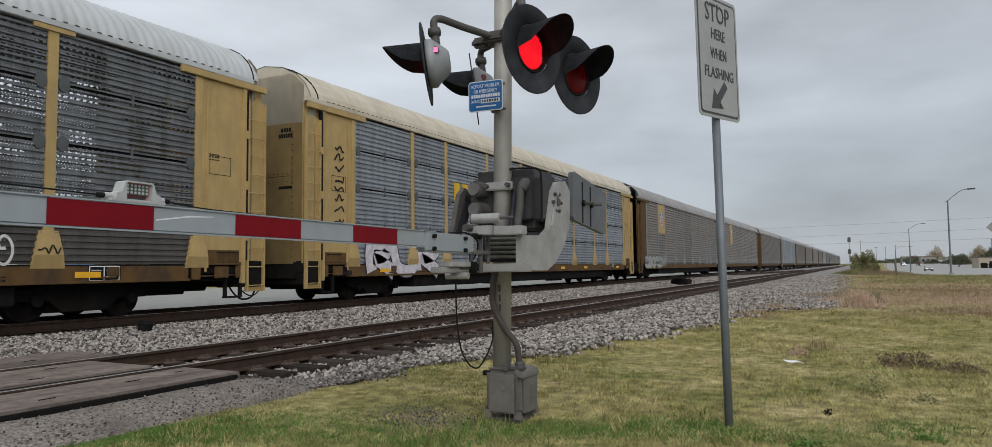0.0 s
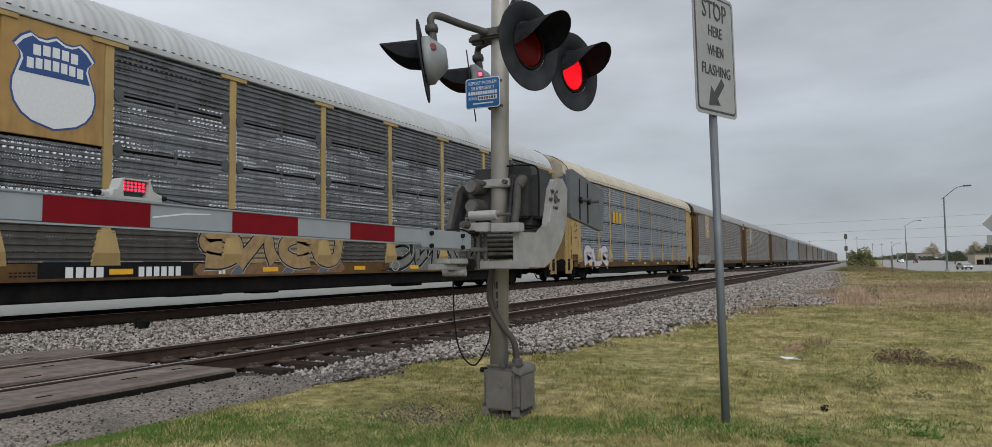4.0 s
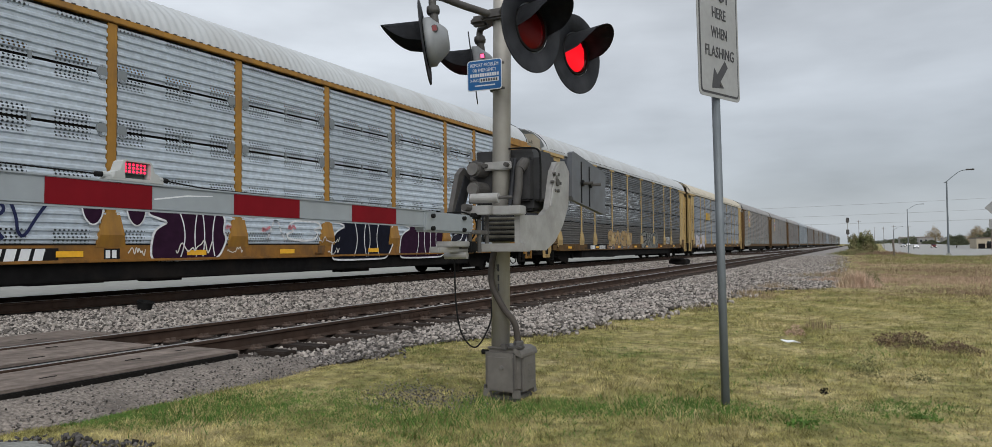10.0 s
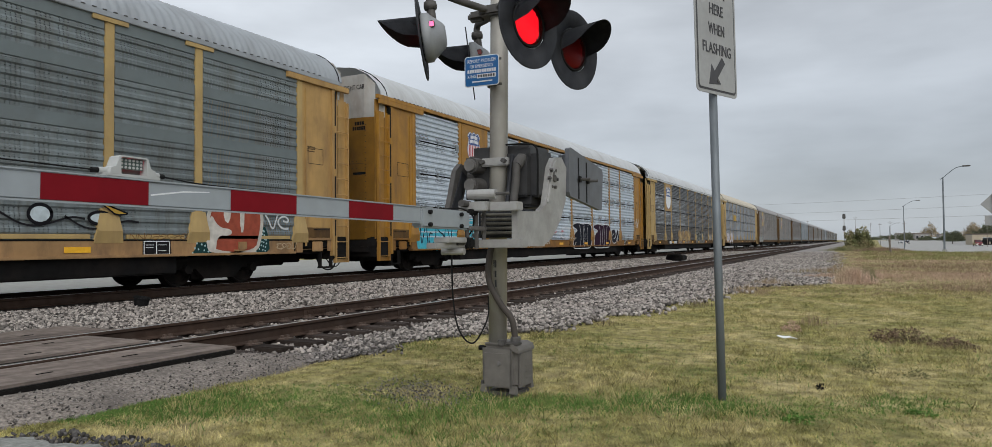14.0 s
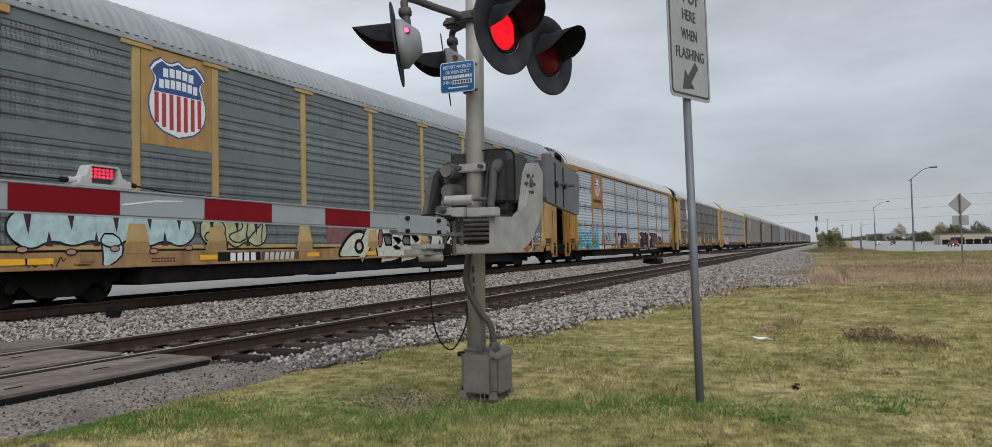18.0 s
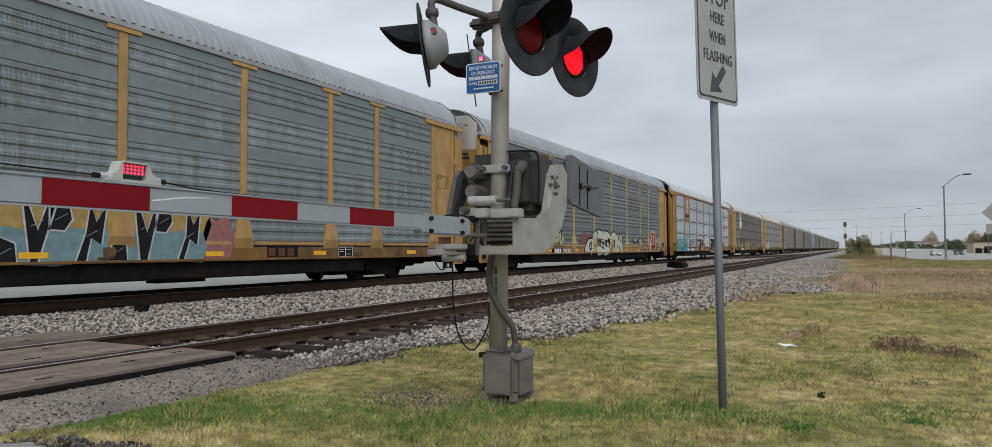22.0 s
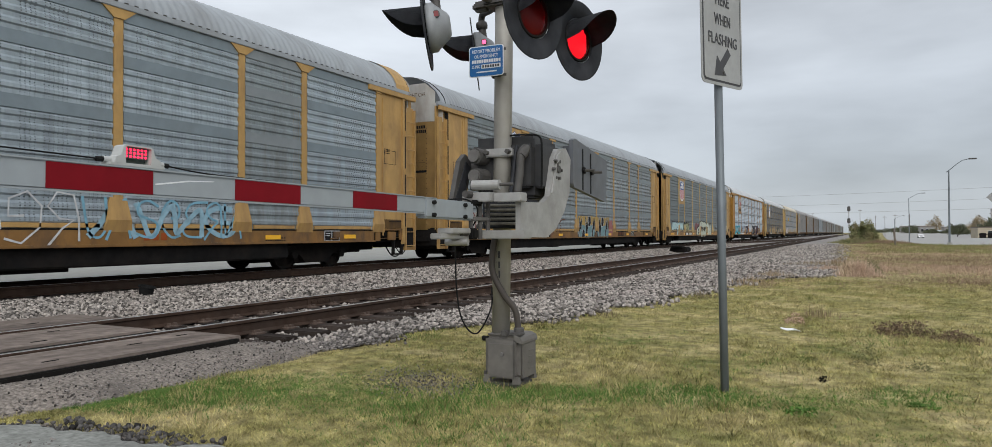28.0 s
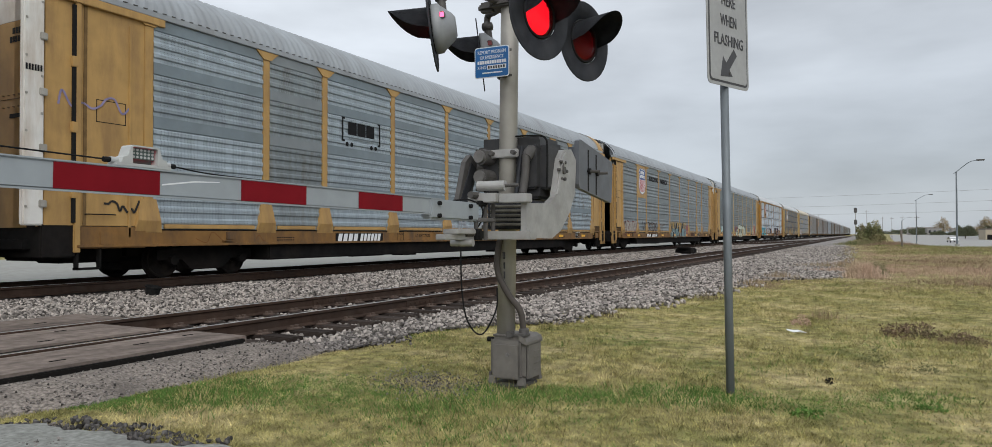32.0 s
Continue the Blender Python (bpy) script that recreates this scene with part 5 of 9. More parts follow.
            rv = piece("rivets", shared(("rivets", rear), lambda: box_mesh("rivets", M_GRIME, *[(x - 0.010, x + 0.010, -0.024, 0.008, z - 0.010, z + 0.010) for x, z in seam])), car, "", flip)
            rv["kind"] = "stuff"
            piece("end_seam", shared(("seam", rear), lambda: box_mesh("end_seam", M_GRIME, (-1.0, 1.0, -0.026, -0.012, 3.05, 3.062))), car, "", flip)
            piece("end_slot", shared(("slot", rear), lambda: box_mesh("end_slot", M_RUBBER, (-1.05, -0.62, -0.03, -0.008, 2.74, 2.81), bevel=0.004)), car, "", flip)
            nb = piece("end_number", shared(("endnum", rear), lambda: box_mesh("end_number", M_LETTER, *[(-1.0 + 0.085 * q, -0.94 + 0.085 * q, -0.028, -0.012, 4.14, 4.24) for q in range(4)], *[(-1.04 + 0.075 * q, -0.985 + 0.075 * q, -0.028, -0.012, 4.0, 4.1) for q in range(6)])), car, "", flip)
            nb["kind"] = "stuff"
            piece("roof_seal", shared(("seal", rear), roof_edge_mesh), car, "black edge line round the roof end", flip)
        # door leaf and frame beside the end, near side
        sgn = lambda y: (-CAR_LEN - y + tail) if rear else y + FRONT_END
        yb, ya = sorted((sgn(-0.58), sgn(-1.86)))
        piece("end_door", shared(("door", rear, tail, yel.name), lambda: box_mesh("end_door", yel, (HALF - 0.06, HALF - 0.015, yb, ya, 0.95, EAVE - 0.05), bevel=0.008)), car)
        fr = sorted((sgn(-0.56), sgn(-0.66)))
        fr2 = sorted((sgn(-1.55), sgn(-1.60)))
        piece("door_post", shared(("dpost", rear, tail, yel.name), lambda: box_mesh("door_post", yel, (HALF - 0.05, HALF + 0.035, *fr, 0.5, EAVE - 0.02), (HALF - 0.02, HALF + 0.01, *fr2, 0.75, EAVE - 0.3), bevel=0.008)), car)
        cp = sorted((sgn(-0.03), sgn(-0.57)))
        piece("corner_wall", shared(("corner", rear, tail, yel.name), lambda: box_mesh("corner_wall", yel, (HALF - 0.15, HALF - 0.11, *cp, 0.93, EAVE - 0.03))), car)
        far = sorted((sgn(-0.25), sgn(-1.95)))
        piece("far_end_panel", shared(("fdoor", rear, tail, yel.name), lambda: box_mesh("far_end_panel", yel, (-HALF - 0.02, -HALF + 0.05, *far, 0.62, EAVE - 0.03))), car)
        if not (rear and plain_rear):
          piece("ladder", lm, car, "", pose(0, FRONT_END if not rear else -CAR_LEN + 0.53 + tail, 0))
        hd = sorted((sgn(-0.02), sgn(-2.25)))
        piece("header_rail", shared(("head", rear, tail, yel.name), lambda: box_mesh("header_rail", yel, (HALF - 0.02, HALF + 0.06, *hd, EAVE - 0.16, EAVE - 0.02), bevel=0.01)), car)
        yc = -3.65 if not rear else -CAR_LEN + 3.65
        bog = piece("bogie", BOGIE_ME, car, "", pose(0, yc, MAIN_Z - CAR_Z))
        for dy in (-0.86, 0.86):
            for s in (1, -1):
                piece("wheel", WHEEL_ME, bog, "", pose(s * 0.76, dy, 0.36, 0, 0, 0 if s > 0 else 180))
        es = sorted((sgn(-0.04), sgn(-0.62)))
        piece("end_sill", shared(("esill", rear, tail), lambda: box_mesh("end_sill", M_UNDER, (-HALF + 0.02, HALF - 0.02, *es, 0.42, 0.98), (-HALF + 0.3, HALF - 0.3, es[0] - 0.12, es[1] + 0.12, 0.55, 0.72), bevel=0.02)), car)
        lb = sorted((sgn(-0.62), sgn(-1.9)))
        if rear and plain_rear:
            piece("door_sill", shared(("dsill", rear, tail, sill.name), lambda: box_mesh("door_sill", sill, (HALF - 0.10, HALF + 0.01, *lb, 0.56, 0.94), bevel=0.012)), car)
        else:
            # an open recess with rods under the door, below a rusty lip
            piece("door_sill", shared(("dsill", rear, tail, sill.name), lambda: box_mesh("door_sill", sill, (HALF - 0.06, HALF + 0.01, *lb, 0.89, 0.945), (HALF - 0.05, HALF - 0.01, lb[0], lb[0] + 0.22, 0.60, 0.89), (HALF - 0.05, HALF - 0.01, lb[1] - 0.16, lb[1], 0.62, 0.89), bevel=0.010)), car)
            # near-black sheet painted for the shade inside the recess
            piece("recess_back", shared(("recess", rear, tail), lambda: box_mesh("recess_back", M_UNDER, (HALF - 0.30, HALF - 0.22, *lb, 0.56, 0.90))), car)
            if full:
                for z_, r_ in ((0.66, 0.016), (0.79, 0.022)):
                    piece("brake_rod", shared(("rod", rear, tail, z_), lambda: tube_mesh("brake_rod", [(HALF - 0.12, lb[0] + 0.1, z_), (HALF - 0.10, lb[1] - 0.05, z_ + 0.03)], r_, M_GRIME)), car)
        if full:
            bxs = sorted((sgn(-1.0), sgn(-1.35)))
            piece("brake_lever_box", shared(("lever", rear, tail, sill.name), lambda: box_mesh("brake_lever_box", sill, (HALF - 0.03, HALF + 0.03, *bxs, 0.62, 0.86), bevel=0.015)), car)
            sq = sorted((sgn(-0.95), sgn(-1.5)))
            m_ = 0.012
            piece("stencil_frame", shared(("stencil", rear, tail), lambda: box_mesh("stencil_frame", M_LETTER, (HALF - 0.016, HALF - 0.012, sq[0], sq[1], 2.75, 2.75 + m_), (HALF - 0.016, HALF - 0.012, sq[0], sq[1], 3.13, 3.13 + m_), (HALF - 0.016, HALF - 0.012, sq[0], sq[0] + m_, 2.75, 3.14), (HALF - 0.016, HALF - 0.012, sq[1] - m_, sq[1], 2.75, 3.14))), car)
            # dark brown patch laid over the lower end of the door
            if not (rear and plain_rear):
                kp = sorted((sgn(-0.70), sgn(-1.52)))
                piece("kick_plate", shared(("door_foot", rear, tail), lambda: box_mesh("kick_plate", M_YELDARK, (HALF - 0.016, HALF - 0.009, *kp, 0.955, 1.20), bevel=0.003)), car, "dark brown patch along the foot of the door")
            # solid black bar painted for the shaded gap between door and ladder
            gp = sgn(-0.545)
            piece("door_gap", shared(("gap", rear, tail), lambda: box_mesh("door_gap", M_RUBBER, (HALF - 0.055, HALF + 0.036, gp - 0.026, gp + 0.026, 1.0, EAVE - 0.2))), car)
            for zz in (1.5, 2.6, 3.7):
                piece("hinge", shared(("hinge", rear, tail, yel.name), lambda: box_mesh("hinge", yel, (HALF - 0.02, HALF + 0.05, gp - 0.05, gp + 0.05, -0.09, 0.09), bevel=0.01)), car, "", pose(0, 0, zz))
            piece("grab_iron", shared(("grab", rear, tail), lambda: tube_mesh("grab_iron", [(HALF + 0.0, sgn(-0.75), 1.15), (HALF + 0.06, sgn(-0.80), 1.15), (HALF + 0.06, sgn(-1.25), 1.15), (HALF + 0.0, sgn(-1.30), 1.15)], 0.012, M_LETTER)), car)
        st = sorted((sgn(-0.62), sgn(-1.05)))
        piece("step", shared(("step", rear, tail), lambda: box_mesh("step", M_UNDER, (HALF - 0.10, HALF, st[0], st[0] + 0.03, 0.22, 0.6), (HALF - 0.10, HALF, st[1] - 0.03, st[1], 0.22, 0.6), (HALF - 0.12, HALF, st[0], st[1], 0.20, 0.24))), car)
    piece("brake_hose", HOSE_ME, car)
    return car


def on_side(y, z, x=HALF + 0.0):
    """The pose of something flat on the near side: its x runs to the right as seen, its y up."""
    return Matrix.Translation((x, y, z)) @ Matrix(((0, 0, 1, 0), (1, 0, 0, 0), (0, 1, 0, 0), (0, 0, 0, 1)))


SHIELD = [(0.0, -1.0), (0.20, -0.95), (0.46, -0.88), (0.66, -0.74), (0.80, -0.54), (0.86, -0.30), (0.85, -0.08), (0.77, 0.16), (0.70, 0.36), (0.72, 0.48), (0.84, 0.62), (0.70, 0.80), (0.52, 0.92), (0.36, 0.84), (0.20, 0.84), (0.0, 0.94),
          (-0.20, 0.84), (-0.36, 0.84), (-0.52, 0.92), (-0.70, 0.80), (-0.84, 0.62), (-0.72, 0.48), (-0.70, 0.36), (-0.77, 0.16), (-0.85, -0.08), (-0.86, -0.30), (-0.80, -0.54), (-0.66, -0.74), (-0.46, -0.88), (-0.20, -0.95)]


def flat(name, outline, material, parent, m, lo=0.0, hi=0.003, label=""):
    bm = plate(outline, 2, lo, hi)
    ob = part(name, bm, material, parent, label)
    ob.matrix_basis = m
    return ob


M_SHBLUE = mat("shield_blue", (0.03, 0.075, 0.24), 0.5, 0, 20, 0.08)
M_SHRED = mat("shield_red", (0.40, 0.03, 0.04), 0.5, 0, 20, 0.08)
M_LETTER = mat("black_lettering", (0.011, 0.011, 0.012), 0.6, 0, 12, 0.2)
dull(M_LETTER)


def clip_poly(poly, y0, y1):
    def cut(p, c, keep_above):
        out = []
        for i in range(len(p)):
            a, b = p[i], p[(i + 1) % len(p)]
            ina, inb = (a[1] >= c) == keep_above, (b[1] >= c) == keep_above
            if ina:
                out.append(a)
            if ina != inb:
                t = (c - a[1]) / (b[1] - a[1])
                out.append((a[0] + t * (b[0] - a[0]), c))
        return out
    return cut(cut(poly, y0, True), y1, False)


def logo_panel(car, bay, yel, z0, z1, shield_h, stripes=True, dy=0.0, dz=0.0):
    """A plain painted panel in one bay with a shield emblem; its wording stands as plain bars."""
    a, b = -POSTS[bay + 1] + 0.10, -POSTS[bay] - 0.10
    board = piece("emblem_board", box_mesh("emblem_board", yel, (HALF - 0.05, HALF + 0.01, a, b, z0, z1), bevel=0.006), car, "yellow painted board with a shield emblem")
    c, h = (a + b) / 2 + dy, shield_h / 2.0
    zc = (z0 + z1) / 2 + dz
    m = on_side(c, zc, HALF + 0.0135)
    S = lambda k: [(x * h * k, y * h * k) for x, y in SHIELD]
    flat("shield", S(1.0), M_WHITE, board, m)
    flat("shield_rim", S(1.045), M_SHBLUE, board, m, -0.002, -0.0005)
    flat("shield_top", clip_poly(S(0.94), 0.08 * h, 2 * h), M_SHBLUE, board, m, 0.004, 0.006)
    if stripes:
        for i in range(7):
            x = (-0.66 + 0.22 * i) * h
            top_, bot = 0.06 * h, -h * (0.90 - 0.42 * abs(x / h) ** 2.2) * 0.95
            flat("shield_stripe", [(x - 0.06 * h, bot), (x + 0.06 * h, bot), (x + 0.06 * h, top_), (x - 0.06 * h, top_)], M_SHRED, board, m, 0.004, 0.006)
    for w, y, n in ((0.98, 0.46, 5), (1.22, 0.17, 7)):
        for i in range(n):
            x = (-w / 2 + w * (i + 0.5) / n) * h
            b = 0.39 * w / n * h
            rise = 0.05 * h * (1 - (2 * (i + 0.5) / n - 1) ** 2)
            flat("wording_bar", [(x - b, y * h + rise), (x + b, y * h + rise), (x + b, (y + 0.22) * h + rise), (x - b, (y + 0.22) * h + rise)], M_WHITE, board, m, 0.0065, 0.008)
    return board


def bars(name, car, y, z, n, w, h, material, x=HALF + 0.004, gap=0.3, backing=None, fine=False):
    """Stencilled wording or numbers as plain bars; very fine print is one part."""
    total = n * w
    holder = car
    if backing:
        holder = flat("number_backing", [(-total / 2 - 0.04, -0.03), (total / 2 + 0.04, -0.03), (total / 2 + 0.04, h + 0.03), (-total / 2 - 0.04, h + 0.03)], backing, car, on_side(y, z, x), 0, 0.002)
    m = Matrix.Identity(4) if backing else on_side(y, z, x)
    if fine:
        bm = bmesh.new()
        for i in range(n):
            a = -total / 2 + i * w
            plate([(a, 0), (a + w * (1 - gap), 0), (a + w * (1 - gap), h), (a, h)], 2, 0.003, 0.005, bm)
        ob = part(name, bm, material, holder)
        ob.matrix_basis = m
        ob["kind"] = "stuff"
        return
    for i in range(n):
        a = -total / 2 + i * w
        me = shared(("bar", name, round(w, 3), h, gap, material.name), lambda: box_mesh(name, material, (0, w * (1 - gap), 0, h, 0.003, 0.005)))
        piece(name, me, holder, "", m @ Matrix.Translation((a, 0, 0)))


def car_number(car, y0, y1, groups, ink=None, ground=None, z0=SILL_LO + 0.02, z1=SILL_HI - 0.06, h=0.17, slant=0.0):
    """The car's number as plain slanted bars, on a painted ground: groups of (start, end, count)."""
    field = car
    x = HALF + 0.002
    if ground:
        field = flat("number_ground", [(-(y1 - y0) / 2, 0), ((y1 - y0) / 2, 0), ((y1 - y0) / 2, z1 - z0), (-(y1 - y0) / 2, z1 - z0)], ground, car, on_side((y0 + y1) / 2, z0, x), 0, 0.002, "black ground of the car number")
        at = lambda y: Matrix.Translation((y - (y0 + y1) / 2, (z1 - z0 - h) / 2, 0))
    else:
        at = lambda y: on_side(y, z0 + (z1 - z0 - h) / 2, x)
    for a, b, n in groups:
        w = (b - a) / n
        for i in range(n):
            flat("number_bar", [(0, 0), (0.72 * w, 0), (0.72 * w + slant * h, h), (slant * h, h)], ink or M_WHITE, field, at(a + w * i), 0.003, 0.005)


PAINTS = {}


def paint(c):
    if c not in PAINTS:
        PAINTS[c] = mat("spray_paint", c, 0.75, 0, 6, 0.2)
        dull(PAINTS[c])
    return PAINTS[c]


SWEEPS = (
    ((0.95, 0.82), (0.6, 1.02), (0.2, 0.9), (0.12, 0.62), (0.5, 0.5), (0.88, 0.4), (0.85, 0.08), (0.45, -0.02), (0.05, 0.14)),
    ((0.1, 0.0), (0.06, 0.5), (0.16, 1.0), (0.62, 1.02), (0.9, 0.76), (0.6, 0.5), (0.2, 0.48), (0.55, 0.3), (0.98, -0.06)),
    ((-0.02, -0.04), (0.22, 0.5), (0.42, 1.05), (0.62, 0.9), (0.74, 0.4), (0.98, -0.02)),
    ((0.06, -0.02), (0.1, 0.55), (0.16, 1.02), (0.5, 0.5), (0.82, 0.0), (0.84, 0.5), (0.98, 1.05)),
    ((0.92, 0.9), (0.5, 1.02), (0.08, 0.7), (0.1, 0.26), (0.5, -0.04), (0.92, 0.14), (0.88, 0.48), (0.5, 0.46)),
    ((0.1, 1.04), (0.08, 0.3), (0.4, -0.02), (0.8, 0.1), (0.88, 0.55), (0.94, 1.04)),
    ((1.0, 1.0), (0.3, 0.96), (0.1, 0.7), (0.5, 0.52), (0.12, 0.34), (0.3, 0.02), (1.02, -0.02)))


def rounded_run(run, times=2):
    """A line of points with its corners cut off."""
    run = [Vector(p) for p in run]
    for _ in range(times):
        run = [run[0]] + [q for a, b in zip(run, run[1:]) for q in (0.75 * a + 0.25 * b, 0.25 * a + 0.75 * b)] + [run[-1]]
    return run


def stroke_band(bm, run, half, x, ends=1.25):
    """A flat sprayed band along a line on the car's side, a little wider at its ends."""
    n = len(run)
    pairs = []
    for k, p in enumerate(run):
        d = run[min(k + 1, n - 1)] - run[max(k - 1, 0)]
        if d.length < 1e-6:
            continue
        e = abs(2 * k / (n - 1) - 1) ** 4
        d = Vector((-d.y, d.x)).normalized() * half * (1 + (ends - 1) * e)
        pairs.append([bm.verts.new((x, *(p + d))), bm.verts.new((x, *(p - d)))])
    for a, b in zip(pairs, pairs[1:]):
        bm.faces.new((a[0], b[0], b[1], a[1]))
    return bm


def graffiti(car, seed, y0, y1, z0, z1, fill, edge, n, x=None, inner=None, fat=1.0, sharp=False, thin=0.022, rim=0.034, halo=None):
    """Sprayed letter-like shapes that spell nothing: broad bent bands with a dark outline, or thin bare strokes."""
    r = random.Random(seed)
    x = HALF + 0.010 if x is None else x
    w, h = (y1 - y0) / n, z1 - z0
    for i in range(n):
        run = list(SWEEPS[r.randrange(len(SWEEPS))])
        if r.random() < 0.5:
            run = [(1 - u, v_) for u, v_ in run]
        if r.random() < 0.4:
            run = [(u, 1 - v_) for u, v_ in run]
        lean, grow = r.uniform(-0.15, 0.3), r.uniform(0.95, 1.2)
        run = [(y0 + w * (i + 0.5 + (u - 0.5) * 0.98 * grow + lean * (v_ - 0.5)), z0 + h * (0.08 + 0.84 * v_) + r.uniform(-0.02, 0.02)) for u, v_ in run]
        run = rounded_run(run, 0 if sharp else 2)
        lift = 0.0008 * (i % 3)
        if not fill:
            part("graffiti_stroke", stroke_band(bmesh.new(), run, thin, x + lift), paint(edge), car, "thin sprayed graffiti stroke")
            continue
        half = min(0.17 * w, 0.21 * h) * fat
        g = part("graffiti_letter", stroke_band(bmesh.new(), run, half + rim, x + lift, 1.3), paint(edge), car, "sprayed graffiti letter")
        if halo:
            part("outer_line", stroke_band(bmesh.new(), run, half + rim + 0.018, x + lift - 0.0025, 1.3), paint(halo), g)
        part("fill", stroke_band(bmesh.new(), run, half, x + lift + 0.003, 1.3), paint(fill), g)
        if inner:
            part("stroke", stroke_band(bmesh.new(), [p + Vector((0.3 * half, 0.3 * half)) for p in run[len(run) // 4: len(run) * 3 // 4]], 0.014, x + lift + 0.0045, 0.5), paint(inner), g)


def sprayed_field(car, seed, y0, y1, z0, z1, color, x=HALF + 0.008, name="sprayed_ground", rag=0.06):
    """A sprayed ground with an uneven rim."""
    r = random.Random(seed)
    n = max(6, int((y1 - y0) / 0.35))
    top_ = [(y0 + (y1 - y0) * k / n, z1 + r.uniform(-rag, rag)) for k in range(n + 1)]
    bot = [(y0 + (y1 - y0) * k / n, z0 + r.uniform(-rag, rag) * 0.6) for k in range(n + 1)]
    lo_, hi_ = [(y0 - 0.12, (z0 + z1) / 2)], [(y1 + 0.12, (z0 + z1) / 2)]
    return part(name, plate(bot + hi_ + top_[::-1] + lo_, 0, x, x + 0.001), paint(color), car, "sprayed ground of a graffiti piece")


def blot(car, P, fill, edge=None, half=0.022, x=HALF + 0.011, rounds=2, label="sprayed graffiti shape"):
    """A closed sprayed shape with rounded corners and an outline."""
    P = [Vector(p) for p in P]
    for _ in range(rounds):
        P = [q for a, b in zip(P, P[1:] + P[:1]) for q in (0.75 * a + 0.25 * b, 0.25 * a + 0.75 * b)]
    g = part("graffiti_shape", plate([tuple(p) for p in P], 0, x, x + 0.001), paint(fill), car, label)
    if edge:
        part("outline", stroke_band(bmesh.new(), P + P[:2], half, x + 0.003, 1.0), paint(edge), g)
    return g


def ring(cy, cz, ry, rz, n=12):
    return [(cy + ry * math.cos(2 * math.pi * k / n), cz + rz * math.sin(2 * math.pi * k / n)) for k in range(n)]


def lobes(car, seed, y0, y1, z0, z1, n, fill, edge, spike):
    """A row of swollen letters that run together, with narrow dark clefts from above and below."""
    r = random.Random(seed)
    w = (y1 - y0) / n
    top_ = [(y0 + w * (k / 2), z1 + (0.05 if k % 2 else -0.14) + r.uniform(-0.04, 0.04)) for k in range(2 * n + 1)]
    bot = [(y0 + w * (k / 2), z0 + (-0.04 if k % 2 else 0.16) + r.uniform(-0.04, 0.04)) for k in range(2 * n + 1)]
    g = blot(car, bot + top_[::-1], fill, edge, 0.018, rounds=2, label="pale sprayed letters run together")
    for k in range(1, 2 * n):
        cy, d = y0 + w * k / 2 + r.uniform(-0.06, 0.06), r.uniform(0.5, 0.78) * (z1 - z0)
        if k % 2:
            P = [(cy - 0.09, z1 + 0.02), (cy + 0.09, z1 + 0.02), (cy + 0.02, z1 - d)]
        else:
            P = [(cy + 0.06, z0 + 0.02), (cy - 0.06, z0 + 0.02), (cy - 0.01, z0 + 0.7 * d)]
        part("cleft", plate(P, 0, HALF + 0.0155, HALF + 0.0165), paint(spike), g)


def wedges(car, seed, y0, y1, z0, z1, dark, rim, n, x=HALF + 0.016):
    """Black wedges with a pale rim, as between the letters of a large sprayed piece."""
    r = random.Random(seed)
    for i in range(n):
        cy = y0 + (y1 - y0) * (i + 0.5) / n + r.uniform(-0.05, 0.05)
        w, h, kind = (y1 - y0) / n, z1 - z0, (i + seed) % 4
        J = lambda u, v_: (cy + w * u + r.uniform(-0.03, 0.03), z0 + h * v_ + r.uniform(-0.02, 0.02))
        if kind == 0:
            P = [J(-0.55, 0.0), J(-0.20, 0.0), J(0.05, 0.42), J(0.42, 0.30), J(0.62, 1.0), J(0.18, 0.72), J(-0.10, 1.02), J(-0.18, 0.5)]
        elif kind == 1:
            P = [J(-0.42, 0.02), J(0.45, 0.0), J(0.30, 0.34), J(-0.12, 0.44)]
        elif kind == 2:
            P = [J(-0.30, 0.0), J(0.05, 0.0), J(0.55, 0.95), J(0.30, 1.02), J(0.02, 0.55), J(-0.28, 1.0), J(-0.52, 1.0)]
        else:
            P = [J(-0.45, 0.55), J(0.10, 0.52), J(0.40, 0.74), J(0.25, 1.0), J(-0.40, 1.0)]
        g = part("graffiti_wedge", plate(P, 0, x, x + 0.001), paint(dark), car, "black sprayed wedge with a pale rim")
        part("rim", stroke_band(bmesh.new(), [Vector(p) for p in P + P[:1]], 0.017, x + 0.003, 1.0), paint(rim), g)
        c_ = sum((Vector(p) for p in P), Vector((0, 0))) / len(P)
        part("glint", stroke_band(bmesh.new(), [c_ + Vector((-0.10, -0.05)), c_ + Vector((0.10, 0.06))], 0.016, x + 0.0035, 0.4), paint((0.20, 0.21, 0.22)), g)


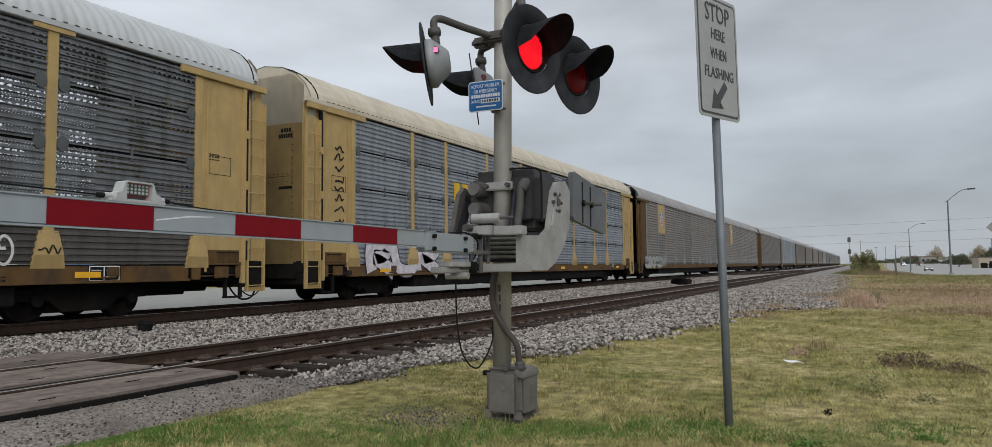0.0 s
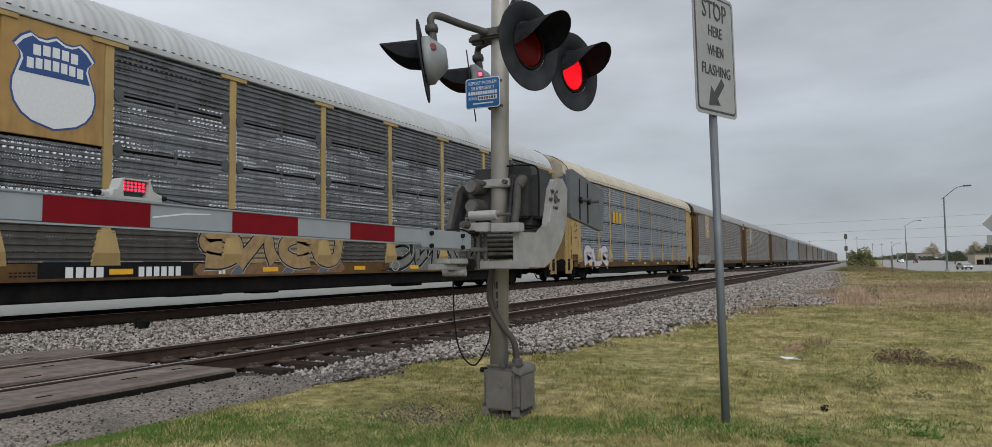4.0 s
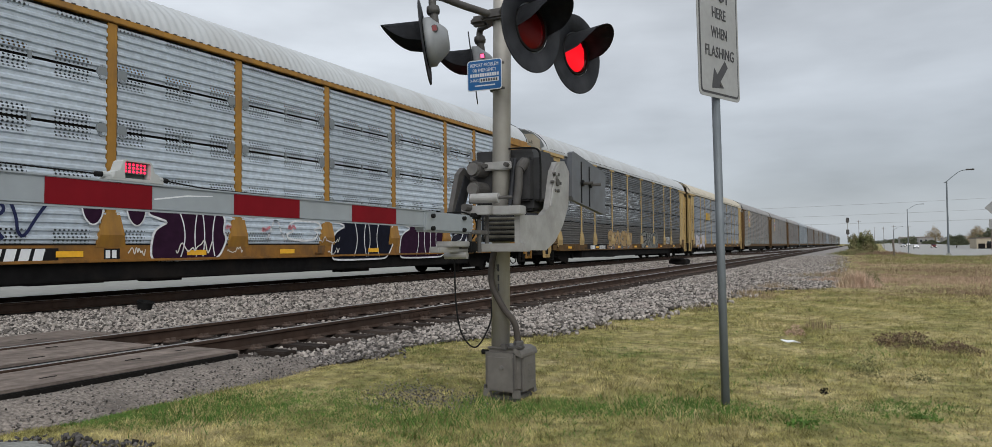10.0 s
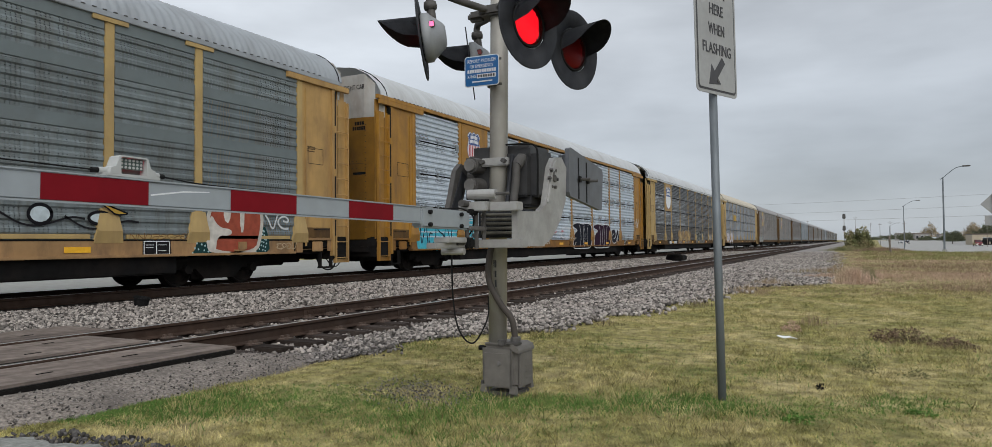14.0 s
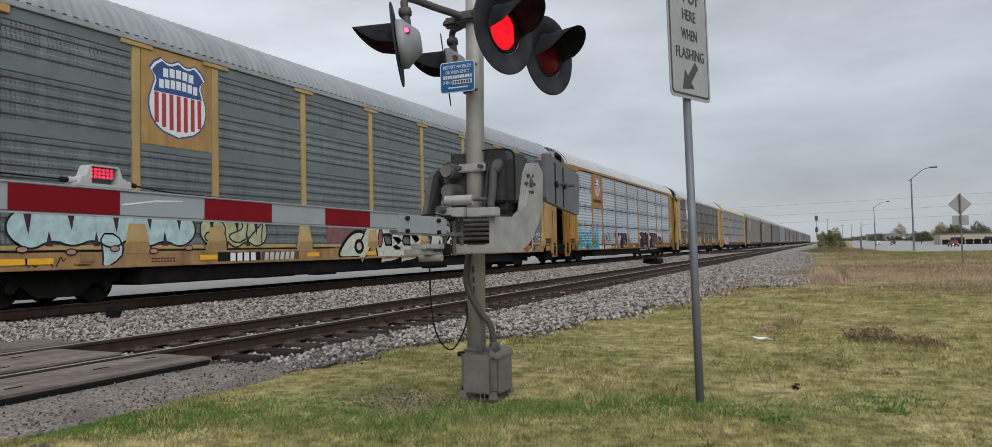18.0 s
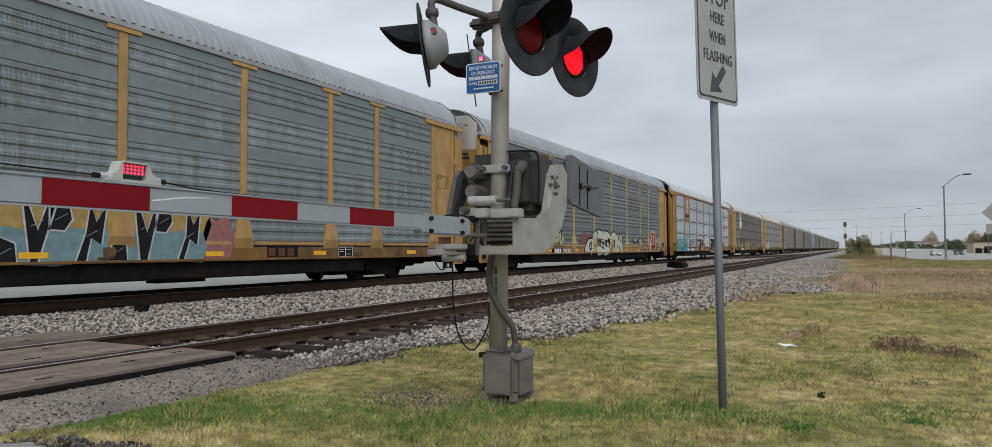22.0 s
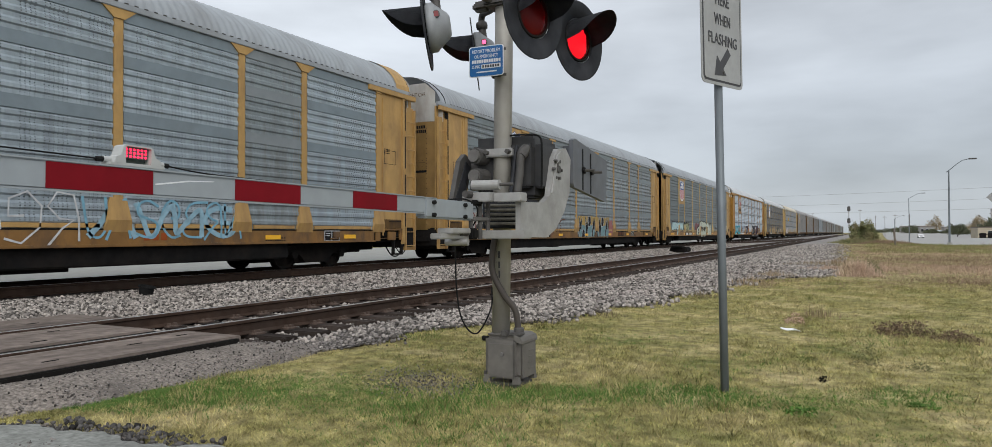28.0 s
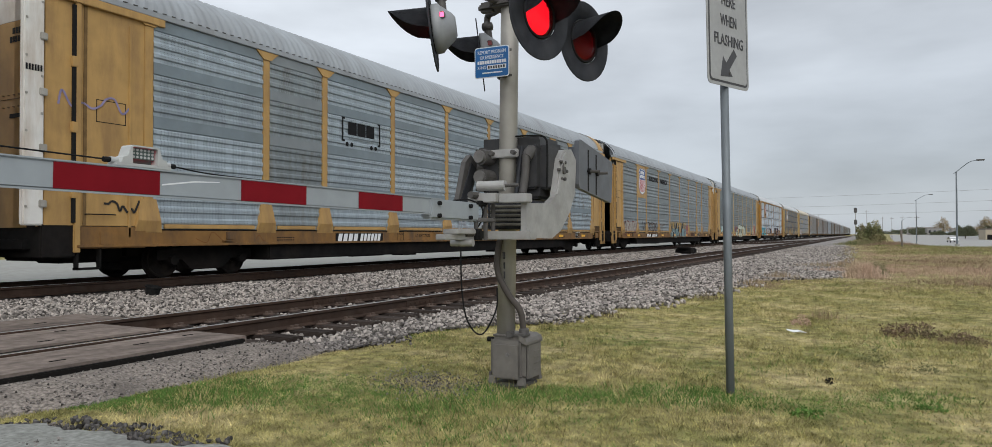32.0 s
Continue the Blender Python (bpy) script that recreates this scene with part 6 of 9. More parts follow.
def block_letter(car, y0, y1, z0, z1, fill, edge, strokes):
    """A broad sprayed block with a pale outline and curved upright strokes."""
    P = [Vector((u, v_)) for u, v_ in ((0.03, -0.01), (-0.02, 0.04), (-0.03, 0.20), (0.0, 0.50), (0.08, 0.62), (0.20, 0.70), (0.08, 0.76), (-0.06, 0.82), (-0.06, 0.92), (0.08, 0.98), (0.30, 1.0), (0.46, 0.94), (0.66, 1.0), (0.92, 0.97), (1.02, 0.80), (0.98, 0.56), (1.04, 0.40), (0.97, 0.16), (0.90, 0.02), (0.80, -0.01))]
    for _ in range(2):
        P = [q for a, b in zip(P, P[1:] + P[:1]) for q in (0.75 * a + 0.25 * b, 0.25 * a + 0.75 * b)]
    P = [Vector((y0 + (y1 - y0) * p.x, z0 + (z1 - z0) * p.y)) for p in P][::-1]
    x = HALF + 0.012
    g = part("graffiti_letter", plate([tuple(p) for p in P], 0, x, x + 0.001), paint(fill), car, "sprayed graffiti letter")

    def ribbon(run, half, closed=False):
        bm = bmesh.new()
        for a, b in zip(run, run[1:] + run[:1] if closed else run[1:]):
            d = Vector((-(b.y - a.y), b.x - a.x)).normalized() * half
            bm.faces.new([bm.verts.new((x + 0.005, *u)) for u in (a - d, b - d, b + d, a + d)])
        return bm

    part("outline", ribbon(P, 0.022, True), paint(edge), g)
    for u, bend in strokes:
        part("stroke", ribbon([Vector((y0 + (y1 - y0) * (u + bend * (k / 9 - 0.45) ** 2 * 4), z0 + (z1 - z0) * (0.05 + 0.88 * k / 9))) for k in range(10)], 0.014), paint(edge), g)


def scrawl(car, seed, y0, y1, z0, z1, color, n=9, thick=0.02, x=HALF + 0.013):
    """A thin sprayed scribble."""
    r = random.Random(seed)
    bm = bmesh.new()
    ctrl = [(0, y0 + (y1 - y0) * i / n + r.uniform(-0.3, 0.3) * (y1 - y0) / n, r.uniform(z0, z1) if i % 2 else (z0 + (z1 - z0) * r.random() ** 2)) for i in range(n + 1)]
    run = curve_points(ctrl, n * 8)
    for p, q in zip(run, run[1:]):
        d = Vector((0, -(q.z - p.z), q.y - p.y))
        if d.length < 1e-6:
            continue
        d = d.normalized() * thick
        vs = [bm.verts.new((x, u.y, u.z)) for u in (p - d, q - d, q + d, p + d)]
        bm.faces.new(vs)
    return part("graffiti_scrawl", bm, paint(color), car)


def placards(car, spots=(-2.9, -7.9, -10.8, -13.9, -16.6, -24.0), plate_y=-3.6):
    """Reflectors and small notices along the sill."""
    for y in spots:
        flat("reflector", [(-0.23, -0.05), (0.23, -0.05), (0.23, 0.05), (-0.23, 0.05)], M_REFL, car, on_side(y, SILL_LO + 0.13, HALF + 0.017), 0, 0.003)
    board = flat("test_plate", [(-0.30, -0.14), (0.30, -0.14), (0.30, 0.14), (-0.30, 0.14)], M_LETTER, car, on_side(plate_y, SILL_LO + 0.15, HALF + 0.012), 0, 0.003, "black notice plate with white lines")
    for a, b, c, d in ((-0.28, -0.265, -0.12, 0.12), (0.265, 0.28, -0.12, 0.12), (-0.28, 0.28, 0.115, 0.13), (-0.28, 0.28, -0.13, -0.115), (-0.02, 0.0, -0.12, 0.12), (-0.24, -0.06, 0.05, 0.06), (-0.24, -0.08, 0.0, 0.01), (0.03, 0.22, 0.05, 0.06), (0.03, 0.2, -0.06, -0.05)):
        flat("notice_line", [(a, c), (b, c), (b, d), (a, d)], M_WHITE, board, Matrix.Identity(4), 0.004, 0.005)
    for y, n, z in ((-1.25, 4, 3.15), (-5.5, 9, SILL_LO + 0.10), (-22.0, 8, SILL_LO + 0.12)):
        for q in range(3):
            bars("notice_wording", car, y, z - 0.055 * q, n, 0.07, 0.022, M_LETTER, HALF + (0.0 if y < -2 else -0.012), fine=True)


autorack(0, "cream-roofed yellow autorack car with blue-grey perforated sides", M_PBLUE, M_YELPALE, M_YELPALE, M_CREAM, False, "plain", M_CREAM, M_YELDARK, far_pan=M_BAND)
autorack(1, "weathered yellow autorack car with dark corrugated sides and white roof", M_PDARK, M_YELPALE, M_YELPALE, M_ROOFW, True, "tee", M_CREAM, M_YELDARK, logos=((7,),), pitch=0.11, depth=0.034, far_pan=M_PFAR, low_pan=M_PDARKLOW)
autorack(2, "yellow autorack car with bright silver pierced side panels", M_PHOLE, M_YELDEEP, M_YELDEEP, M_ROOFW, True, "plain", M_ENDW, M_SILLDEEP, logos=((7,),), pitch=0.15, depth=0.035, chord=M_YELDEEP, far_pan=M_BAND)
autorack(3, "yellow autorack car with dark grey banded side panels and graffiti", M_PGREY, M_YELPALE, M_YEL, M_ROOFG, True, "tee", M_ENDW, M_SILLPEACH, band=M_BANDDARK, logos=((7,),), pitch=0.20, depth=0.024, far_pan=M_BAND)
autorack(4, "yellow autorack car with grey banded sides and black lettering", M_PBAND, M_YEL, M_YEL, M_ROOFG, True, "tee", M_ENDW, M_SILL, band=M_BAND, logos=((7,),), pitch=0.20, depth=0.024, far_pan=M_BAND)
autorack(5, "yellow autorack car with light grey sides and flared posts", M_PLIGHT, M_YEL, M_YEL, M_ROOFG, True, "flare", M_ENDW, M_SILL, band=M_BANDL, pitch=0.20, depth=0.026, plain_rear=True, odd_bays=(1, 7), far_pan=M_BAND)
autorack(6, "yellow autorack car with light grey sides following behind", M_PLIGHT, M_YEL, M_YEL, M_ROOFG, True, "flare", M_YEL, M_YEL, full=False)
autorack(7, "yellow autorack car with grey sides at the rear", M_PBAND, M_YEL, M_YEL, M_ROOFG, True, "tee", M_ENDW, M_YEL, full=False)
FAR = [(M_PBROWN, M_YELDARK, M_ROOFFAR), (M_PBROWN, M_YELDARK, M_ROOFFAR), (M_PRUST, M_YELDARK, M_ROOFFAR), (M_PBLUE, M_BAND, M_ROOFG), (M_PRUST, M_YELDARK, M_ROOFFAR)]
for k in range(-1, -6, -1):
    pan, yl, rf = FAR[-k - 1]
    autorack(k, ("silver-sided autorack car with yellow ends", "brownish autorack car with yellow ends", "dark weathered autorack car", "light silver autorack car", "brown-grey weathered autorack car")[-k - 1],
             pan, M_BAND, yl, rf, True, "plain", M_ENDW if k > -3 else yl, M_YELDARK, full=False)
for k in range(-6, -17, -1):
    src = CARS[-1 - ((-k - 1) % 5)]
    CARS[k] = copy_thing(src, pose(MAIN_X, TRAIN_Y - STEP * k, CAR_Z))

# emblems, lettering and graffiti on each car
c = CARS[0]
placards(c)
graffiti(c, 1, -24.8, -21.2, 0.62, 1.55, (0.55, 0.52, 0.56), (0.03, 0.03, 0.04), 3, fat=0.9)
for q in range(8):
    scrawl(c, 200 + q, -26.1, -25.75, 1.95 + 0.26 * q, 2.15 + 0.26 * q, (0.02, 0.02, 0.02), 5, 0.022, HALF + 0.002)
bars("gold_wording", c, -19.4, 2.95, 3, 0.55, 0.62, paint((0.62, 0.38, 0.04)), HALF + 0.01)
bars("car_number", c, -25.7, 0.6, 6, 0.1, 0.13, M_LETTER)
c = CARS[1]
placards(c, (-3.9, -7.48, -11.0, -13.58, -16.78, -20.4, -24.2))
logo_panel(c, 7, M_YEL, 2.93, EAVE - 0.03, 1.57, stripes=False)
flat("number_ground", [(-1.5, 0), (1.5, 0), (1.5, 0.31), (-1.5, 0.31)], M_LETTER, c, on_side(-20.35, SILL_LO - 0.03, HALF + 0.001), 0, 0.002, "black ground of the car number")
car_number(c, -21.9, -18.9, ((-21.4, -20.68, 4), (-20.05, -19.1, 6)), h=0.18)
car_number(c, -18.26, -17.96, ((-18.22, -18.02, 2),), ground=M_LETTER, h=0.15)
# dull grey piece across the panels and the sill
sprayed_field(c, 3, -12.2, -8.4, 0.62, 1.56, (0.165, 0.165, 0.150), HALF + 0.0045)
graffiti(c, 33, -12.3, -8.4, 0.72, 1.56, (0.185, 0.19, 0.175), (0.018, 0.02, 0.022), 3, fat=0.62, rim=0.075, halo=(0.40, 0.42, 0.40))
for cy in (-11.2, -10.3, -9.1):
    blot(c, ((cy - 0.10, 1.58), (cy + 0.12, 1.58), (cy + 0.16, 1.2), (cy + 0.04, 0.98), (cy - 0.04, 1.2)), (0.018, 0.02, 0.022), (0.40, 0.42, 0.40), 0.010, HALF + 0.016, 1, "dark sprayed gap with a pale line")
blot(c, ring(-11.95, 0.78, 0.19, 0.15), (0.05, 0.05, 0.05), (0.42, 0.43, 0.42), 0.014)
# tan piece with dark gaps and grey tails on the sill
sprayed_field(c, 4, -18.2, -14.4, 0.90, 1.56, (0.33, 0.235, 0.125), HALF + 0.0045)
graffiti(c, 34, -18.7, -14.3, 0.84, 1.54, (0.34, 0.235, 0.12), (0.02, 0.024, 0.034), 4, fat=1.0, rim=0.030, halo=(0.38, 0.38, 0.35))
sprayed_field(c, 50, -18.7, -14.3, 0.61, 0.86, (0.21, 0.125, 0.07), HALF + 0.004, rag=0.05)
for q, cy in enumerate((-17.7, -16.2, -15.0)):
    blot(c, ((cy - 0.28, 0.61), (cy + 0.20, 0.61), (cy + 0.12, 0.98), (cy + 0.03, 0.86)), (0.12, 0.14, 0.17), (0.33, 0.32, 0.29), 0.010, HALF + 0.006, 1, "grey sprayed tail of a letter")
graffiti(c, 40, -6.3, -5.1, 0.85, 1.4, None, (0.6, 0.6, 0.58), 5)
scrawl(c, 42, -6.75, -6.45, 1.0, 1.3, (0.02, 0.02, 0.02), 9, 0.012, HALF + 0.056)
scrawl(c, 43, -4.75, -4.4, 1.05, 1.25, (0.02, 0.02, 0.02), 8, 0.012, HALF + 0.056)
scrawl(c, 5, -25.0, -23.8, 2.4, 3.6, (0.02, 0.02, 0.02), 8, 0.02, HALF + 0.0)
bars("maker_mark", c, -8.2, SILL_LO + 0.06, 3, 0.32, 0.20, paint((0.12, 0.032, 0.014)))
flat("wording_ground", [(-0.52, 0), (0.52, 0), (0.52, 0.26), (-0.52, 0.26)], paint((0.34, 0.15, 0.03)), c, on_side(-8.2, SILL_LO + 0.03, HALF + 0.0015), 0, 0.002, "orange ground of faded wording")
c = CARS[2]
placards(c, (-2.9, -7.0, -10.3, -13.56, -16.07, -18.62, -24.4))
logo_panel(c, 7, M_YELDEEP, 2.92, EAVE - 0.03, 1.04, True, -0.0, 0.25)
lettering("slogan", "BUILDING AMERICA", 0.17, M_LETTER, on_side(-(POSTS[7] + POSTS[8]) / 2, 3.24, HALF + 0.013), c, 1.55, bold=0.06)
block_letter(c, -11.95, -9.45, 0.50, 1.72, (0.007, 0.008, 0.016), (0.65, 0.66, 0.68), ((0.38, -0.07), (0.50, 0.05), (0.60, -0.05), (0.72, 0.06)))
block_letter(c, -9.0, -6.45, 0.50, 1.72, (0.024, 0.007, 0.022), (0.65, 0.66, 0.68), ((0.36, -0.07), (0.48, 0.05), (0.62, -0.05), (0.74, 0.05)))
scrawl(c, 72, -12.5, -11.75, 0.92, 1.08, (0.62, 0.60, 0.56), 15, 0.010, HALF + 0.054)
scrawl(c, 73, -12.2, -11.75, 0.64, 0.82, (0.62, 0.60, 0.56), 11, 0.010, HALF + 0.054)
scrawl(c, 74, -16.6, -15.75, 0.70, 0.98, (0.62, 0.60, 0.56), 11, 0.013, HALF + 0.054)
for k, (y, z) in enumerate(((-15.2, 1.25), (-14.6, 1.55), (-14.2, 1.22), (-13.4, 1.3))):
    scrawl(c, 75 + k, y - 0.12, y + 0.12, z - 0.06, z + 0.06, (0.62, 0.25, 0.28), 7, 0.03)
graffiti(c, 70, -6.1, -4.9, 0.8, 1.4, (0.02, 0.02, 0.03), (0.65, 0.66, 0.68), 2)
graffiti(c, 71, -14.2, -12.4, 0.95, 1.5, None, (0.65, 0.66, 0.68), 3)
sprayed_field(c, 8, -25.2, -21.6, 0.60, 1.62, (0.065, 0.37, 0.47))
graffiti(c, 88, -25.1, -21.7, 0.66, 1.6, None, (0.015, 0.02, 0.035), 7, x=HALF + 0.012)
graffiti(c, 9, -20.6, -19.1, 0.98, 1.6, None, (0.02, 0.025, 0.07), 3, x=HALF + 0.03, thin=0.026)
block_letter(c, -17.05, -15.38, 0.60, 1.62, (0.024, 0.007, 0.022), (0.65, 0.66, 0.68), ((0.42, -0.07), (0.56, 0.03), (0.70, -0.03), (0.82, 0.04)))
for cy in (-18.25, -17.42):
    blot(c, ((cy - 0.20, 1.62), (cy + 0.22, 1.62), (cy + 0.18, 1.34), (cy + 0.02, 1.20), (cy - 0.14, 1.34)), (0.024, 0.007, 0.022), (0.65, 0.66, 0.68), 0.014, HALF + 0.030, 2, "dark sprayed drop with a pale outline")
scrawl(c, 92, -17.55, -17.2, 0.68, 0.84, (0.62, 0.60, 0.56), 11, 0.010, HALF + 0.004)
scrawl(c, 93, -15.3, -14.88, 0.72, 0.88, (0.62, 0.60, 0.56), 11, 0.010, HALF + 0.004)
flat("letter_plate", [(-0.15, 0), (0.15, 0), (0.15, 0.20), (-0.15, 0.20)], M_LETTER, c, on_side(-17.86, 0.62, HALF + 0.002), 0, 0.002, "small black plate with white bars")
bars("plate_mark", c, -17.86, 0.65, 2, 0.12, 0.14, M_WHITE, HALF + 0.003)
scrawl(c, 10, -1.6, -0.75, 1.6, 2.2, (0.7, 0.7, 0.7), 12, 0.018, HALF + 0.0)
car_number(c, -21.85, -18.8, ((-21.7, -20.62, 4), (-20.3, -19.0, 6)), ground=M_LETTER, h=0.19, slant=0.25)
c = CARS[3]
placards(c, (-24.85, -24.42, -20.9, -17.58, -15.1, -12.0, -9.6, -7.06), -5.53)
logo_panel(c, 7, M_YEL, 2.93, EAVE - 0.03, 1.57, True, 0, 0.05)
# red letters with a pale border, on dark teal with dots
for cy, w, h in ((-4.45, 0.30, 1.0), (-2.86, 0.22, 0.85)):
    t_ = blot(c, ((cy - w, 0.61), (cy + w, 0.61), (cy + 0.9 * w, 0.7 + 0.3 * h), (cy + 0.2 * w, 0.62 + 0.75 * h), (cy - 0.5 * w, 0.6 + 0.5 * h), (cy - 0.6 * w, 0.75)), (0.012, 0.045, 0.045), None, x=HALF + 0.0055, rounds=1)
    for q in range(26):
        v_ = (q * 7 % 26) / 26
        dot = flat("dot", [(0.022 * math.cos(a * 1.0472), 0.022 * math.sin(a * 1.0472)) for a in range(6)], paint((0.36, 0.50, 0.52)), t_, on_side(cy + w * (1 - 0.8 * v_) * (2 * ((q * 0.381) % 1) - 1) * 0.9, 0.64 + v_ * 0.62 * h, HALF + 0.007), 0, 0.001)
blot(c, ((-4.2, 0.61), (-3.05, 0.61), (-2.92, 1.0), (-2.86, 1.4), (-3.0, 1.85), (-4.1, 1.9), (-4.36, 1.4), (-4.40, 0.95)), (0.30, 0.070, 0.042), (0.48, 0.455, 0.41), 0.045, HALF + 0.009, 2, "red sprayed letters with a pale border")
blot(c, ((-4.42, 0.70), (-4.15, 0.61), (-4.12, 1.0), (-3.75, 0.98), (-3.72, 1.12), (-4.10, 1.16), (-4.3, 1.5)), (0.55, 0.52, 0.47), None, x=HALF + 0.0135, rounds=2)
blot(c, ((-3.50, 1.06), (-3.40, 1.06), (-3.38, 1.7), (-3.52, 1.7)), (0.55, 0.52, 0.47), None, x=HALF + 0.0135, rounds=1)
blot(c, ((-3.95, 1.32), (-3.80, 1.22), (-3.72, 1.7), (-3.95, 1.7)), (0.55, 0.52, 0.47), None, x=HALF + 0.0135, rounds=1)
# a pair of sprayed eyes with long lids
for cy, cz, ry, rz in ((-7.68, 1.32, 0.19, 0.16), (-6.66, 1.28, 0.21, 0.11)):
    blot(c, ring(cy, cz, ry, rz), (0.47, 0.54, 0.57), (0.008, 0.008, 0.010), 0.028, HALF + 0.012, 1, "pale sprayed eye with a black rim")
    part("graffiti_stroke", stroke_band(bmesh.new(), rounded_run(((cy - 0.62, cz + 0.02), (cy - 0.25, cz - 0.20), (cy + 0.1, cz - 0.17), (cy + 0.5, cz - 0.02), (cy + 0.75, cz - 0.06))), 0.016, HALF + 0.011), paint((0.014, 0.014, 0.016)), c, "thin sprayed graffiti stroke")
blot(c, ((-6.75, 1.58), (-6.30, 1.42), (-6.12, 1.36), (-6.4, 1.34), (-6.5, 1.42)), (0.42, 0.27, 0.05), (0.008, 0.008, 0.010), 0.014, HALF + 0.056, 1)
graffiti(c, 112, -6.1, -4.85, 0.90, 1.02, None, (0.15, 0.08, 0.035), 8, x=HALF + 0.0135, thin=0.006)
graffiti(c, 115, -2.75, -2.05, 1.12, 1.48, None, (0.55, 0.57, 0.57), 2, thin=0.020)
graffiti(c, 116, -2.45, -1.8, 0.68, 0.84, None, (0.42, 0.33, 0.22), 4, x=HALF + 0.012, thin=0.011)
# large pale letters in heavy black outlines
sprayed_field(c, 113, -16.95, -15.0, 0.90, 1.55, (0.20, 0.10, 0.105), HALF + 0.004)
sprayed_field(c, 117, -14.8, -10.4, 0.62, 0.95, (0.44, 0.40, 0.27), HALF + 0.004)
blot(c, ((-16.65, 0.62), (-16.0, 0.61), (-15.55, 0.62), (-15.2, 0.92), (-15.3, 1.3), (-15.8, 1.36), (-16.25, 1.12)), (0.50, 0.53, 0.45), (0.008, 0.008, 0.010), 0.045, HALF + 0.010, 2)
blot(c, ring(-15.65, 0.92, 0.17, 0.16), (0.46, 0.45, 0.38), (0.008, 0.008, 0.010), 0.05, HALF + 0.0145, 1)
graffiti(c, 13, -15.5, -10.4, 0.62, 1.58, (0.50, 0.53, 0.45), (0.008, 0.008, 0.010), 5, fat=1.15, rim=0.058, x=HALF + 0.012)
blot(c, ((-14.75, 0.9), (-14.55, 0.9), (-14.5, 1.4), (-14.7, 1.4)), (0.30, 0.10, 0.11), (0.008, 0.008, 0.010), 0.02, HALF + 0.021, 1)
# pale blue and greenish swollen letters
lobes(c, 14, -24.95, -21.25, 0.96, 1.62, 5, (0.40, 0.54, 0.55), (0.02, 0.022, 0.03), (0.06, 0.03, 0.045))
blot(c, ((-23.35, 1.2), (-23.0, 1.2), (-22.85, 0.86), (-23.1, 0.64), (-23.3, 0.60), (-23.28, 0.8)), (0.40, 0.54, 0.55), (0.02, 0.022, 0.03), 0.016, HALF + 0.010, 1)
for q in range(5):
    blot(c, ring(-24.7 + 0.82 * q, 0.93 - 0.05 * (q % 2), 0.10, 0.055, 8), (0.42, 0.25, 0.20), (0.02, 0.02, 0.02), 0.010, HALF + 0.017, 1)
scrawl(c, 118, -24.6, -23.95, 0.63, 0.80, (0.02, 0.02, 0.02), 11, 0.010, HALF + 0.004)
lobes(c, 15, -21.12, -19.2, 0.94, 1.60, 3, (0.40, 0.42, 0.26), (0.03, 0.03, 0.03), (0.035, 0.035, 0.03))
graffiti(c, 120, -21.0, -19.3, 0.98, 1.58, None, (0.03, 0.03, 0.03), 3, x=HALF + 0.0185, thin=0.017)
scrawl(c, 119, -26.3, -25.8, 1.0, 1.55, (0.02, 0.02, 0.02), 6, 0.016, HALF + 0.0)
car_number(c, -20.65, -19.4, ((-20.3, -19.5, 4),), ground=M_LETTER, h=0.18)
car_number(c, -19.36, -18.1, ((-19.28, -18.24, 6),), ink=paint((0.5, 0.5, 0.46)), ground=paint((0.10, 0.07, 0.045)), h=0.18, slant=0.15)
c = CARS[4]
placards(c, (-2.9, -6.9, -10.1, -13.69, -17.0, -22.4, -24.4), -5.92)
logo_panel(c, 7, M_YEL, 2.93, EAVE - 0.03, 1.57, True, 0, 0.06)
lettering("slogan", "BUILDING", 0.27, M_LETTER, on_side(-19.1, 4.06, HALF + 0.004), c, 2.0, bold=0.06)
lettering("slogan", "AMERICA", 0.27, M_LETTER, on_side(-16.65, 4.06, HALF + 0.004), c, 1.85, bold=0.06)
sprayed_field(c, 16, -14.8, -10.3, 1.02, 1.62, (0.36, 0.25, 0.09))
sprayed_field(c, 116, -14.8, -10.4, 0.58, 1.16, (0.16, 0.26, 0.28), HALF + 0.0095)
wedges(c, 216, -14.9, -10.5, 0.60, 1.6, (0.014, 0.014, 0.016), (0.42, 0.44, 0.46), 9)
sprayed_field(c, 316, -10.3, -9.7, 0.62, 1.45, (0.30, 0.13, 0.13))
sprayed_field(c, 18, -24.9, -22.9, 0.95, 1.55, (0.33, 0.31, 0.28), rag=0.12)
graffiti(c, 17, -25.2, -22.7, 0.66, 1.6, None, (0.15, 0.05, 0.05), 5, x=HALF + 0.012, thin=0.026)
graffiti(c, 317, -21.6, -18.4, 0.95, 1.55, None, (0.03, 0.03, 0.035), 6)
graffiti(c, 18, -20.3, -16.5, 0.62, 1.5, None, (0.16, 0.09, 0.07), 5)
car_number(c, -20.75, -18.15, ((-20.65, -19.75, 4), (-19.5, -18.3, 6)), ground=M_LETTER, h=0.17, slant=0.2)
bars("maker_mark", c, -8.15, SILL_LO + 0.07, 3, 0.3, 0.18, paint((0.12, 0.05, 0.03)), backing=M_LETTER)
c = CARS[5]
placards(c, (-2.9, -5.6))
mark = flat("emblem_bar", [(-0.55, -0.12), (-0.21, -0.12), (-0.21, 0.21), (-0.55, 0.21)], M_LETTER, c, on_side(-19.27, 3.48, HALF + 0.0), 0.004, 0.006, "black bracketed emblem")
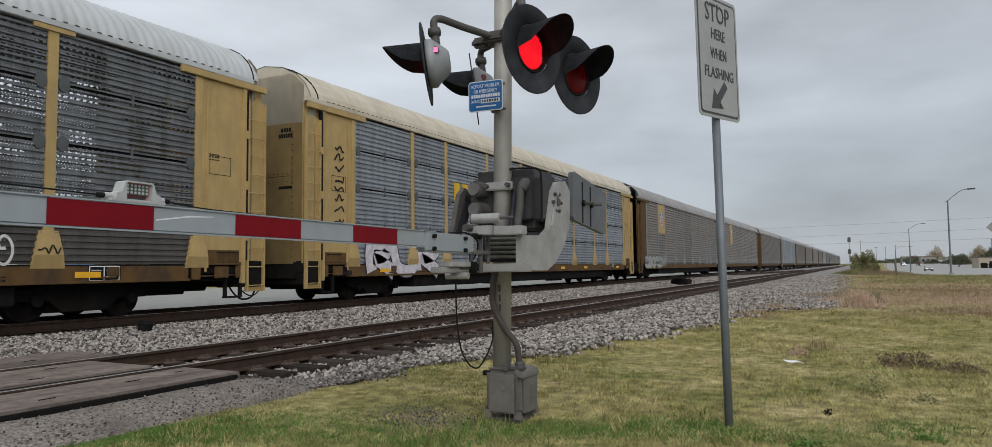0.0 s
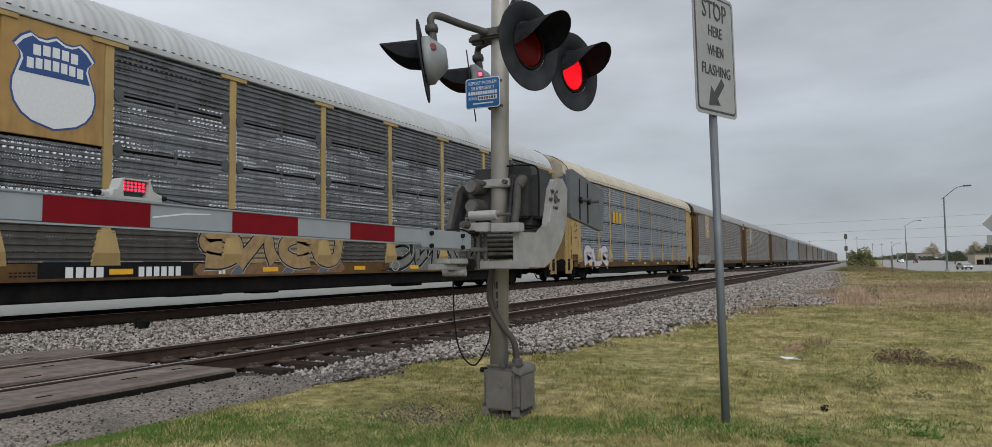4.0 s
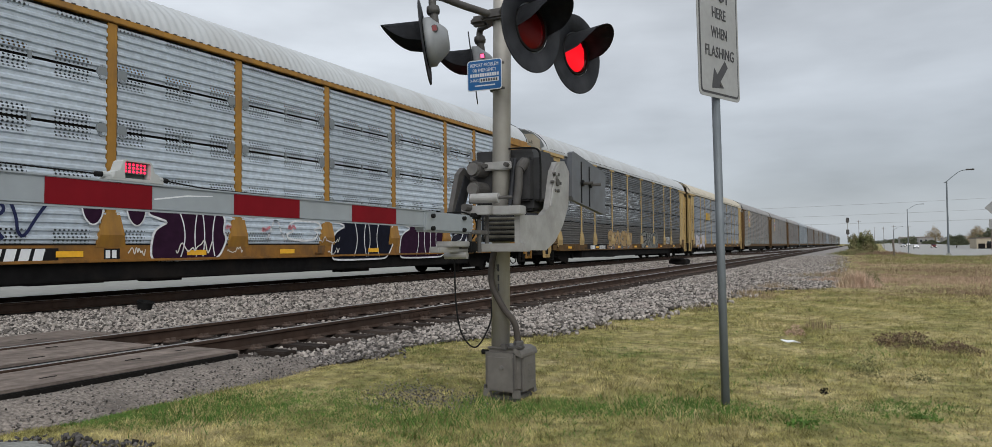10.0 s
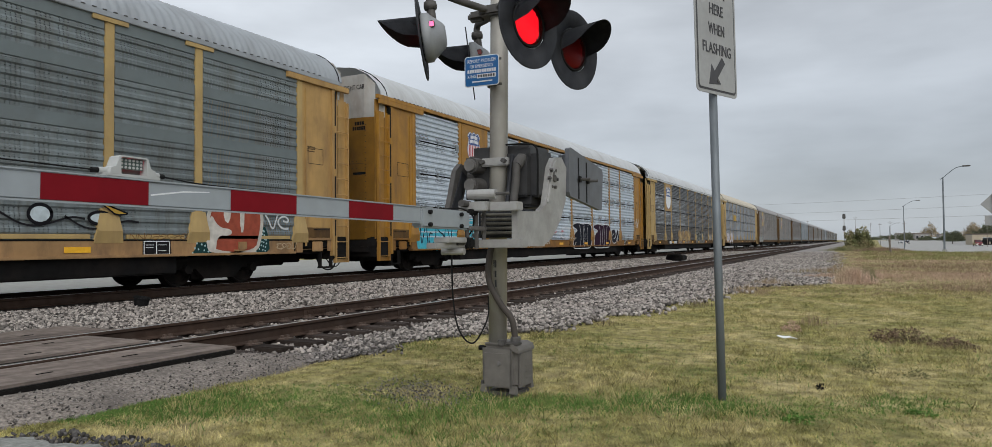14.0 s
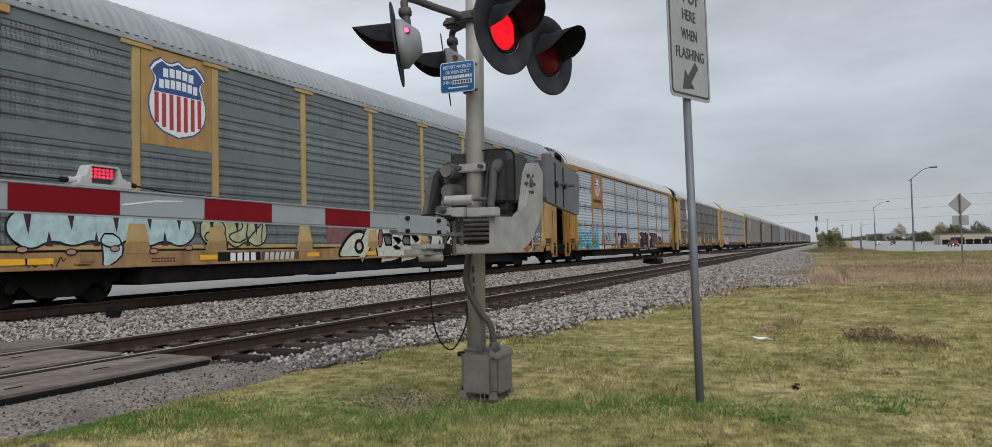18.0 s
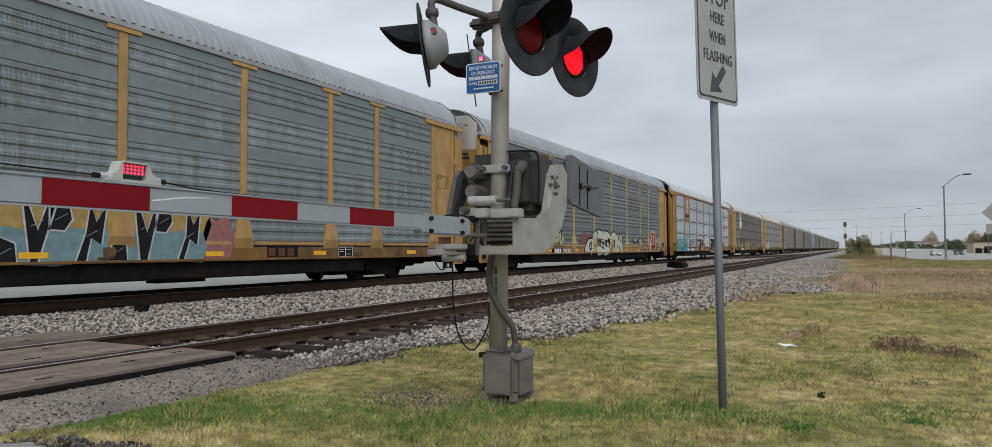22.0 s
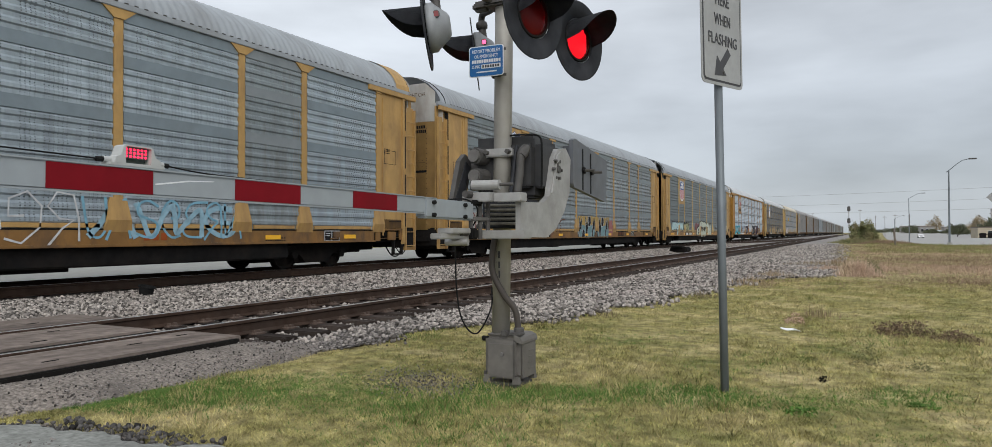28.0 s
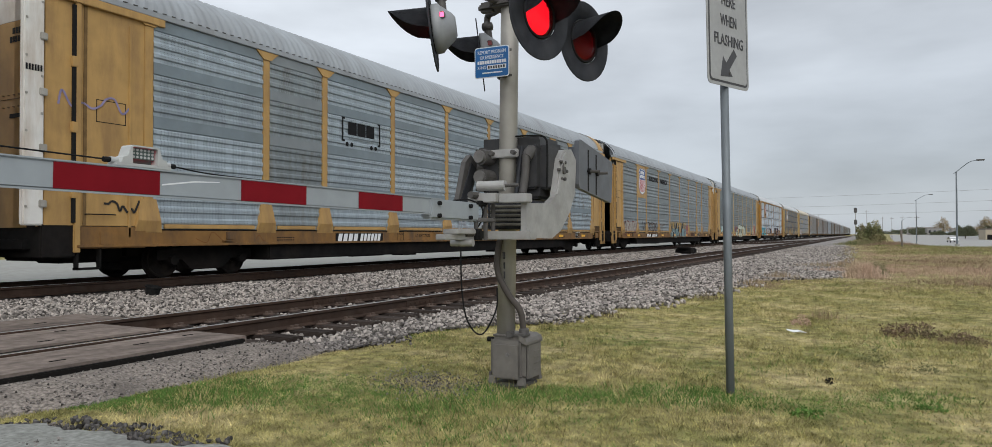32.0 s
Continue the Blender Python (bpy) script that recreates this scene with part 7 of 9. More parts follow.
for s in (-1, 1):
    flat("bracket", [(s * 0.80, -0.31), (s * 0.80, 0.31), (s * 0.68, 0.31), (s * 0.68, 0.26), (s * 0.74, 0.26), (s * 0.74, -0.26), (s * 0.68, -0.26), (s * 0.68, -0.31)], M_LETTER, mark, Matrix.Identity(4), 0.004, 0.006)
    for q in (-0.09, 0.09):
        flat("emblem_dot", [(s * 0.50 + q + 0.06 * math.cos(a * 0.7854), -0.37 + 0.06 * math.sin(a * 0.7854)) for a in range(8)], M_LETTER, mark, Matrix.Identity(4), 0.004, 0.006)
for q in (1, 2):
    flat("emblem_bar", [(-0.55 + 0.37 * q, -0.12), (-0.21 + 0.37 * q, -0.12), (-0.21 + 0.37 * q, 0.21), (-0.55 + 0.37 * q, 0.21)], M_LETTER, mark, Matrix.Identity(4), 0.004, 0.006)
bars("emblem_wording", c, -19.27, 3.24, 14, 0.075, 0.04, M_BAND, fine=True)
car_number(c, -20.3, -18.35, ((-20.22, -19.4, 4), (-19.34, -18.45, 6)), ground=M_LETTER, h=0.19, slant=0.25)
lettering("load_limit", "LD LMT 72000", 0.085, M_LETTER, on_side(-16.37, SILL_LO + 0.12, HALF + 0.003), c, 0.78)
lettering("plate_mark", "PLATE", 0.05, M_LETTER, on_side(-17.5, SILL_LO + 0.18, HALF + 0.003), c, 0.2)
lettering("plate_mark", "J", 0.08, M_LETTER, on_side(-17.5, SILL_LO + 0.06, HALF + 0.003), c)
piece("plate_frame", box_mesh("plate_frame", M_LETTER, *[(HALF + 0.001, HALF + 0.004, -17.66 + a, -17.66 + b, SILL_LO + d, SILL_LO + e) for a, b, d, e in ((0, 0.30, 0.02, 0.035), (0, 0.30, 0.265, 0.28), (0, 0.015, 0.035, 0.265), (0.285, 0.30, 0.035, 0.265))]), c)
graffiti(c, 19, -10.0, -6.5, 0.66, 1.5, None, (0.17, 0.34, 0.44), 7)
graffiti(c, 119, -9.8, -6.7, 0.70, 1.4, None, (0.24, 0.38, 0.46), 4, thin=0.05)
graffiti(c, 20, -13.1, -10.0, 0.6, 1.55, None, (0.50, 0.51, 0.52), 5, sharp=True, thin=0.016)
graffiti(c, 122, -14.8, -12.3, 0.62, 1.55, None, (0.36, 0.38, 0.41), 4, thin=0.042)
for q, (a, b) in enumerate(((-17.2, -16.8), (-16.2, -15.3), (-14.9, -14.4), (-22.9, -22.6), (-24.4, -23.8))):
    scrawl(c, 123 + q, a, b, 0.62, 0.88, (0.17, 0.08, 0.03), 3, 0.008, HALF + 0.003)
scrawl(c, 21, -26.35, -25.7, 1.2, 1.5, (0.03, 0.03, 0.03), 9, 0.02, HALF + 0.0)
scrawl(c, 22, -27.2, -25.9, 2.95, 3.2, (0.25, 0.22, 0.35), 9, 0.018, HALF + 0.0)
bars("maker_mark", c, -8.55, SILL_LO + 0.09, 3, 0.18, 0.14, paint((0.30, 0.07, 0.02)))
piece("roof_cap", roof_cap_mesh(M_YEL), c, "yellow painted end of the roof")
strip_ = piece("corner_strip", box_mesh("corner_strip", M_ENDW, (HALF - 0.10, HALF + 0.02, -CAR_LEN - 0.26, -CAR_LEN + 0.06, 0.95, EAVE - 0.02), bevel=0.02), c, "white corner strip with bolts and hinges")
for i in range(12):
    piece("bolt", shared("bolt", lambda: box_mesh("bolt", M_GALV, (HALF + 0.018, HALF + 0.032, -0.02, 0.02, -0.02, 0.02), bevel=0.006)), strip_, "", pose(0, -CAR_LEN + (0.02 if i % 2 else -0.22), 1.25 + 0.3 * i))
for z in (1.3, 2.2, 3.1, 4.0):
    piece("hinge", box_mesh("hinge", M_GALV, (HALF + 0.0, HALF + 0.05, -CAR_LEN - 0.02, -CAR_LEN + 0.10, z - 0.06, z + 0.06), bevel=0.012), strip_)
bars("car_number", c, -CAR_LEN - 0.10, 3.42, 6, 0.045, 0.10, M_LETTER, HALF + 0.02, fine=True)
piece("door_leaf", box_mesh("door_leaf", M_YEL, (HALF - 0.06, HALF - 0.014, -CAR_LEN + 0.08, -CAR_LEN + 0.575, 0.95, EAVE - 0.05), bevel=0.008), c)
piece("door_rib", box_mesh("door_rib", paint((0.16, 0.10, 0.045)), (HALF - 0.02, HALF - 0.004, -26.73, -26.67, 0.96, EAVE - 0.06), bevel=0.004), c)
for k in (1, 2, 3, 4):
    lettering("end_wording", "EXCESS HEIGHT CAR", 0.13, M_LETTER if k < 3 else M_GRIME, pose(0.35, -CAR_LEN + REAR_END + 0.012, 5.16, 90), CARS[k], 1.35)
for k in (-1, -2):
    logo_panel(CARS[k], 7, M_YELPALE, 2.9, EAVE - 0.03, 0.9, True)
graffiti(CARS[-1], 23, -26, -21, 0.7, 1.3, (0.35, 0.35, 0.33), (0.05, 0.05, 0.05), 6)

# ---- the crossing signal: mast, lamps, gate ----
MX, MY = -2.50, 4.97
gate = thing("crossing_signal", pose(MX, MY, 0), "grey steel crossing signal mast with lamps and lowered gate arm", "crossing signal")
part("mast", tube([(-0.013, -0.006, 0.30), (0.040, 0.020, 4.4)], 0.072, 20), M_GALV, gate, smooth=True)
base = part("base_box", boxes((-0.15, 0.15, -0.155, 0.155, 0.055, 0.38), bevel=0.03), M_BASE, gate, "grey cast junction box at the foot")
part("door", boxes((-0.115, 0.115, -0.172, -0.15, 0.06, 0.33), bevel=0.01), M_BASE, base)
part("side_door", boxes((0.145, 0.168, -0.12, 0.12, 0.06, 0.33), bevel=0.01), M_BASE, base)
part("louvre", boxes(*[(0.165, 0.172, -0.02, 0.10, 0.12 + 0.045 * q, 0.13 + 0.045 * q) for q in range(4)], bevel=0.002), M_BASE, base)
part("latch", lathe([(0.0, -0.004), (0.014, -0.003), (0.016, 0.010), (0.0, 0.012)], 1, 12), M_CAP, base).location = (0.015, -0.18, 0.245)
part("lid", boxes((-0.135, 0.118, -0.14, 0.14, 0.374, 0.390), bevel=0.010), M_BASE, base)
part("door_lid", plate([(0.105, 0.345), (0.172, 0.325), (0.172, 0.345), (0.160, 0.372), (0.115, 0.392), (0.105, 0.388)], 1, -0.155, 0.135), M_BASE, base)
part("lid_hasp", boxes((0.0, 0.05, -0.168, -0.11, 0.375, 0.42), (0.055, 0.16, -0.150, -0.06, 0.385, 0.405), bevel=0.006), M_ALUDARK, base)
part("conduit_nut", lathe([(0.034, 0.39), (0.042, 0.395), (0.042, 0.43), (0.034, 0.44), (0.024, 0.44)], 2, 8), M_ALUDARK, base).location = (0.102, -0.057, 0.0)
part("plug", tube([(-0.19, -0.10, 0.345), (-0.14, -0.10, 0.345)], 0.02, 8), M_RUBBER, base)
part("door_seam", boxes((0.112, 0.118, -0.1735, -0.171, 0.06, 0.36), bevel=0.0), M_ALUDARK, base)
for x in (-1, 1):
    for y in (-1, 1):
        part("foot", plate([(x * 0.10, 0.075), (x * 0.145, 0.075), (x * 0.152, 0.02), (x * 0.095, 0.02)], 1, y * 0.145 - 0.022, y * 0.145 + 0.022), M_BASE, base)
part("foot_bolt", tube([(-0.15, -0.13, 0.0), (-0.15, -0.13, 0.1)], 0.012, 8), M_ALUDARK, base)
# coloured dark to stand for the shade under the box
part("foundation", boxes((-0.08, 0.18, -0.11, 0.17, -0.12, 0.022), bevel=0.01), M_ALUDARK, gate)
base.location = (0.053, 0.027, 0.0)
for z, h in ((1.79, 0.05), (2.60, 0.02), (2.40, 0.02), (2.98, 0.05)):
    part("band_clamp", lathe([(0.070, z - h / 2), (0.078, z - h / 2), (0.078, z + h / 2), (0.070, z + h / 2)], 2, 20, ring=True), M_ALUDARK, gate)
part("clamp_block", boxes((-0.10, 0.135, -0.10, -0.06, 1.755, 1.82), bevel=0.008), M_ALU, gate)
for x in (-0.075, 0.11):
    part("clamp_bolt", tube([(x, -0.14, 1.79), (x, -0.05, 1.79)], 0.018, 8), M_ALUDARK, gate)
part("conduit", tube(curve_points([(0.0, -0.10, 1.18), (-0.03, -0.11, 1.00), (-0.022, -0.11, 0.85), (0.06, -0.09, 0.69), (0.135, -0.05, 0.57), (0.155, -0.03, 0.40)], 30), 0.0245, 12), M_CONDUIT, gate, smooth=True)
part("cable_loop", tube(curve_points([(-0.25, -0.30, 1.13), (-0.24, -0.30, 0.75), (-0.20, -0.28, 0.50), (-0.11, -0.22, 0.40), (-0.03, -0.14, 0.58), (-0.03, -0.12, 0.75)], 30), 0.006, 6), M_RUBBER, gate)
for q, (h, w) in enumerate(((0.055, 0.028), (0.05, 0.03), (0.055, 0.026), (0.05, 0.024))):
    part("mast_marking", boxes((-0.012, 0.016, -0.073, -0.066, 0.97 - 0.075 * q, 0.97 - 0.075 * q + h)), M_SIGNK, gate)

# gate mechanism behind the mast
mech = part("gate_machine", boxes((-0.30, 0.34, 0.02, 0.55, 1.44, 1.93), bevel=0.075), M_HOUSING, gate, "black gate machine housing")
mech.location = (-0.03, -0.015, 0.0)
part("machine_lid", boxes((0.10, 0.355, 0.005, 0.56, 1.46, 1.90), bevel=0.07), M_HOUSING, mech)
part("front_cover", boxes((-0.16, 0.06, -0.005, 0.05, 1.48, 1.86), bevel=0.02), M_HOUSING, mech)
for z in (1.61, 1.766):
    part("round_cover", tube([(-0.13, -0.13, z), (-0.11, 0.04, z)], 0.062, 18), M_ALUDARK, mech)
    part("round_cap", tube([(-0.132, -0.16, z), (-0.13, -0.13, z)], 0.048, 18), M_CAP, mech)
part("vent_pipe", tube(curve_points([(0.20, -0.07, 1.46), (0.215, -0.05, 1.62), (0.225, -0.04, 1.78), (0.25, 0.03, 1.82)], 14), 0.032, 10), M_ALUDARK, mech, smooth=True)
part("pipe_elbow", tube([(0.222, -0.045, 1.75), (0.24, 0.02, 1.82)], 0.042, 12), M_ALUDARK, mech)
part("cable_arch", tube(curve_points([(0.362, 0.03, 1.5), (0.366, 0.03, 1.80), (0.345, 0.03, 1.905), (0.24, 0.02, 1.925), (0.11, 0.0, 1.925)], 20), 0.008, 6), M_RUBBER, mech)
part("thin_rod", tube([(0.16, -0.10, 1.45), (0.175, -0.02, 1.84)], 0.015, 8), M_BLACK, mech)
# swinging side plates
RP = [(-0.42, 1.20), (-0.30, 1.16), (0.04, 1.155), (0.22, 1.22), (0.40, 1.36), (0.52, 1.52), (0.55, 1.80), (0.44, 1.88), (0.28, 1.86), (0.20, 1.78), (0.10, 1.48), (-0.02, 1.42), (-0.42, 1.41)]
arm_r = part("gate_arm_bracket", plate(RP, 0, 0.345, 0.39), M_ALU, gate, "cast aluminium swing bracket")
arm_r.location = (-0.022, -0.01, -0.025)
bmesh_tmp = plate([(p[0] * 0.98, p[1]) for p in ((0.12, 1.50), (0.24, 1.80), (0.30, 1.84), (0.20, 1.52))], 0, 0.391, 0.405)
part("bracket_rib", bmesh_tmp, M_ALU, arm_r)
for k in range(6):
    a = k * math.pi / 3
    part("bolt", tube([(0.385, 0.24 + 0.075 * math.cos(a), 1.69 + 0.075 * math.sin(a)), (0.41, 0.24 + 0.075 * math.cos(a), 1.69 + 0.075 * math.sin(a))], 0.014, 6), M_ALUDARK, arm_r)
part("shaft_cap", tube([(0.39, 0.24, 1.69), (0.417, 0.24, 1.69)], 0.03, 12), M_ALUDARK, arm_r)
LP = [(-0.34, 1.40), (-0.16, 1.40), (-0.02, 1.72), (-0.03, 1.80), (-0.12, 1.84), (-0.20, 1.78)]
arm_l = part("gate_arm_bracket", plate(LP, 0, -0.34, -0.30), M_ALUDARK, gate, "grimy cast swing bracket")
arm_l.location = (0.03, 0.015, -0.05)
# flat black sheet on the face, painted as the shade in the recess
part("bracket_inset", plate([(-0.30, 1.44), (-0.19, 1.44), (-0.05, 1.74), (-0.12, 1.78)], 0, -0.2995, -0.292), M_BLACK, arm_l)
part("main_shaft", tube([(-0.34, 0.0, 1.69), (0.385, 0.24, 1.69)], 0.035, 12), M_ALUDARK, gate)
# counterweight
cw = part("counterweight", plate([(0.56, 1.94), (0.60, 1.955), (1.42, 1.84), (1.44, 1.80), (1.40, 1.46), (1.36, 1.455), (0.58, 1.545), (0.555, 1.58)], 0, 0.345, 0.385), M_SLATE, gate, "grey steel counterweight plate with bolts")
for y in (0.78, 0.98):
    part("slot", boxes((0.384, 0.388, y - 0.012, y + 0.012, 1.53 - 0.11 * (y - 0.78), 1.885 - 0.11 * (y - 0.78))), M_RUBBER, cw)
    part("slot_bolt", tube([(0.375, y, 1.70), (0.485, y + 0.02, 1.70)], 0.013, 8), M_ALUDARK, cw)
    part("nut", tube([(0.387, y, 1.70), (0.407, y, 1.70)], 0.03, 6), M_RUBBER, cw)
part("weight_stack", plate([(0.62, 1.90), (1.34, 1.80), (1.34, 1.50), (0.62, 1.60)], 0, 0.265, 0.344), M_SLATE, cw)
part("counter_arm", boxes((0.305, 0.345, 0.45, 0.75, 1.60, 1.80), bevel=0.01), M_ALUDARK, cw)
# channels, springs and buffers
part("upper_channel", boxes((0.19, 0.41, -0.52, -0.42, 1.385, 1.449), bevel=0.006), M_ALU, gate)
part("upper_channel", boxes((-0.04, 0.188, -0.56, -0.46, 1.388, 1.455), bevel=0.006), M_ALU, gate)
part("lower_channel", boxes((-0.02, 0.40, -0.44, -0.32, 1.125, 1.185), bevel=0.006), M_ALU, gate)
part("mount_plate", boxes((-0.18, 0.20, -0.10, 0.30, 1.20, 1.235), (-0.18, 0.20, -0.10, 0.30, 1.40, 1.43), bevel=0.005), M_ALUDARK, gate)
for q in range(5):
    part("spring_bar", tube([(0.02, -0.32, 1.235 + 0.033 * q), (0.345, -0.28, 1.235 + 0.033 * q)], 0.0125, 10), M_SPRING, gate)
part("spring_box", boxes((-0.05, 0.34, -0.24, -0.06, 1.20, 1.41), bevel=0.01), M_BLACK, gate)
for a, b in (((0.025, -0.52, 1.508), (0.235, -0.50, 1.508)), ((-0.06, -0.75, 1.104), (0.105, -0.73, 1.104))):
    part("buffer", tube([a, b], 0.036 if a[2] > 1.3 else 0.025, 16), M_ALU, gate, "pale cylindrical buffer", smooth=False)
part("buffer_rod", tube([(0.235, -0.50, 1.508), (0.33, -0.48, 1.51)], 0.012, 8), M_ALUDARK, gate)
part("pivot_block", boxes((0.03, 0.10, -0.64, -0.56, 1.12, 1.20), bevel=0.012), M_RUBBER, gate)
part("pivot_block", boxes((0.03, 0.10, -0.62, -0.50, 1.36, 1.40), bevel=0.012), M_RUBBER, gate)
for y_, x_ in ((-0.60, 0.055), (-0.50, 0.075), (-0.40, 0.085)):
    part("pivot_pin", tube([(x_, y_, 1.12), (x_, y_, 1.40)], 0.016, 10), M_ALUDARK, gate)
part("pivot_strap", boxes((0.03, 0.10, -0.62, -0.38, 1.25, 1.28), bevel=0.006), M_CAP, gate)
part("hinge_bolt", tube([(0.03, -0.64, 1.44), (0.03, -0.52, 1.44)], 0.025, 8), M_ALUDARK, gate)
part("hinge_bolt", tube([(0.06, -0.76, 1.17), (0.06, -0.66, 1.17)], 0.025, 8), M_ALUDARK, gate)
part("support_bar", boxes((-0.02, 0.06, -1.02, -0.62, 1.125, 1.165), bevel=0.006), M_ALU, gate)
part("shear_pin_plate", boxes((-0.02, 0.10, -0.93, -0.68, 1.163, 1.20), bevel=0.006), M_ALU, gate)

# the arm: along the track, striped every 0.406 m
arm = part("gate_arm", boxes((0.065, 0.115, -6.9, -1.10, 1.312, 1.414), bevel=0.008), M_ARMW, gate, "white and red striped gate arm, lowered")
for q in range(8):
    y0 = -3.568 + 0.8125 * (2 - q)
    if y0 < -6.7:
        break
    part("red_stripe", boxes((0.116, 0.119, y0, y0 + 0.406, 1.318, 1.409)), M_ARMR, arm)
    part("red_stripe", boxes((0.061, 0.064, y0, y0 + 0.406, 1.318, 1.409)), M_ARMR, arm)
part("arm_edge", boxes((0.112, 0.122, -6.9, -1.10, 1.309, 1.3155), (0.112, 0.122, -6.9, -1.10, 1.4115, 1.417)), M_ARMW, arm)
part("arm_sleeve", boxes((0.045, 0.130, -1.24, -0.62, 1.283, 1.412), bevel=0.012), M_ARMW, arm)
for y in (-1.16, -0.76):
    for z in (1.305, 1.385):
        part("sleeve_bolt", tube([(0.13, y, z), (0.15, y, z)], 0.014, 8), M_RUBBER, arm)
part("arm_cable", tube(curve_points([(0.10, -6.0, 1.43), (0.09, -4.6, 1.45), (0.09, -3.9, 1.446), (0.09, -3.36, 1.439)], 16), 0.0032, 6), M_RUBBER, arm)
part("arm_cable", tube(curve_points([(0.09, -3.08, 1.438), (0.09, -2.9, 1.424), (0.09, -2.6, 1.42), (0.09, -2.2, 1.416)], 16), 0.0032, 6), M_RUBBER, arm)
part("sleeve_cable", tube(curve_points([(0.06, -0.86, 1.42), (0.10, -0.70, 1.43), (0.14, -0.60, 1.38), (0.12, -0.58, 1.28), (0.05, -0.58, 1.2)], 16), 0.006, 6), M_RUBBER, arm)
part("strap_mark", plate([(-3.15, 1.356), (-3.0, 1.379), (-2.87, 1.388), (-2.87, 1.391), (-3.0, 1.385), (-3.15, 1.362)], 0, 0.1152, 0.1158), M_WHITE, arm)
# lamp on the arm
AL = Vector((0.09, -3.225, 1.417))
al = part("arm_lamp", boxes((AL.x - 0.03, AL.x + 0.03, AL.y - 0.115, AL.y + 0.115, AL.z, AL.z + 0.014), (AL.x - 0.03, AL.x - 0.012, AL.y - 0.062, AL.y + 0.062, AL.z + 0.014, AL.z + 0.076), bevel=0.003), M_SHELL, gate, "pale plastic gate arm lamp with red diodes")
out = [(-0.098, 0.012), (-0.092, 0.034), (-0.072, 0.042), (-0.060, 0.077), (-0.052, 0.083), (0.052, 0.083), (0.060, 0.077), (0.072, 0.042), (0.092, 0.034), (0.098, 0.012)]
bm = bmesh.new()
# a hollow shell: outline round an open front
inner = [(-0.052, 0.012), (-0.0525, 0.02), (-0.0535, 0.03), (-0.0535, 0.072), (-0.049, 0.077), (0.049, 0.077), (0.0535, 0.072), (0.0535, 0.03), (0.0525, 0.02), (0.052, 0.012)]
for d in (-0.03, 0.03):
    for i in range(9):
        bm.faces.new([bm.verts.new((AL.x + d, AL.y + u, AL.z + v)) for u, v in (out[i], out[i + 1], inner[i + 1], inner[i])])
for ring_ in (out, inner):
    for i in range(9):
        bm.faces.new([bm.verts.new((AL.x + d, AL.y + ring_[j][0], AL.z + ring_[j][1])) for d, j in ((-0.03, i), (-0.03, i + 1), (0.03, i + 1), (0.03, i))])
bmesh.ops.remove_doubles(bm, verts=bm.verts, dist=1e-5)
part("shell", bm, M_SHELL, al)
for s in (-1, 1):
    part("cable_gland", tube([(AL.x, AL.y + s * 0.092, AL.z + 0.022), (AL.x, AL.y + s * 0.125, AL.z + 0.022)], 0.012, 10), M_SHELL, al)
    part("gland_nut", tube([(AL.x, AL.y + s * 0.125, AL.z + 0.022), (AL.x, AL.y + s * 0.15, AL.z + 0.021)], 0.010, 8), M_RUBBER, al)
# added dark sheet that soaks up red glow from the turned-away diodes
part("lamp_liner", boxes((AL.x - 0.0115, AL.x - 0.0095, AL.y - 0.056, AL.y + 0.056, AL.z + 0.016, AL.z + 0.074)), M_LAMPINSIDE, al)
ARM_SLATS = []
for c_ in range(6):
    slat = part("diode_slat", boxes((-0.0012, 0.0012, -0.0076, 0.0076, -0.018, 0.024)), M_LAMPINSIDE, al, "narrow board of red diodes")
    slat.location = (AL.x + 0.012, AL.y - 0.040 + 0.016 * c_, AL.z + 0.051)
    ARM_SLATS.append(slat)
    for face, mt in ((0.0013, M_LEDON), (-0.0029, M_SHELL)):
        bm = bmesh.new()
        for r_ in range(3):
            z = -0.010 + 0.0135 * r_
            plate([(0.0055 * math.cos(k * 0.7854), z + 0.005 * math.sin(k * 0.7854)) for k in range(8)], 0, face, face + 0.0016, bm)
        part("diode_face", bm, mt, slat)

# the arm hangs a little low towards the mast
droop = Matrix.Translation((-0.05, 0.0225, 0.002)) @ Matrix.Translation((0, -3.54, 1.36)) @ Matrix.Rotation(-0.0106, 4, "X") @ Matrix.Translation((0, 3.54, -1.36))
arm.matrix_basis = droop
al.matrix_basis = droop

# ---- flashing lamps ----


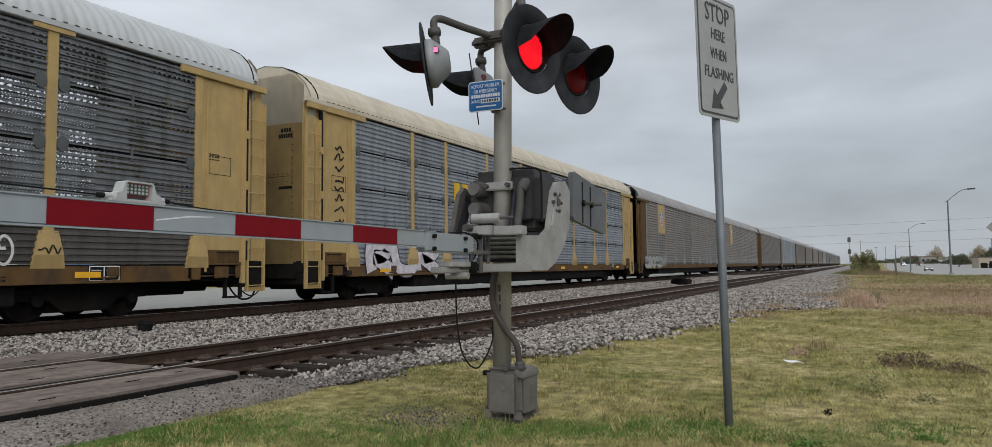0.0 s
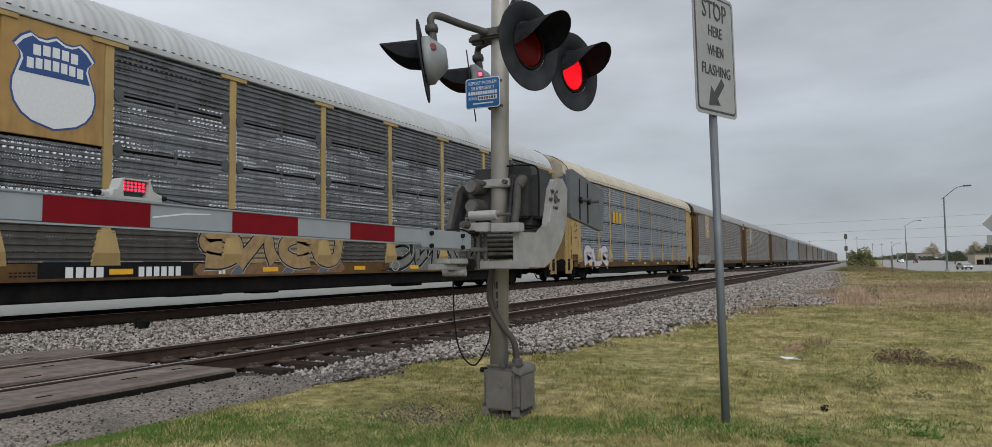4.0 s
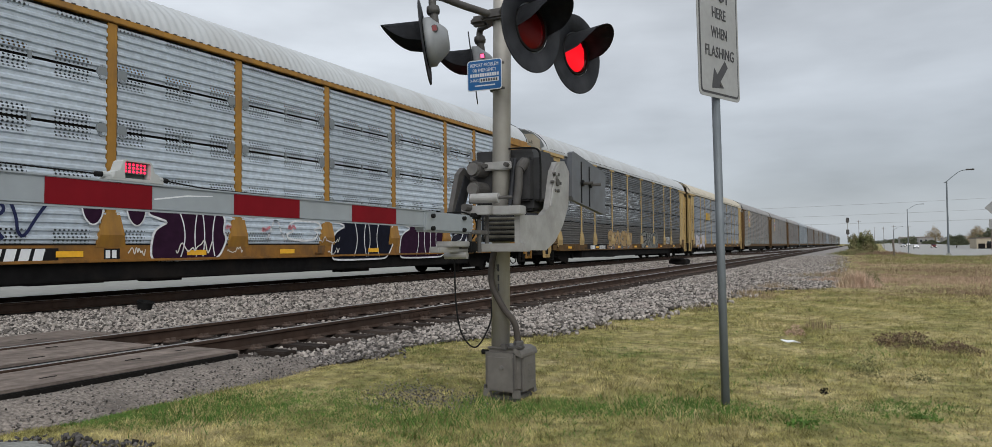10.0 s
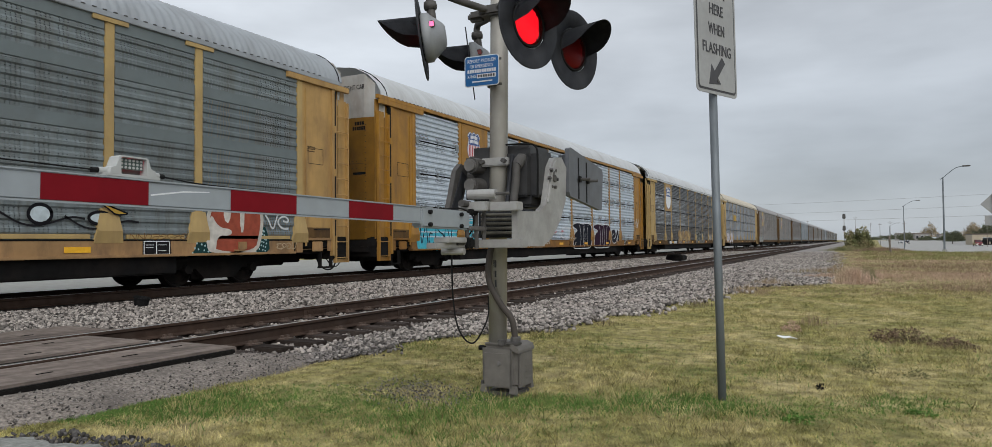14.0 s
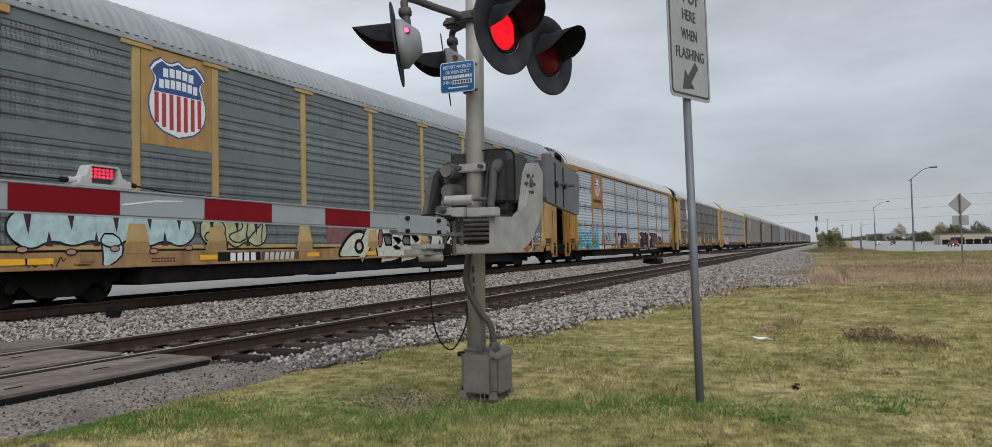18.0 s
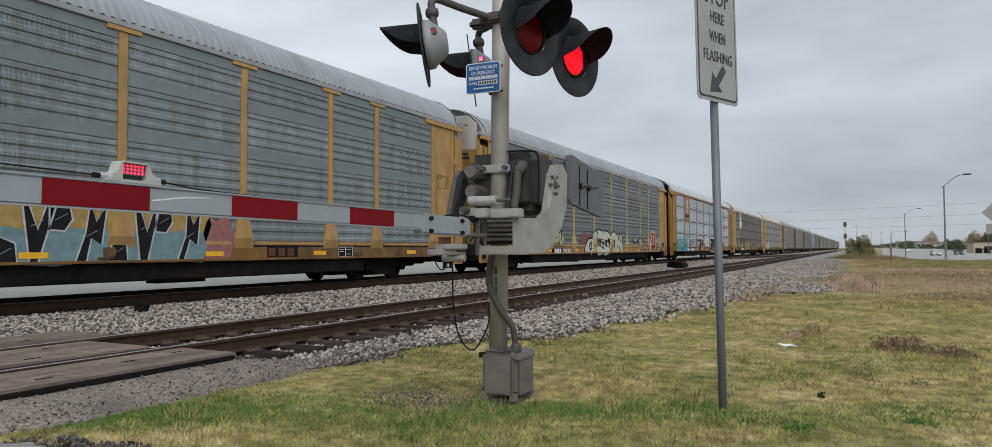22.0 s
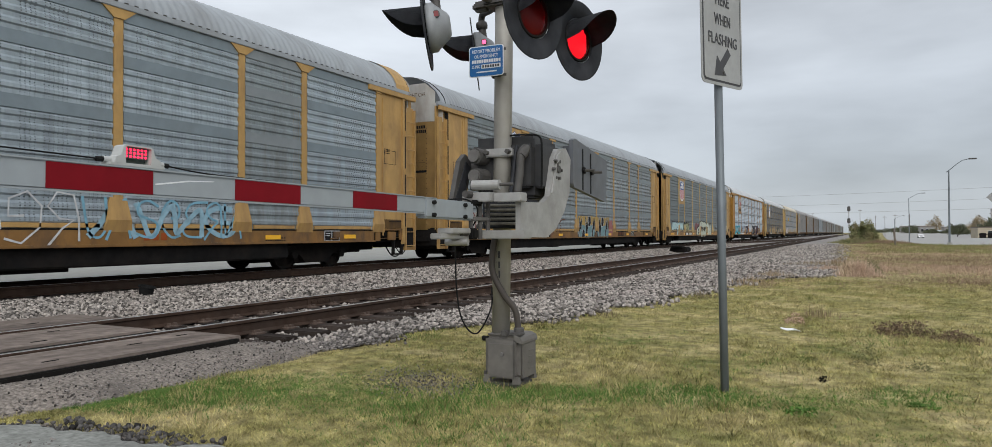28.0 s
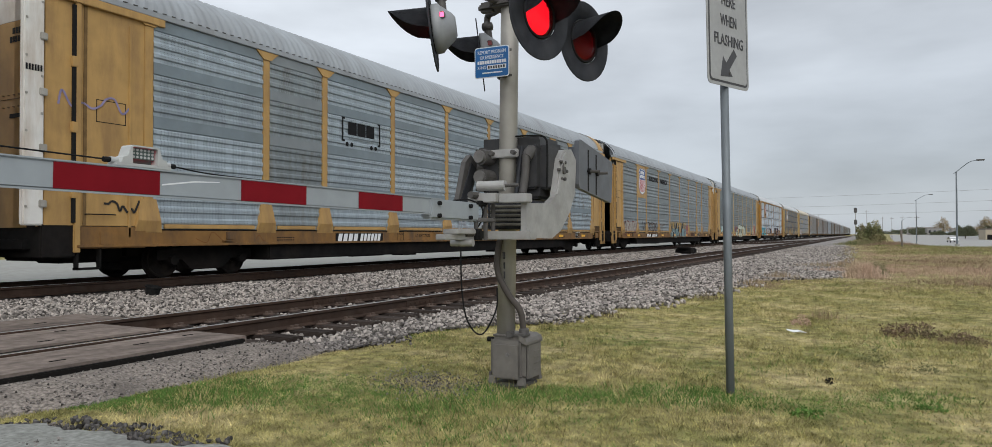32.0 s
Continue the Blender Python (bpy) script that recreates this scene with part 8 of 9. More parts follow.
def flasher(name_pose, facing, pair, label, dip_=0.0):
    """A round lamp unit facing along its local x."""
    x, y, z = name_pose
    u = part("flasher", lathe([(0.0, -0.175), (0.07, -0.172), (0.095, -0.155), (0.160, -0.075), (0.178, -0.06), (0.18, -0.012), (0.172, -0.004), (0.160, -0.010), (0.156, -0.05), (0.0, -0.09)], 0, 28), M_LAMPBODY, gate, label, smooth=True)
    u.matrix_basis = pose(x - MX, y - MY, z, 0, dip_, facing)
    part("background", lathe([(0.172, 0.0), (0.298, 0.0), (0.306, 0.002), (0.306, 0.010), (0.297, 0.008), (0.172, 0.008)], 0, 40, ring=True), M_BLACK, u, "black round background disc", smooth=True)
    # the visor: a tube cut away below, longer at its top
    bm = bmesh.new()
    rows = []
    for k in range(25):
        a = radians(-8 + 196 * k / 24)
        up = math.sin(a)
        ln = 0.012 + 0.30 * max(0.0, (up + 0.14) / 1.14) ** 0.45
        rows.append([bm.verts.new((d, r0 * math.cos(a), r0 * up + 0.012 * d * max(up, 0))) for r0, d in ((0.160, 0.008), (0.162, 0.45 * ln), (0.164, ln))])
    for a, b in zip(rows, rows[1:]):
        for i in range(2):
            bm.faces.new((a[i], b[i], b[i + 1], a[i + 1]))
    bmesh.ops.solidify(bm, geom=list(bm.faces), thickness=0.006)
    part("visor", bm, M_BLACK, u, "black visor", smooth=True)
    part("lens", lathe([(0.0, 0.030), (0.06, 0.027), (0.11, 0.018), (0.152, 0.004), (0.152, -0.002), (0.108, 0.012), (0.06, 0.021), (0.0, 0.024)], 0, 28), M_GLASSRED, u, "red glass lens", smooth=True)
    part("lens_rim", lathe([(0.134, -0.012), (0.160, -0.012), (0.162, 0.010), (0.150, 0.010), (0.140, 0.002)], 0, 32, ring=True), M_RUBBER, u, smooth=True)
    slats = []
    for q in range(9):
        y_ = -0.1136 + 0.0284 * q
        hh = math.sqrt(0.139 ** 2 - y_ ** 2)
        s_ = part("diode_slat", boxes((-0.0015, 0.0015, -0.0141, 0.0141, -hh, hh)), M_LEDOFF, u, "narrow board of red diodes behind the lens")
        s_.location = (-0.018, y_, 0)
        part("lit_face", boxes((0.0016, 0.0024, -0.0140, 0.0140, -hh, hh)), M_LENSLIT, s_)
        slats.append(s_)
    for side in (-1, 1):
        part("side_window", tube([(-0.085, side * 0.145, 0.05), (-0.085, side * 0.160, 0.05)], 0.026, 14), M_ALUDARK, u)
        s_ = part("diode_slat", boxes((-0.016, 0.016, -0.0012, 0.0012, -0.018, 0.018), bevel=0.0), M_LEDOFF, u, "small diode board in the side window")
        s_.location = (-0.085, side * 0.1625, 0.05)
        part("lit_face", boxes((-0.015, 0.015, side * 0.0013, side * 0.0022, -0.017, 0.017)), M_LENSLIT, s_)
        slats.append(s_)
    part("neck", tube([(-0.085, 0, 0.12), (-0.085, 0, 0.25)], 0.032, 12), M_ALUDARK, u)
    part("neck_elbow", lathe([(0.0, 0.20), (0.045, 0.205), (0.05, 0.23), (0.045, 0.26), (0.0, 0.265)], 2, 14), M_ALUDARK, u, smooth=True).location = (-0.085, 0, 0)
    return u, slats


A1 = flasher((-1.95, 4.36, 2.645), -16, 0, "black-hooded crossing lamp facing the street")
B1 = flasher((-1.915, 5.12, 2.642), -16, 1, "black-hooded crossing lamp facing the street")
A2 = flasher((-2.805, 4.37, 2.665), 207, 0, "black-hooded crossing lamp facing across the tracks", 7.0)
B2 = flasher((-2.90, 5.27, 2.69), 207, 1, "black-hooded crossing lamp facing across the tracks", 7.0)


def lamp_arm(u, top):
    p = u.matrix_basis @ Vector((-0.085, 0, 0.25))
    part("lamp_arm", tube(curve_points([(0, 0, 2.98), (0.55 * p.x, 0.55 * p.y, 3.0), (0.9 * p.x, 0.9 * p.y, top), (p.x, p.y, top - 0.03), (p.x, p.y, p.z)], 24), 0.028, 12), M_ALUDARK, gate, smooth=True)


for u_, _d in (A1, B1, A2, B2):
    lamp_arm(u_, 3.02)
part("arm_clamp", boxes((-0.11, 0.11, -0.11, 0.11, 2.94, 3.02), bevel=0.015), M_ALUDARK, gate)
part("junction_fitting", boxes((-0.24, -0.09, -0.06, 0.03, 2.93, 3.01), bevel=0.025), M_ALUDARK, gate)

# blue notice on the mast
notice = thing("emergency_notice_sign", pose(-2.54, 4.79, 2.485, 0, 0, 3), "small blue and white notice sign clamped on the mast", "sign")
part("panel", plate(rounded(0.292, 0.238, 0.022), 1, -0.002, 0.002), M_WHITE, notice)
blue_field = part("blue_field", plate(rounded(0.278, 0.224, 0.018), 1, -0.0035, -0.0022), M_BLUE, notice)
up_front = lambda x, z: Matrix.Translation((x, -0.0045, z)) @ pose(0, 0, 0, 90)
lettering("wording", "REPORT PROBLEM", 0.027, M_WHITE, up_front(0, 0.066), blue_field, 0.235)
lettering("wording", "OR EMERGENCY", 0.027, M_WHITE, up_front(0, 0.026), blue_field, 0.20)
for q in range(12):
    part("number_bar", boxes((-0.12 + 0.0205 * q, -0.104 + 0.0205 * q, -0.0055, -0.004, -0.012, 0.014)), M_WHITE, notice)
lettering("wording", "X-ING", 0.024, M_WHITE, up_front(-0.085, -0.05), blue_field, 0.07)
part("number_plate_field", boxes((-0.04, 0.122, -0.0055, -0.004, -0.056, -0.024)), M_WHITE, notice)
for q in range(7):
    part("number_bar", boxes((-0.03 + 0.021 * q, -0.016 + 0.021 * q, -0.007, -0.006, -0.05, -0.03)), M_SIGNK, notice)
part("small_wording_bar", boxes((-0.08, 0.09, -0.0055, -0.004, -0.086, -0.076)), M_WHITE, notice)
for z in (0.09, -0.09):
    part("clamp_bracket", boxes((0.0, 0.08, 0.003, 0.115, z - 0.012, z + 0.012), bevel=0.004), M_ALUDARK, notice)

# ---- the stop sign board on its post ----
stop = thing("stop_here_sign", pose(-0.90, 5.435, 0) @ Matrix.Rotation(radians(-108.3), 4, "Z") @ Matrix.Rotation(radians(1.55), 4, "Y"), "faded white stop here when flashing sign on a leaning grey post", "sign")
part("post", tube([(0, 0, -0.3), (0, 0, 2.30)], 0.030, 14), M_POST, stop, "galvanised round post", smooth=True)
SB = 2.235
front = lambda x, z: Matrix.Translation((x, 0.0455, z)) @ pose(0, 0, 0, 90, 0, 180)
part("board", plate([(x, z + SB + 0.457) for x, z in rounded(0.61, 0.914, 0.045)], 1, 0.034, 0.039), M_SIGNW, stop)
part("board_border", plate([(x, z + SB + 0.457) for x, z in rounded(0.565, 0.869, 0.035)], 1, 0.0395, 0.0405), M_SIGNK, stop)
stop_field = part("board_field", plate([(x, z + SB + 0.457) for x, z in rounded(0.535, 0.839, 0.028)], 1, 0.041, 0.0425), M_SIGNW, stop)
lettering("wording", "STOP", 0.135, M_SIGNK, front(0, SB + 0.715), stop_field, 0.36)
lettering("wording", "HERE", 0.080, M_SIGNK, front(0, SB + 0.585), stop_field, 0.20)
lettering("wording", "WHEN", 0.080, M_SIGNK, front(0, SB + 0.44), stop_field, 0.235)
lettering("wording", "FLASHING", 0.080, M_SIGNK, front(0, SB + 0.295), stop_field, 0.42)
arrow = [(-0.13, -0.10), (0.045, -0.085), (0.0, -0.04), (0.115, 0.075), (0.07, 0.12), (-0.045, 0.005), (-0.09, 0.05)]
part("arrow", plate([(-x, z + SB + 0.165) for x, z in arrow], 1, 0.043, 0.0445), M_SIGNK, stop)
part("sign_bolt", tube([(0, 0.03, SB + 0.84), (0, 0.05, SB + 0.84)], 0.012, 8), M_ALUDARK, stop)
part("sign_bolt", tube([(0, 0.03, SB + 0.10), (0, 0.05, SB + 0.10)], 0.012, 8), M_ALUDARK, stop)

# ---- small things by the tracks ----
bucket = thing("black_bucket", pose(-11.13, 8.24, 0.14, 0, 12, 20), "small black plastic tub lying on the ballast", "tub")
part("shell", lathe([(0.10, -0.09), (0.13, 0.12), (0.115, 0.12), (0.09, -0.07), (0.0, -0.07)], 2, 16), M_RUBBER, bucket)
part("rim", lathe([(0.13, 0.10), (0.145, 0.11), (0.145, 0.13), (0.13, 0.13)], 2, 16, ring=True), M_RUBBER, bucket)
switch = thing("switch_machine", pose(-9.5, 42.4, 0.02), "low black switch machine between the tracks", "switch machine")
part("body", boxes((-0.5, 0.5, -0.6, 0.6, 0.0, 0.32), bevel=0.06), M_UNDER, switch)
part("lid", boxes((-0.35, 0.35, -0.9, -0.1, 0.28, 0.40), bevel=0.05), M_UNDER, switch)
litter = thing("paper_litter", pose(-0.73, 8.87, 0.04, 4, 2, 10), "crumpled white scrap of paper in the grass", "litter")
bm = plate([(-0.10, -0.012), (0.0, -0.03), (0.11, -0.015), (0.10, 0.02), (-0.02, 0.03), (-0.11, 0.015)], 2, 0, 0.005)
bmesh.ops.subdivide_edges(bm, edges=list(bm.edges), cuts=2, use_grid_fill=True)
for v in bm.verts:
    v.co.z += 0.025 * noise.noise(v.co * 14)
part("sheet", bm, M_WHITE, litter)

# ---- plants ----
def tree(x, y, h, w, material, label, seed, leaf=0.33, n=3600):
    t = thing("tree", pose(x, y, dip(y)), label, "tree", "trees along the street")
    bm = tube([(0, 0, -0.2), (0.05 * h, 0, 0.25 * h), (0.02 * h, 0.02 * h, 0.55 * h)], [0.035 * h, 0.026 * h, 0.012 * h], 8)
    r = random.Random(seed)
    for k in range(6):
        a = 6.28 * k / 6 + r.uniform(-0.3, 0.3)
        tube([(0.03 * h, 0.01 * h, 0.3 * h + 0.03 * h * k), (0.2 * w * math.cos(a), 0.2 * w * math.sin(a), 0.5 * h), (0.36 * w * math.cos(a), 0.36 * w * math.sin(a), 0.68 * h)], [0.014 * h, 0.009 * h, 0.004 * h], 5, bm)
    part("trunk", bm, M_BARK, t)
    dome("crown", n, 0.52 * w, 0.52 * w, 0.80 * h, leaf, material, t, seed, pose(0, 0, 0.18 * h))
    return t


def tuft(name, x, y, n, h, spread, material, label, category, seed, lean=0.7):
    """A clump of stems standing up from the ground."""
    r = np.random.default_rng(seed)
    p = r.normal(0, 1, (n, 2)) * spread
    z = land(x + p[:, 0], y + p[:, 1]) - 0.02
    ang, hh = r.random(n) * 6.283, h * r.uniform(0.15, 1.0, n) * np.exp(-0.25 * (p ** 2).sum(1) / spread ** 2)
    d = np.stack([np.cos(ang), np.sin(ang)], -1) * (lean * hh * r.random(n))[:, None]
    w = (0.003 + 0.00011 * y) * np.stack([np.cos(ang + 1.57), np.sin(ang + 1.57)], -1)
    b = np.concatenate([np.stack([x + p[:, 0], y + p[:, 1]], -1)], 1)
    mk = lambda q, zz: np.concatenate([q, zz[:, None]], 1)
    v = np.stack([mk(b - w, z), mk(b + w, z), mk(b + 0.4 * d + 0.8 * w, z + 0.6 * hh), mk(b + 0.4 * d - 0.8 * w, z + 0.6 * hh), mk(b + d, z + hh)], 1)
    f = np.array([(0, 1, 2), (0, 2, 3), (3, 2, 4)])[None] + 5 * np.arange(n)[:, None, None]
    return tagged(soup(name, v.reshape(-1, 3), f.reshape(-1, 3), material), label, category, kind="stuff")


tuft("dry_tuft", -0.06, 21.2, 1700, 0.60, 0.28, M_PALEPINK, "tall reddish dry grass clump beside the ballast", "grass clump", 1, 1.15)
tuft("dry_tuft", 0.26, 21.6, 700, 0.60, 0.12, M_BUSH, "tall green weeds in the dry grass", "weeds", 2)
tuft("dry_tuft", 0.2, 24.5, 3000, 0.24, 0.8, M_PINK, "low reddish dry grass beside the tall clump", "grass clump", 21)
tuft("dry_tuft", -0.9, 24.0, 700, 0.22, 0.5, M_PINK, "low reddish dry grass on the ballast edge", "grass clump", 22)
tuft("dry_tuft", -0.8, 27.5, 1300, 0.3, 0.9, M_DRY, "low reddish dry grass beside the ballast", "grass clump", 3)
tuft("dry_tuft", 4.0, 25, 8000, 0.15, 2.6, M_PINK, "reddish dry grass in the field", "grass clump", 4)
tuft("dry_tuft", 9.5, 29, 8000, 0.14, 3.6, M_PINK, "reddish dry grass in the field", "grass clump", 5)
tuft("dry_tuft", -2.2, 17.0, 350, 0.28, 0.3, M_DRY, "small dry grass tuft on the ballast edge", "grass clump", 6)
tuft("dry_tuft", -2.0, 19.8, 350, 0.28, 0.35, M_DRY, "small dry grass tuft on the ballast edge", "grass clump", 7)
for i, (x, y, n, h, sp) in enumerate(((2.6, 19.5, 5000, 0.10, 1.3), (6.0, 21.5, 7000, 0.11, 1.9), (5.0, 28, 8000, 0.13, 2.6), (11.5, 27, 9000, 0.12, 3.4), (3.0, 34, 7000, 0.15, 2.8), (13, 36, 9000, 0.14, 4.5))):
    tuft("dry_tuft", x, y, n, h, sp, M_BROWNGRASS, "flattened brown dry grass in the field", "grass clump", 60 + i, 1.4)
tuft("weed", -0.55, 10.8, 160, 0.22, 0.18, M_DRY, "small dry tuft in the grass", "grass clump", 12, 0.6)
tuft("weed", -3.2, 9.6, 140, 0.16, 0.16, M_WEED, "small weed on the ballast edge", "weed", 13, 0.8)
tuft("weed", -2.6, 13.2, 160, 0.2, 0.2, M_WEED, "small weed on the ballast edge", "weed", 14, 0.8)



def dome(name, n, rx, ry, rz, size, material, parent, seed, m):
    """Small leaves over an uneven dome of foliage, thick near its skin."""
    r = np.random.default_rng(seed)
    d = r.normal(0, 1, (n, 3))
    d[:, 2] = np.abs(d[:, 2])
    d /= np.linalg.norm(d, axis=1)[:, None]
    lump = 0.80 + 0.13 * np.sin(5 * d[:, 0] + 3 * d[:, 2] + seed) + 0.10 * np.sin(9 * d[:, 1] + 7 * d[:, 0]) + 0.06 * np.sin(16 * d[:, 2] + 11 * d[:, 0])
    c = d * (lump * r.random(n) ** 0.22 * (1 + r.normal(0, 0.05, n)))[:, None] * np.array((rx, ry, rz))
    a = r.normal(0, 1, (n, 3))
    a /= np.linalg.norm(a, axis=1)[:, None]
    b = np.cross(a, r.normal(0, 1, (n, 3)))
    b /= np.linalg.norm(b, axis=1)[:, None]
    s = r.uniform(0.5, 1.2, (n, 1)) * size
    v = np.stack([c - a * s, c + b * s * 0.5, c + a * s, c - b * s * 0.5], 1).reshape(-1, 3)
    ob = soup(name, v, np.arange(4 * n).reshape(-1, 4), material)
    ob.parent, ob.matrix_basis = parent, m
    return ob


for x, y, rx, ry, rz, n, lf, mt, lab in ((0.42, 9.35, 0.38, 0.42, 0.18, 1000, 0.019, M_TWIG, "low dark brown twiggy weeds in the grass"), (0.92, 9.0, 0.30, 0.34, 0.13, 620, 0.019, M_TWIG, "low dark brown twiggy weeds in the grass"),
                                         (0.03, 7.05, 0.15, 0.13, 0.20, 300, 0.012, M_BUSH, "small olive weed in the grass"), (0.43, 6.95, 0.17, 0.12, 0.08, 200, 0.012, M_BUSH, "small olive weed in the grass"),
                                         (-0.75, 9.9, 0.16, 0.12, 0.16, 300, 0.018, M_PINK, "small reddish dry weed in the grass"), (-0.27, 6.12, 0.045, 0.045, 0.06, 80, 0.011, M_UNDER, "small dark clod in the grass"),
                                         (0.37, 5.5, 0.11, 0.09, 0.05, 160, 0.014, M_GREEN, "small green weed in the grass"), (-0.35, 4.95, 0.14, 0.10, 0.07, 180, 0.014, M_GREEN, "small green weed beside the sign post")):
    w = tagged(dome("weed", n, rx, ry, rz, lf, mt, None, int(100 * x + 10 * y), pose(x, y, float(land(x, y)) - 0.01)), lab, "weed", kind="stuff")
bush = thing("roadside_bush", pose(0.25, 92, 0), "dense dull green roadside bush beyond the field", "bush")
dome("crown", 7000, 1.75, 1.8, 3.0, 0.12, M_BUSH, bush, 3, pose(0, 0, -0.1))
bm = bmesh.new()
for k in range(9):
    a = 0.7 * k
    tube([(0.45 * math.cos(a), 0.45 * math.sin(a), -0.1), (0.9 * math.cos(a), 0.85 * math.sin(a), 0.9), (1.25 * math.cos(a), 1.2 * math.sin(a), 1.7)], [0.05, 0.035, 0.015], 5, bm)
part("stems", bm, M_BARK, bush)
tuft("verge_grass", -0.6, 84, 3200, 0.75, 1.2, M_BUSH, "rank green grass at the foot of the bush", "grass clump", 15, 0.5)
tuft("verge_grass", 2.2, 82, 3600, 0.55, 1.5, M_BROWNGRASS, "dry grass at the foot of the bush", "grass clump", 16, 0.5)
for i, (x, y, h, w, dry) in enumerate(((46, 335, 8.5, 13, 0), (57, 350, 9.5, 14, 0), (68, 330, 9, 13, 0), (78, 345, 10, 15, 0), (37.5, 365, 6.5, 9, 0), (36, 660, 7.5, 17, 0), (52, 645, 15, 14, 1),
                                       (50, 400, 10.5, 13, 1), (58, 410, 10, 13, 0), (88, 320, 10, 13, 0), (26, 760, 6, 19, 0), (15, 840, 4.6, 20, 0), (36, 800, 8, 20, 0), (7, 960, 4.6, 26, 0), (98, 360, 11, 15, 1), (150, 420, 12, 18, 0), (170, 400, 12, 18, 0), (125, 380, 11, 16, 0), (40, 525, 3.2, 11, 0), (47, 500, 3.0, 10, 0), (54, 480, 3.4, 11, 0), (61, 440, 3.2, 10, 0), (46, 455, 4.2, 8, 0), (31, 565, 3.0, 10, 0))):
    tree(x, y, h, w, M_LEAF_DRY if dry else M_LEAF, "bare-looking tan autumn tree behind the street" if dry else "dark green tree behind the street", 30 + i)


# ---- street lamps, poles, wires, signals ----
def street_lamp(x, y, h, arm, label):
    t = thing("street_lamp", pose(x, y, dip(y)), label, "street lamp", "street lamps")
    part("base", boxes((-0.22, 0.22, -0.22, 0.22, -0.1, 0.25), bevel=0.04), M_CONC, t)
    part("pole", tube([(0, 0, 0.2), (0, 0, h)], [0.10, 0.065], 10), M_POST, t)
    part("arm", tube(curve_points([(-0.25, 0, h - 0.2), (0, 0, h - 0.05), (0.6 * arm, 0, h + 0.85), (arm, 0, h + 1.05)], 14), 0.036, 8), M_POST, t)
    part("lamp_head", boxes((arm - 0.1, arm + 0.65, -0.14, 0.14, h + 0.98, h + 1.12), bevel=0.05), M_ALUDARK, t)


street_lamp(8.0, 84.4, 7.55, 1.75, "tall grey single-arm street lamp beside the road")
street_lamp(9.2, 173, 9.4, 2.4, "tall pale single-arm street lamp far down the road")
street_lamp(9.9, 262, 6.5, 2.2, "tall pale single-arm street lamp far down the road")

sig = thing("railway_signal", pose(-2.1, 167, 0), "tall railway signal with two dark round heads", "railway signal")
part("mast", tube([(0, 0, 0), (0, 0, 6.4)], 0.08, 8), M_ALU, sig)
# greyer than black: distance haze is put into the heads' colour
for z in (5.9, 3.4):
    part("head", lathe([(0.0, -0.1), (0.32, -0.08), (0.35, 0.0), (0.32, 0.1), (0.0, 0.12)], 1, 16), M_ALUDARK, sig).location = (0, -0.15, z)
    part("head_extension", boxes((-0.30, 0.30, -0.2, 0.0, z - 0.1, z + 0.75), bevel=0.14), M_ALUDARK, sig)
part("case", boxes((0.4, 1.5, -0.5, 0.5, 0.0, 1.7), bevel=0.03), M_ALU, sig)

dia = thing("diamond_warning_sign", pose(5.24, 36.3, 0.0, 0, 0, 8), "back of a diamond-shaped road sign on a post", "sign")
part("post", tube([(0, 0, -0.3), (0, 0, 3.1)], 0.035, 8), M_WOOD, dia)
part("diamond", plate([(0, 2.17), (0.46, 2.63), (0, 3.09), (-0.46, 2.63)], 1, -0.02, 0.0), M_SIGNBACK, dia).location = (0, 0.06, 0.0)
part("plate", plate([(-0.31, 1.72), (0.31, 1.72), (0.31, 2.14), (-0.31, 2.14)], 1, -0.02, 0.0), M_SIGNBACK, dia).location = (0, 0.06, 0.0)

fence = thing("leaning_fence_post", pose(2.8, 73, 0, 4, -5, 0), "leaning dark wooden fence post in the verge", "post")
part("post", tube([(0, 0, -0.2), (0, 0, 1.5)], [0.09, 0.075], 7), M_WOOD, fence)

for i, (x0, y0, z0, x1, y1, z1) in enumerate(((-60, 233, 12.1, 90, 142, 11.0), (-60, 233, 9.2, 90, 142, 9.0), (-60, 233, 7.1, 90, 142, 6.9), (-60, 234, 12.8, 90, 143, 12.4))):
    if i == 3:
        continue
    w = thing("power_line", pose(0, 0, 0), "thin dark overhead power line across the distance", "power line", "power lines")
    part("wire", tube([(x0 + (x1 - x0) * k / 12, y0 + (y1 - y0) * k / 12, z0 + (z1 - z0) * k / 12 - 0.9 * (1 - (2 * k / 12 - 1) ** 2)) for k in range(13)], 0.03, 5), M_WIRE, w)
for i, (x, y, h) in enumerate(((-60, 233, 13), (90, 142, 13), (-23, 420, 12), (0, 300, 10), (6.5, 380, 10), (9.0, 330, 9), (11.5, 300, 9), (14, 260, 8), (33, 240, 8))):
    p = thing("utility_pole", pose(x, y, dip(y) if x > 3 else 0), "thin wooden utility pole in the distance", "utility pole", "utility poles")
    part("pole", tube([(0, 0, -0.3), (0, 0, h)], [0.09, 0.06], 7), M_WOOD, p)
    part("cross_arm", boxes((-0.7, 0.7, -0.05, 0.05, h - 0.65, h - 0.55)), M_WOOD, p)


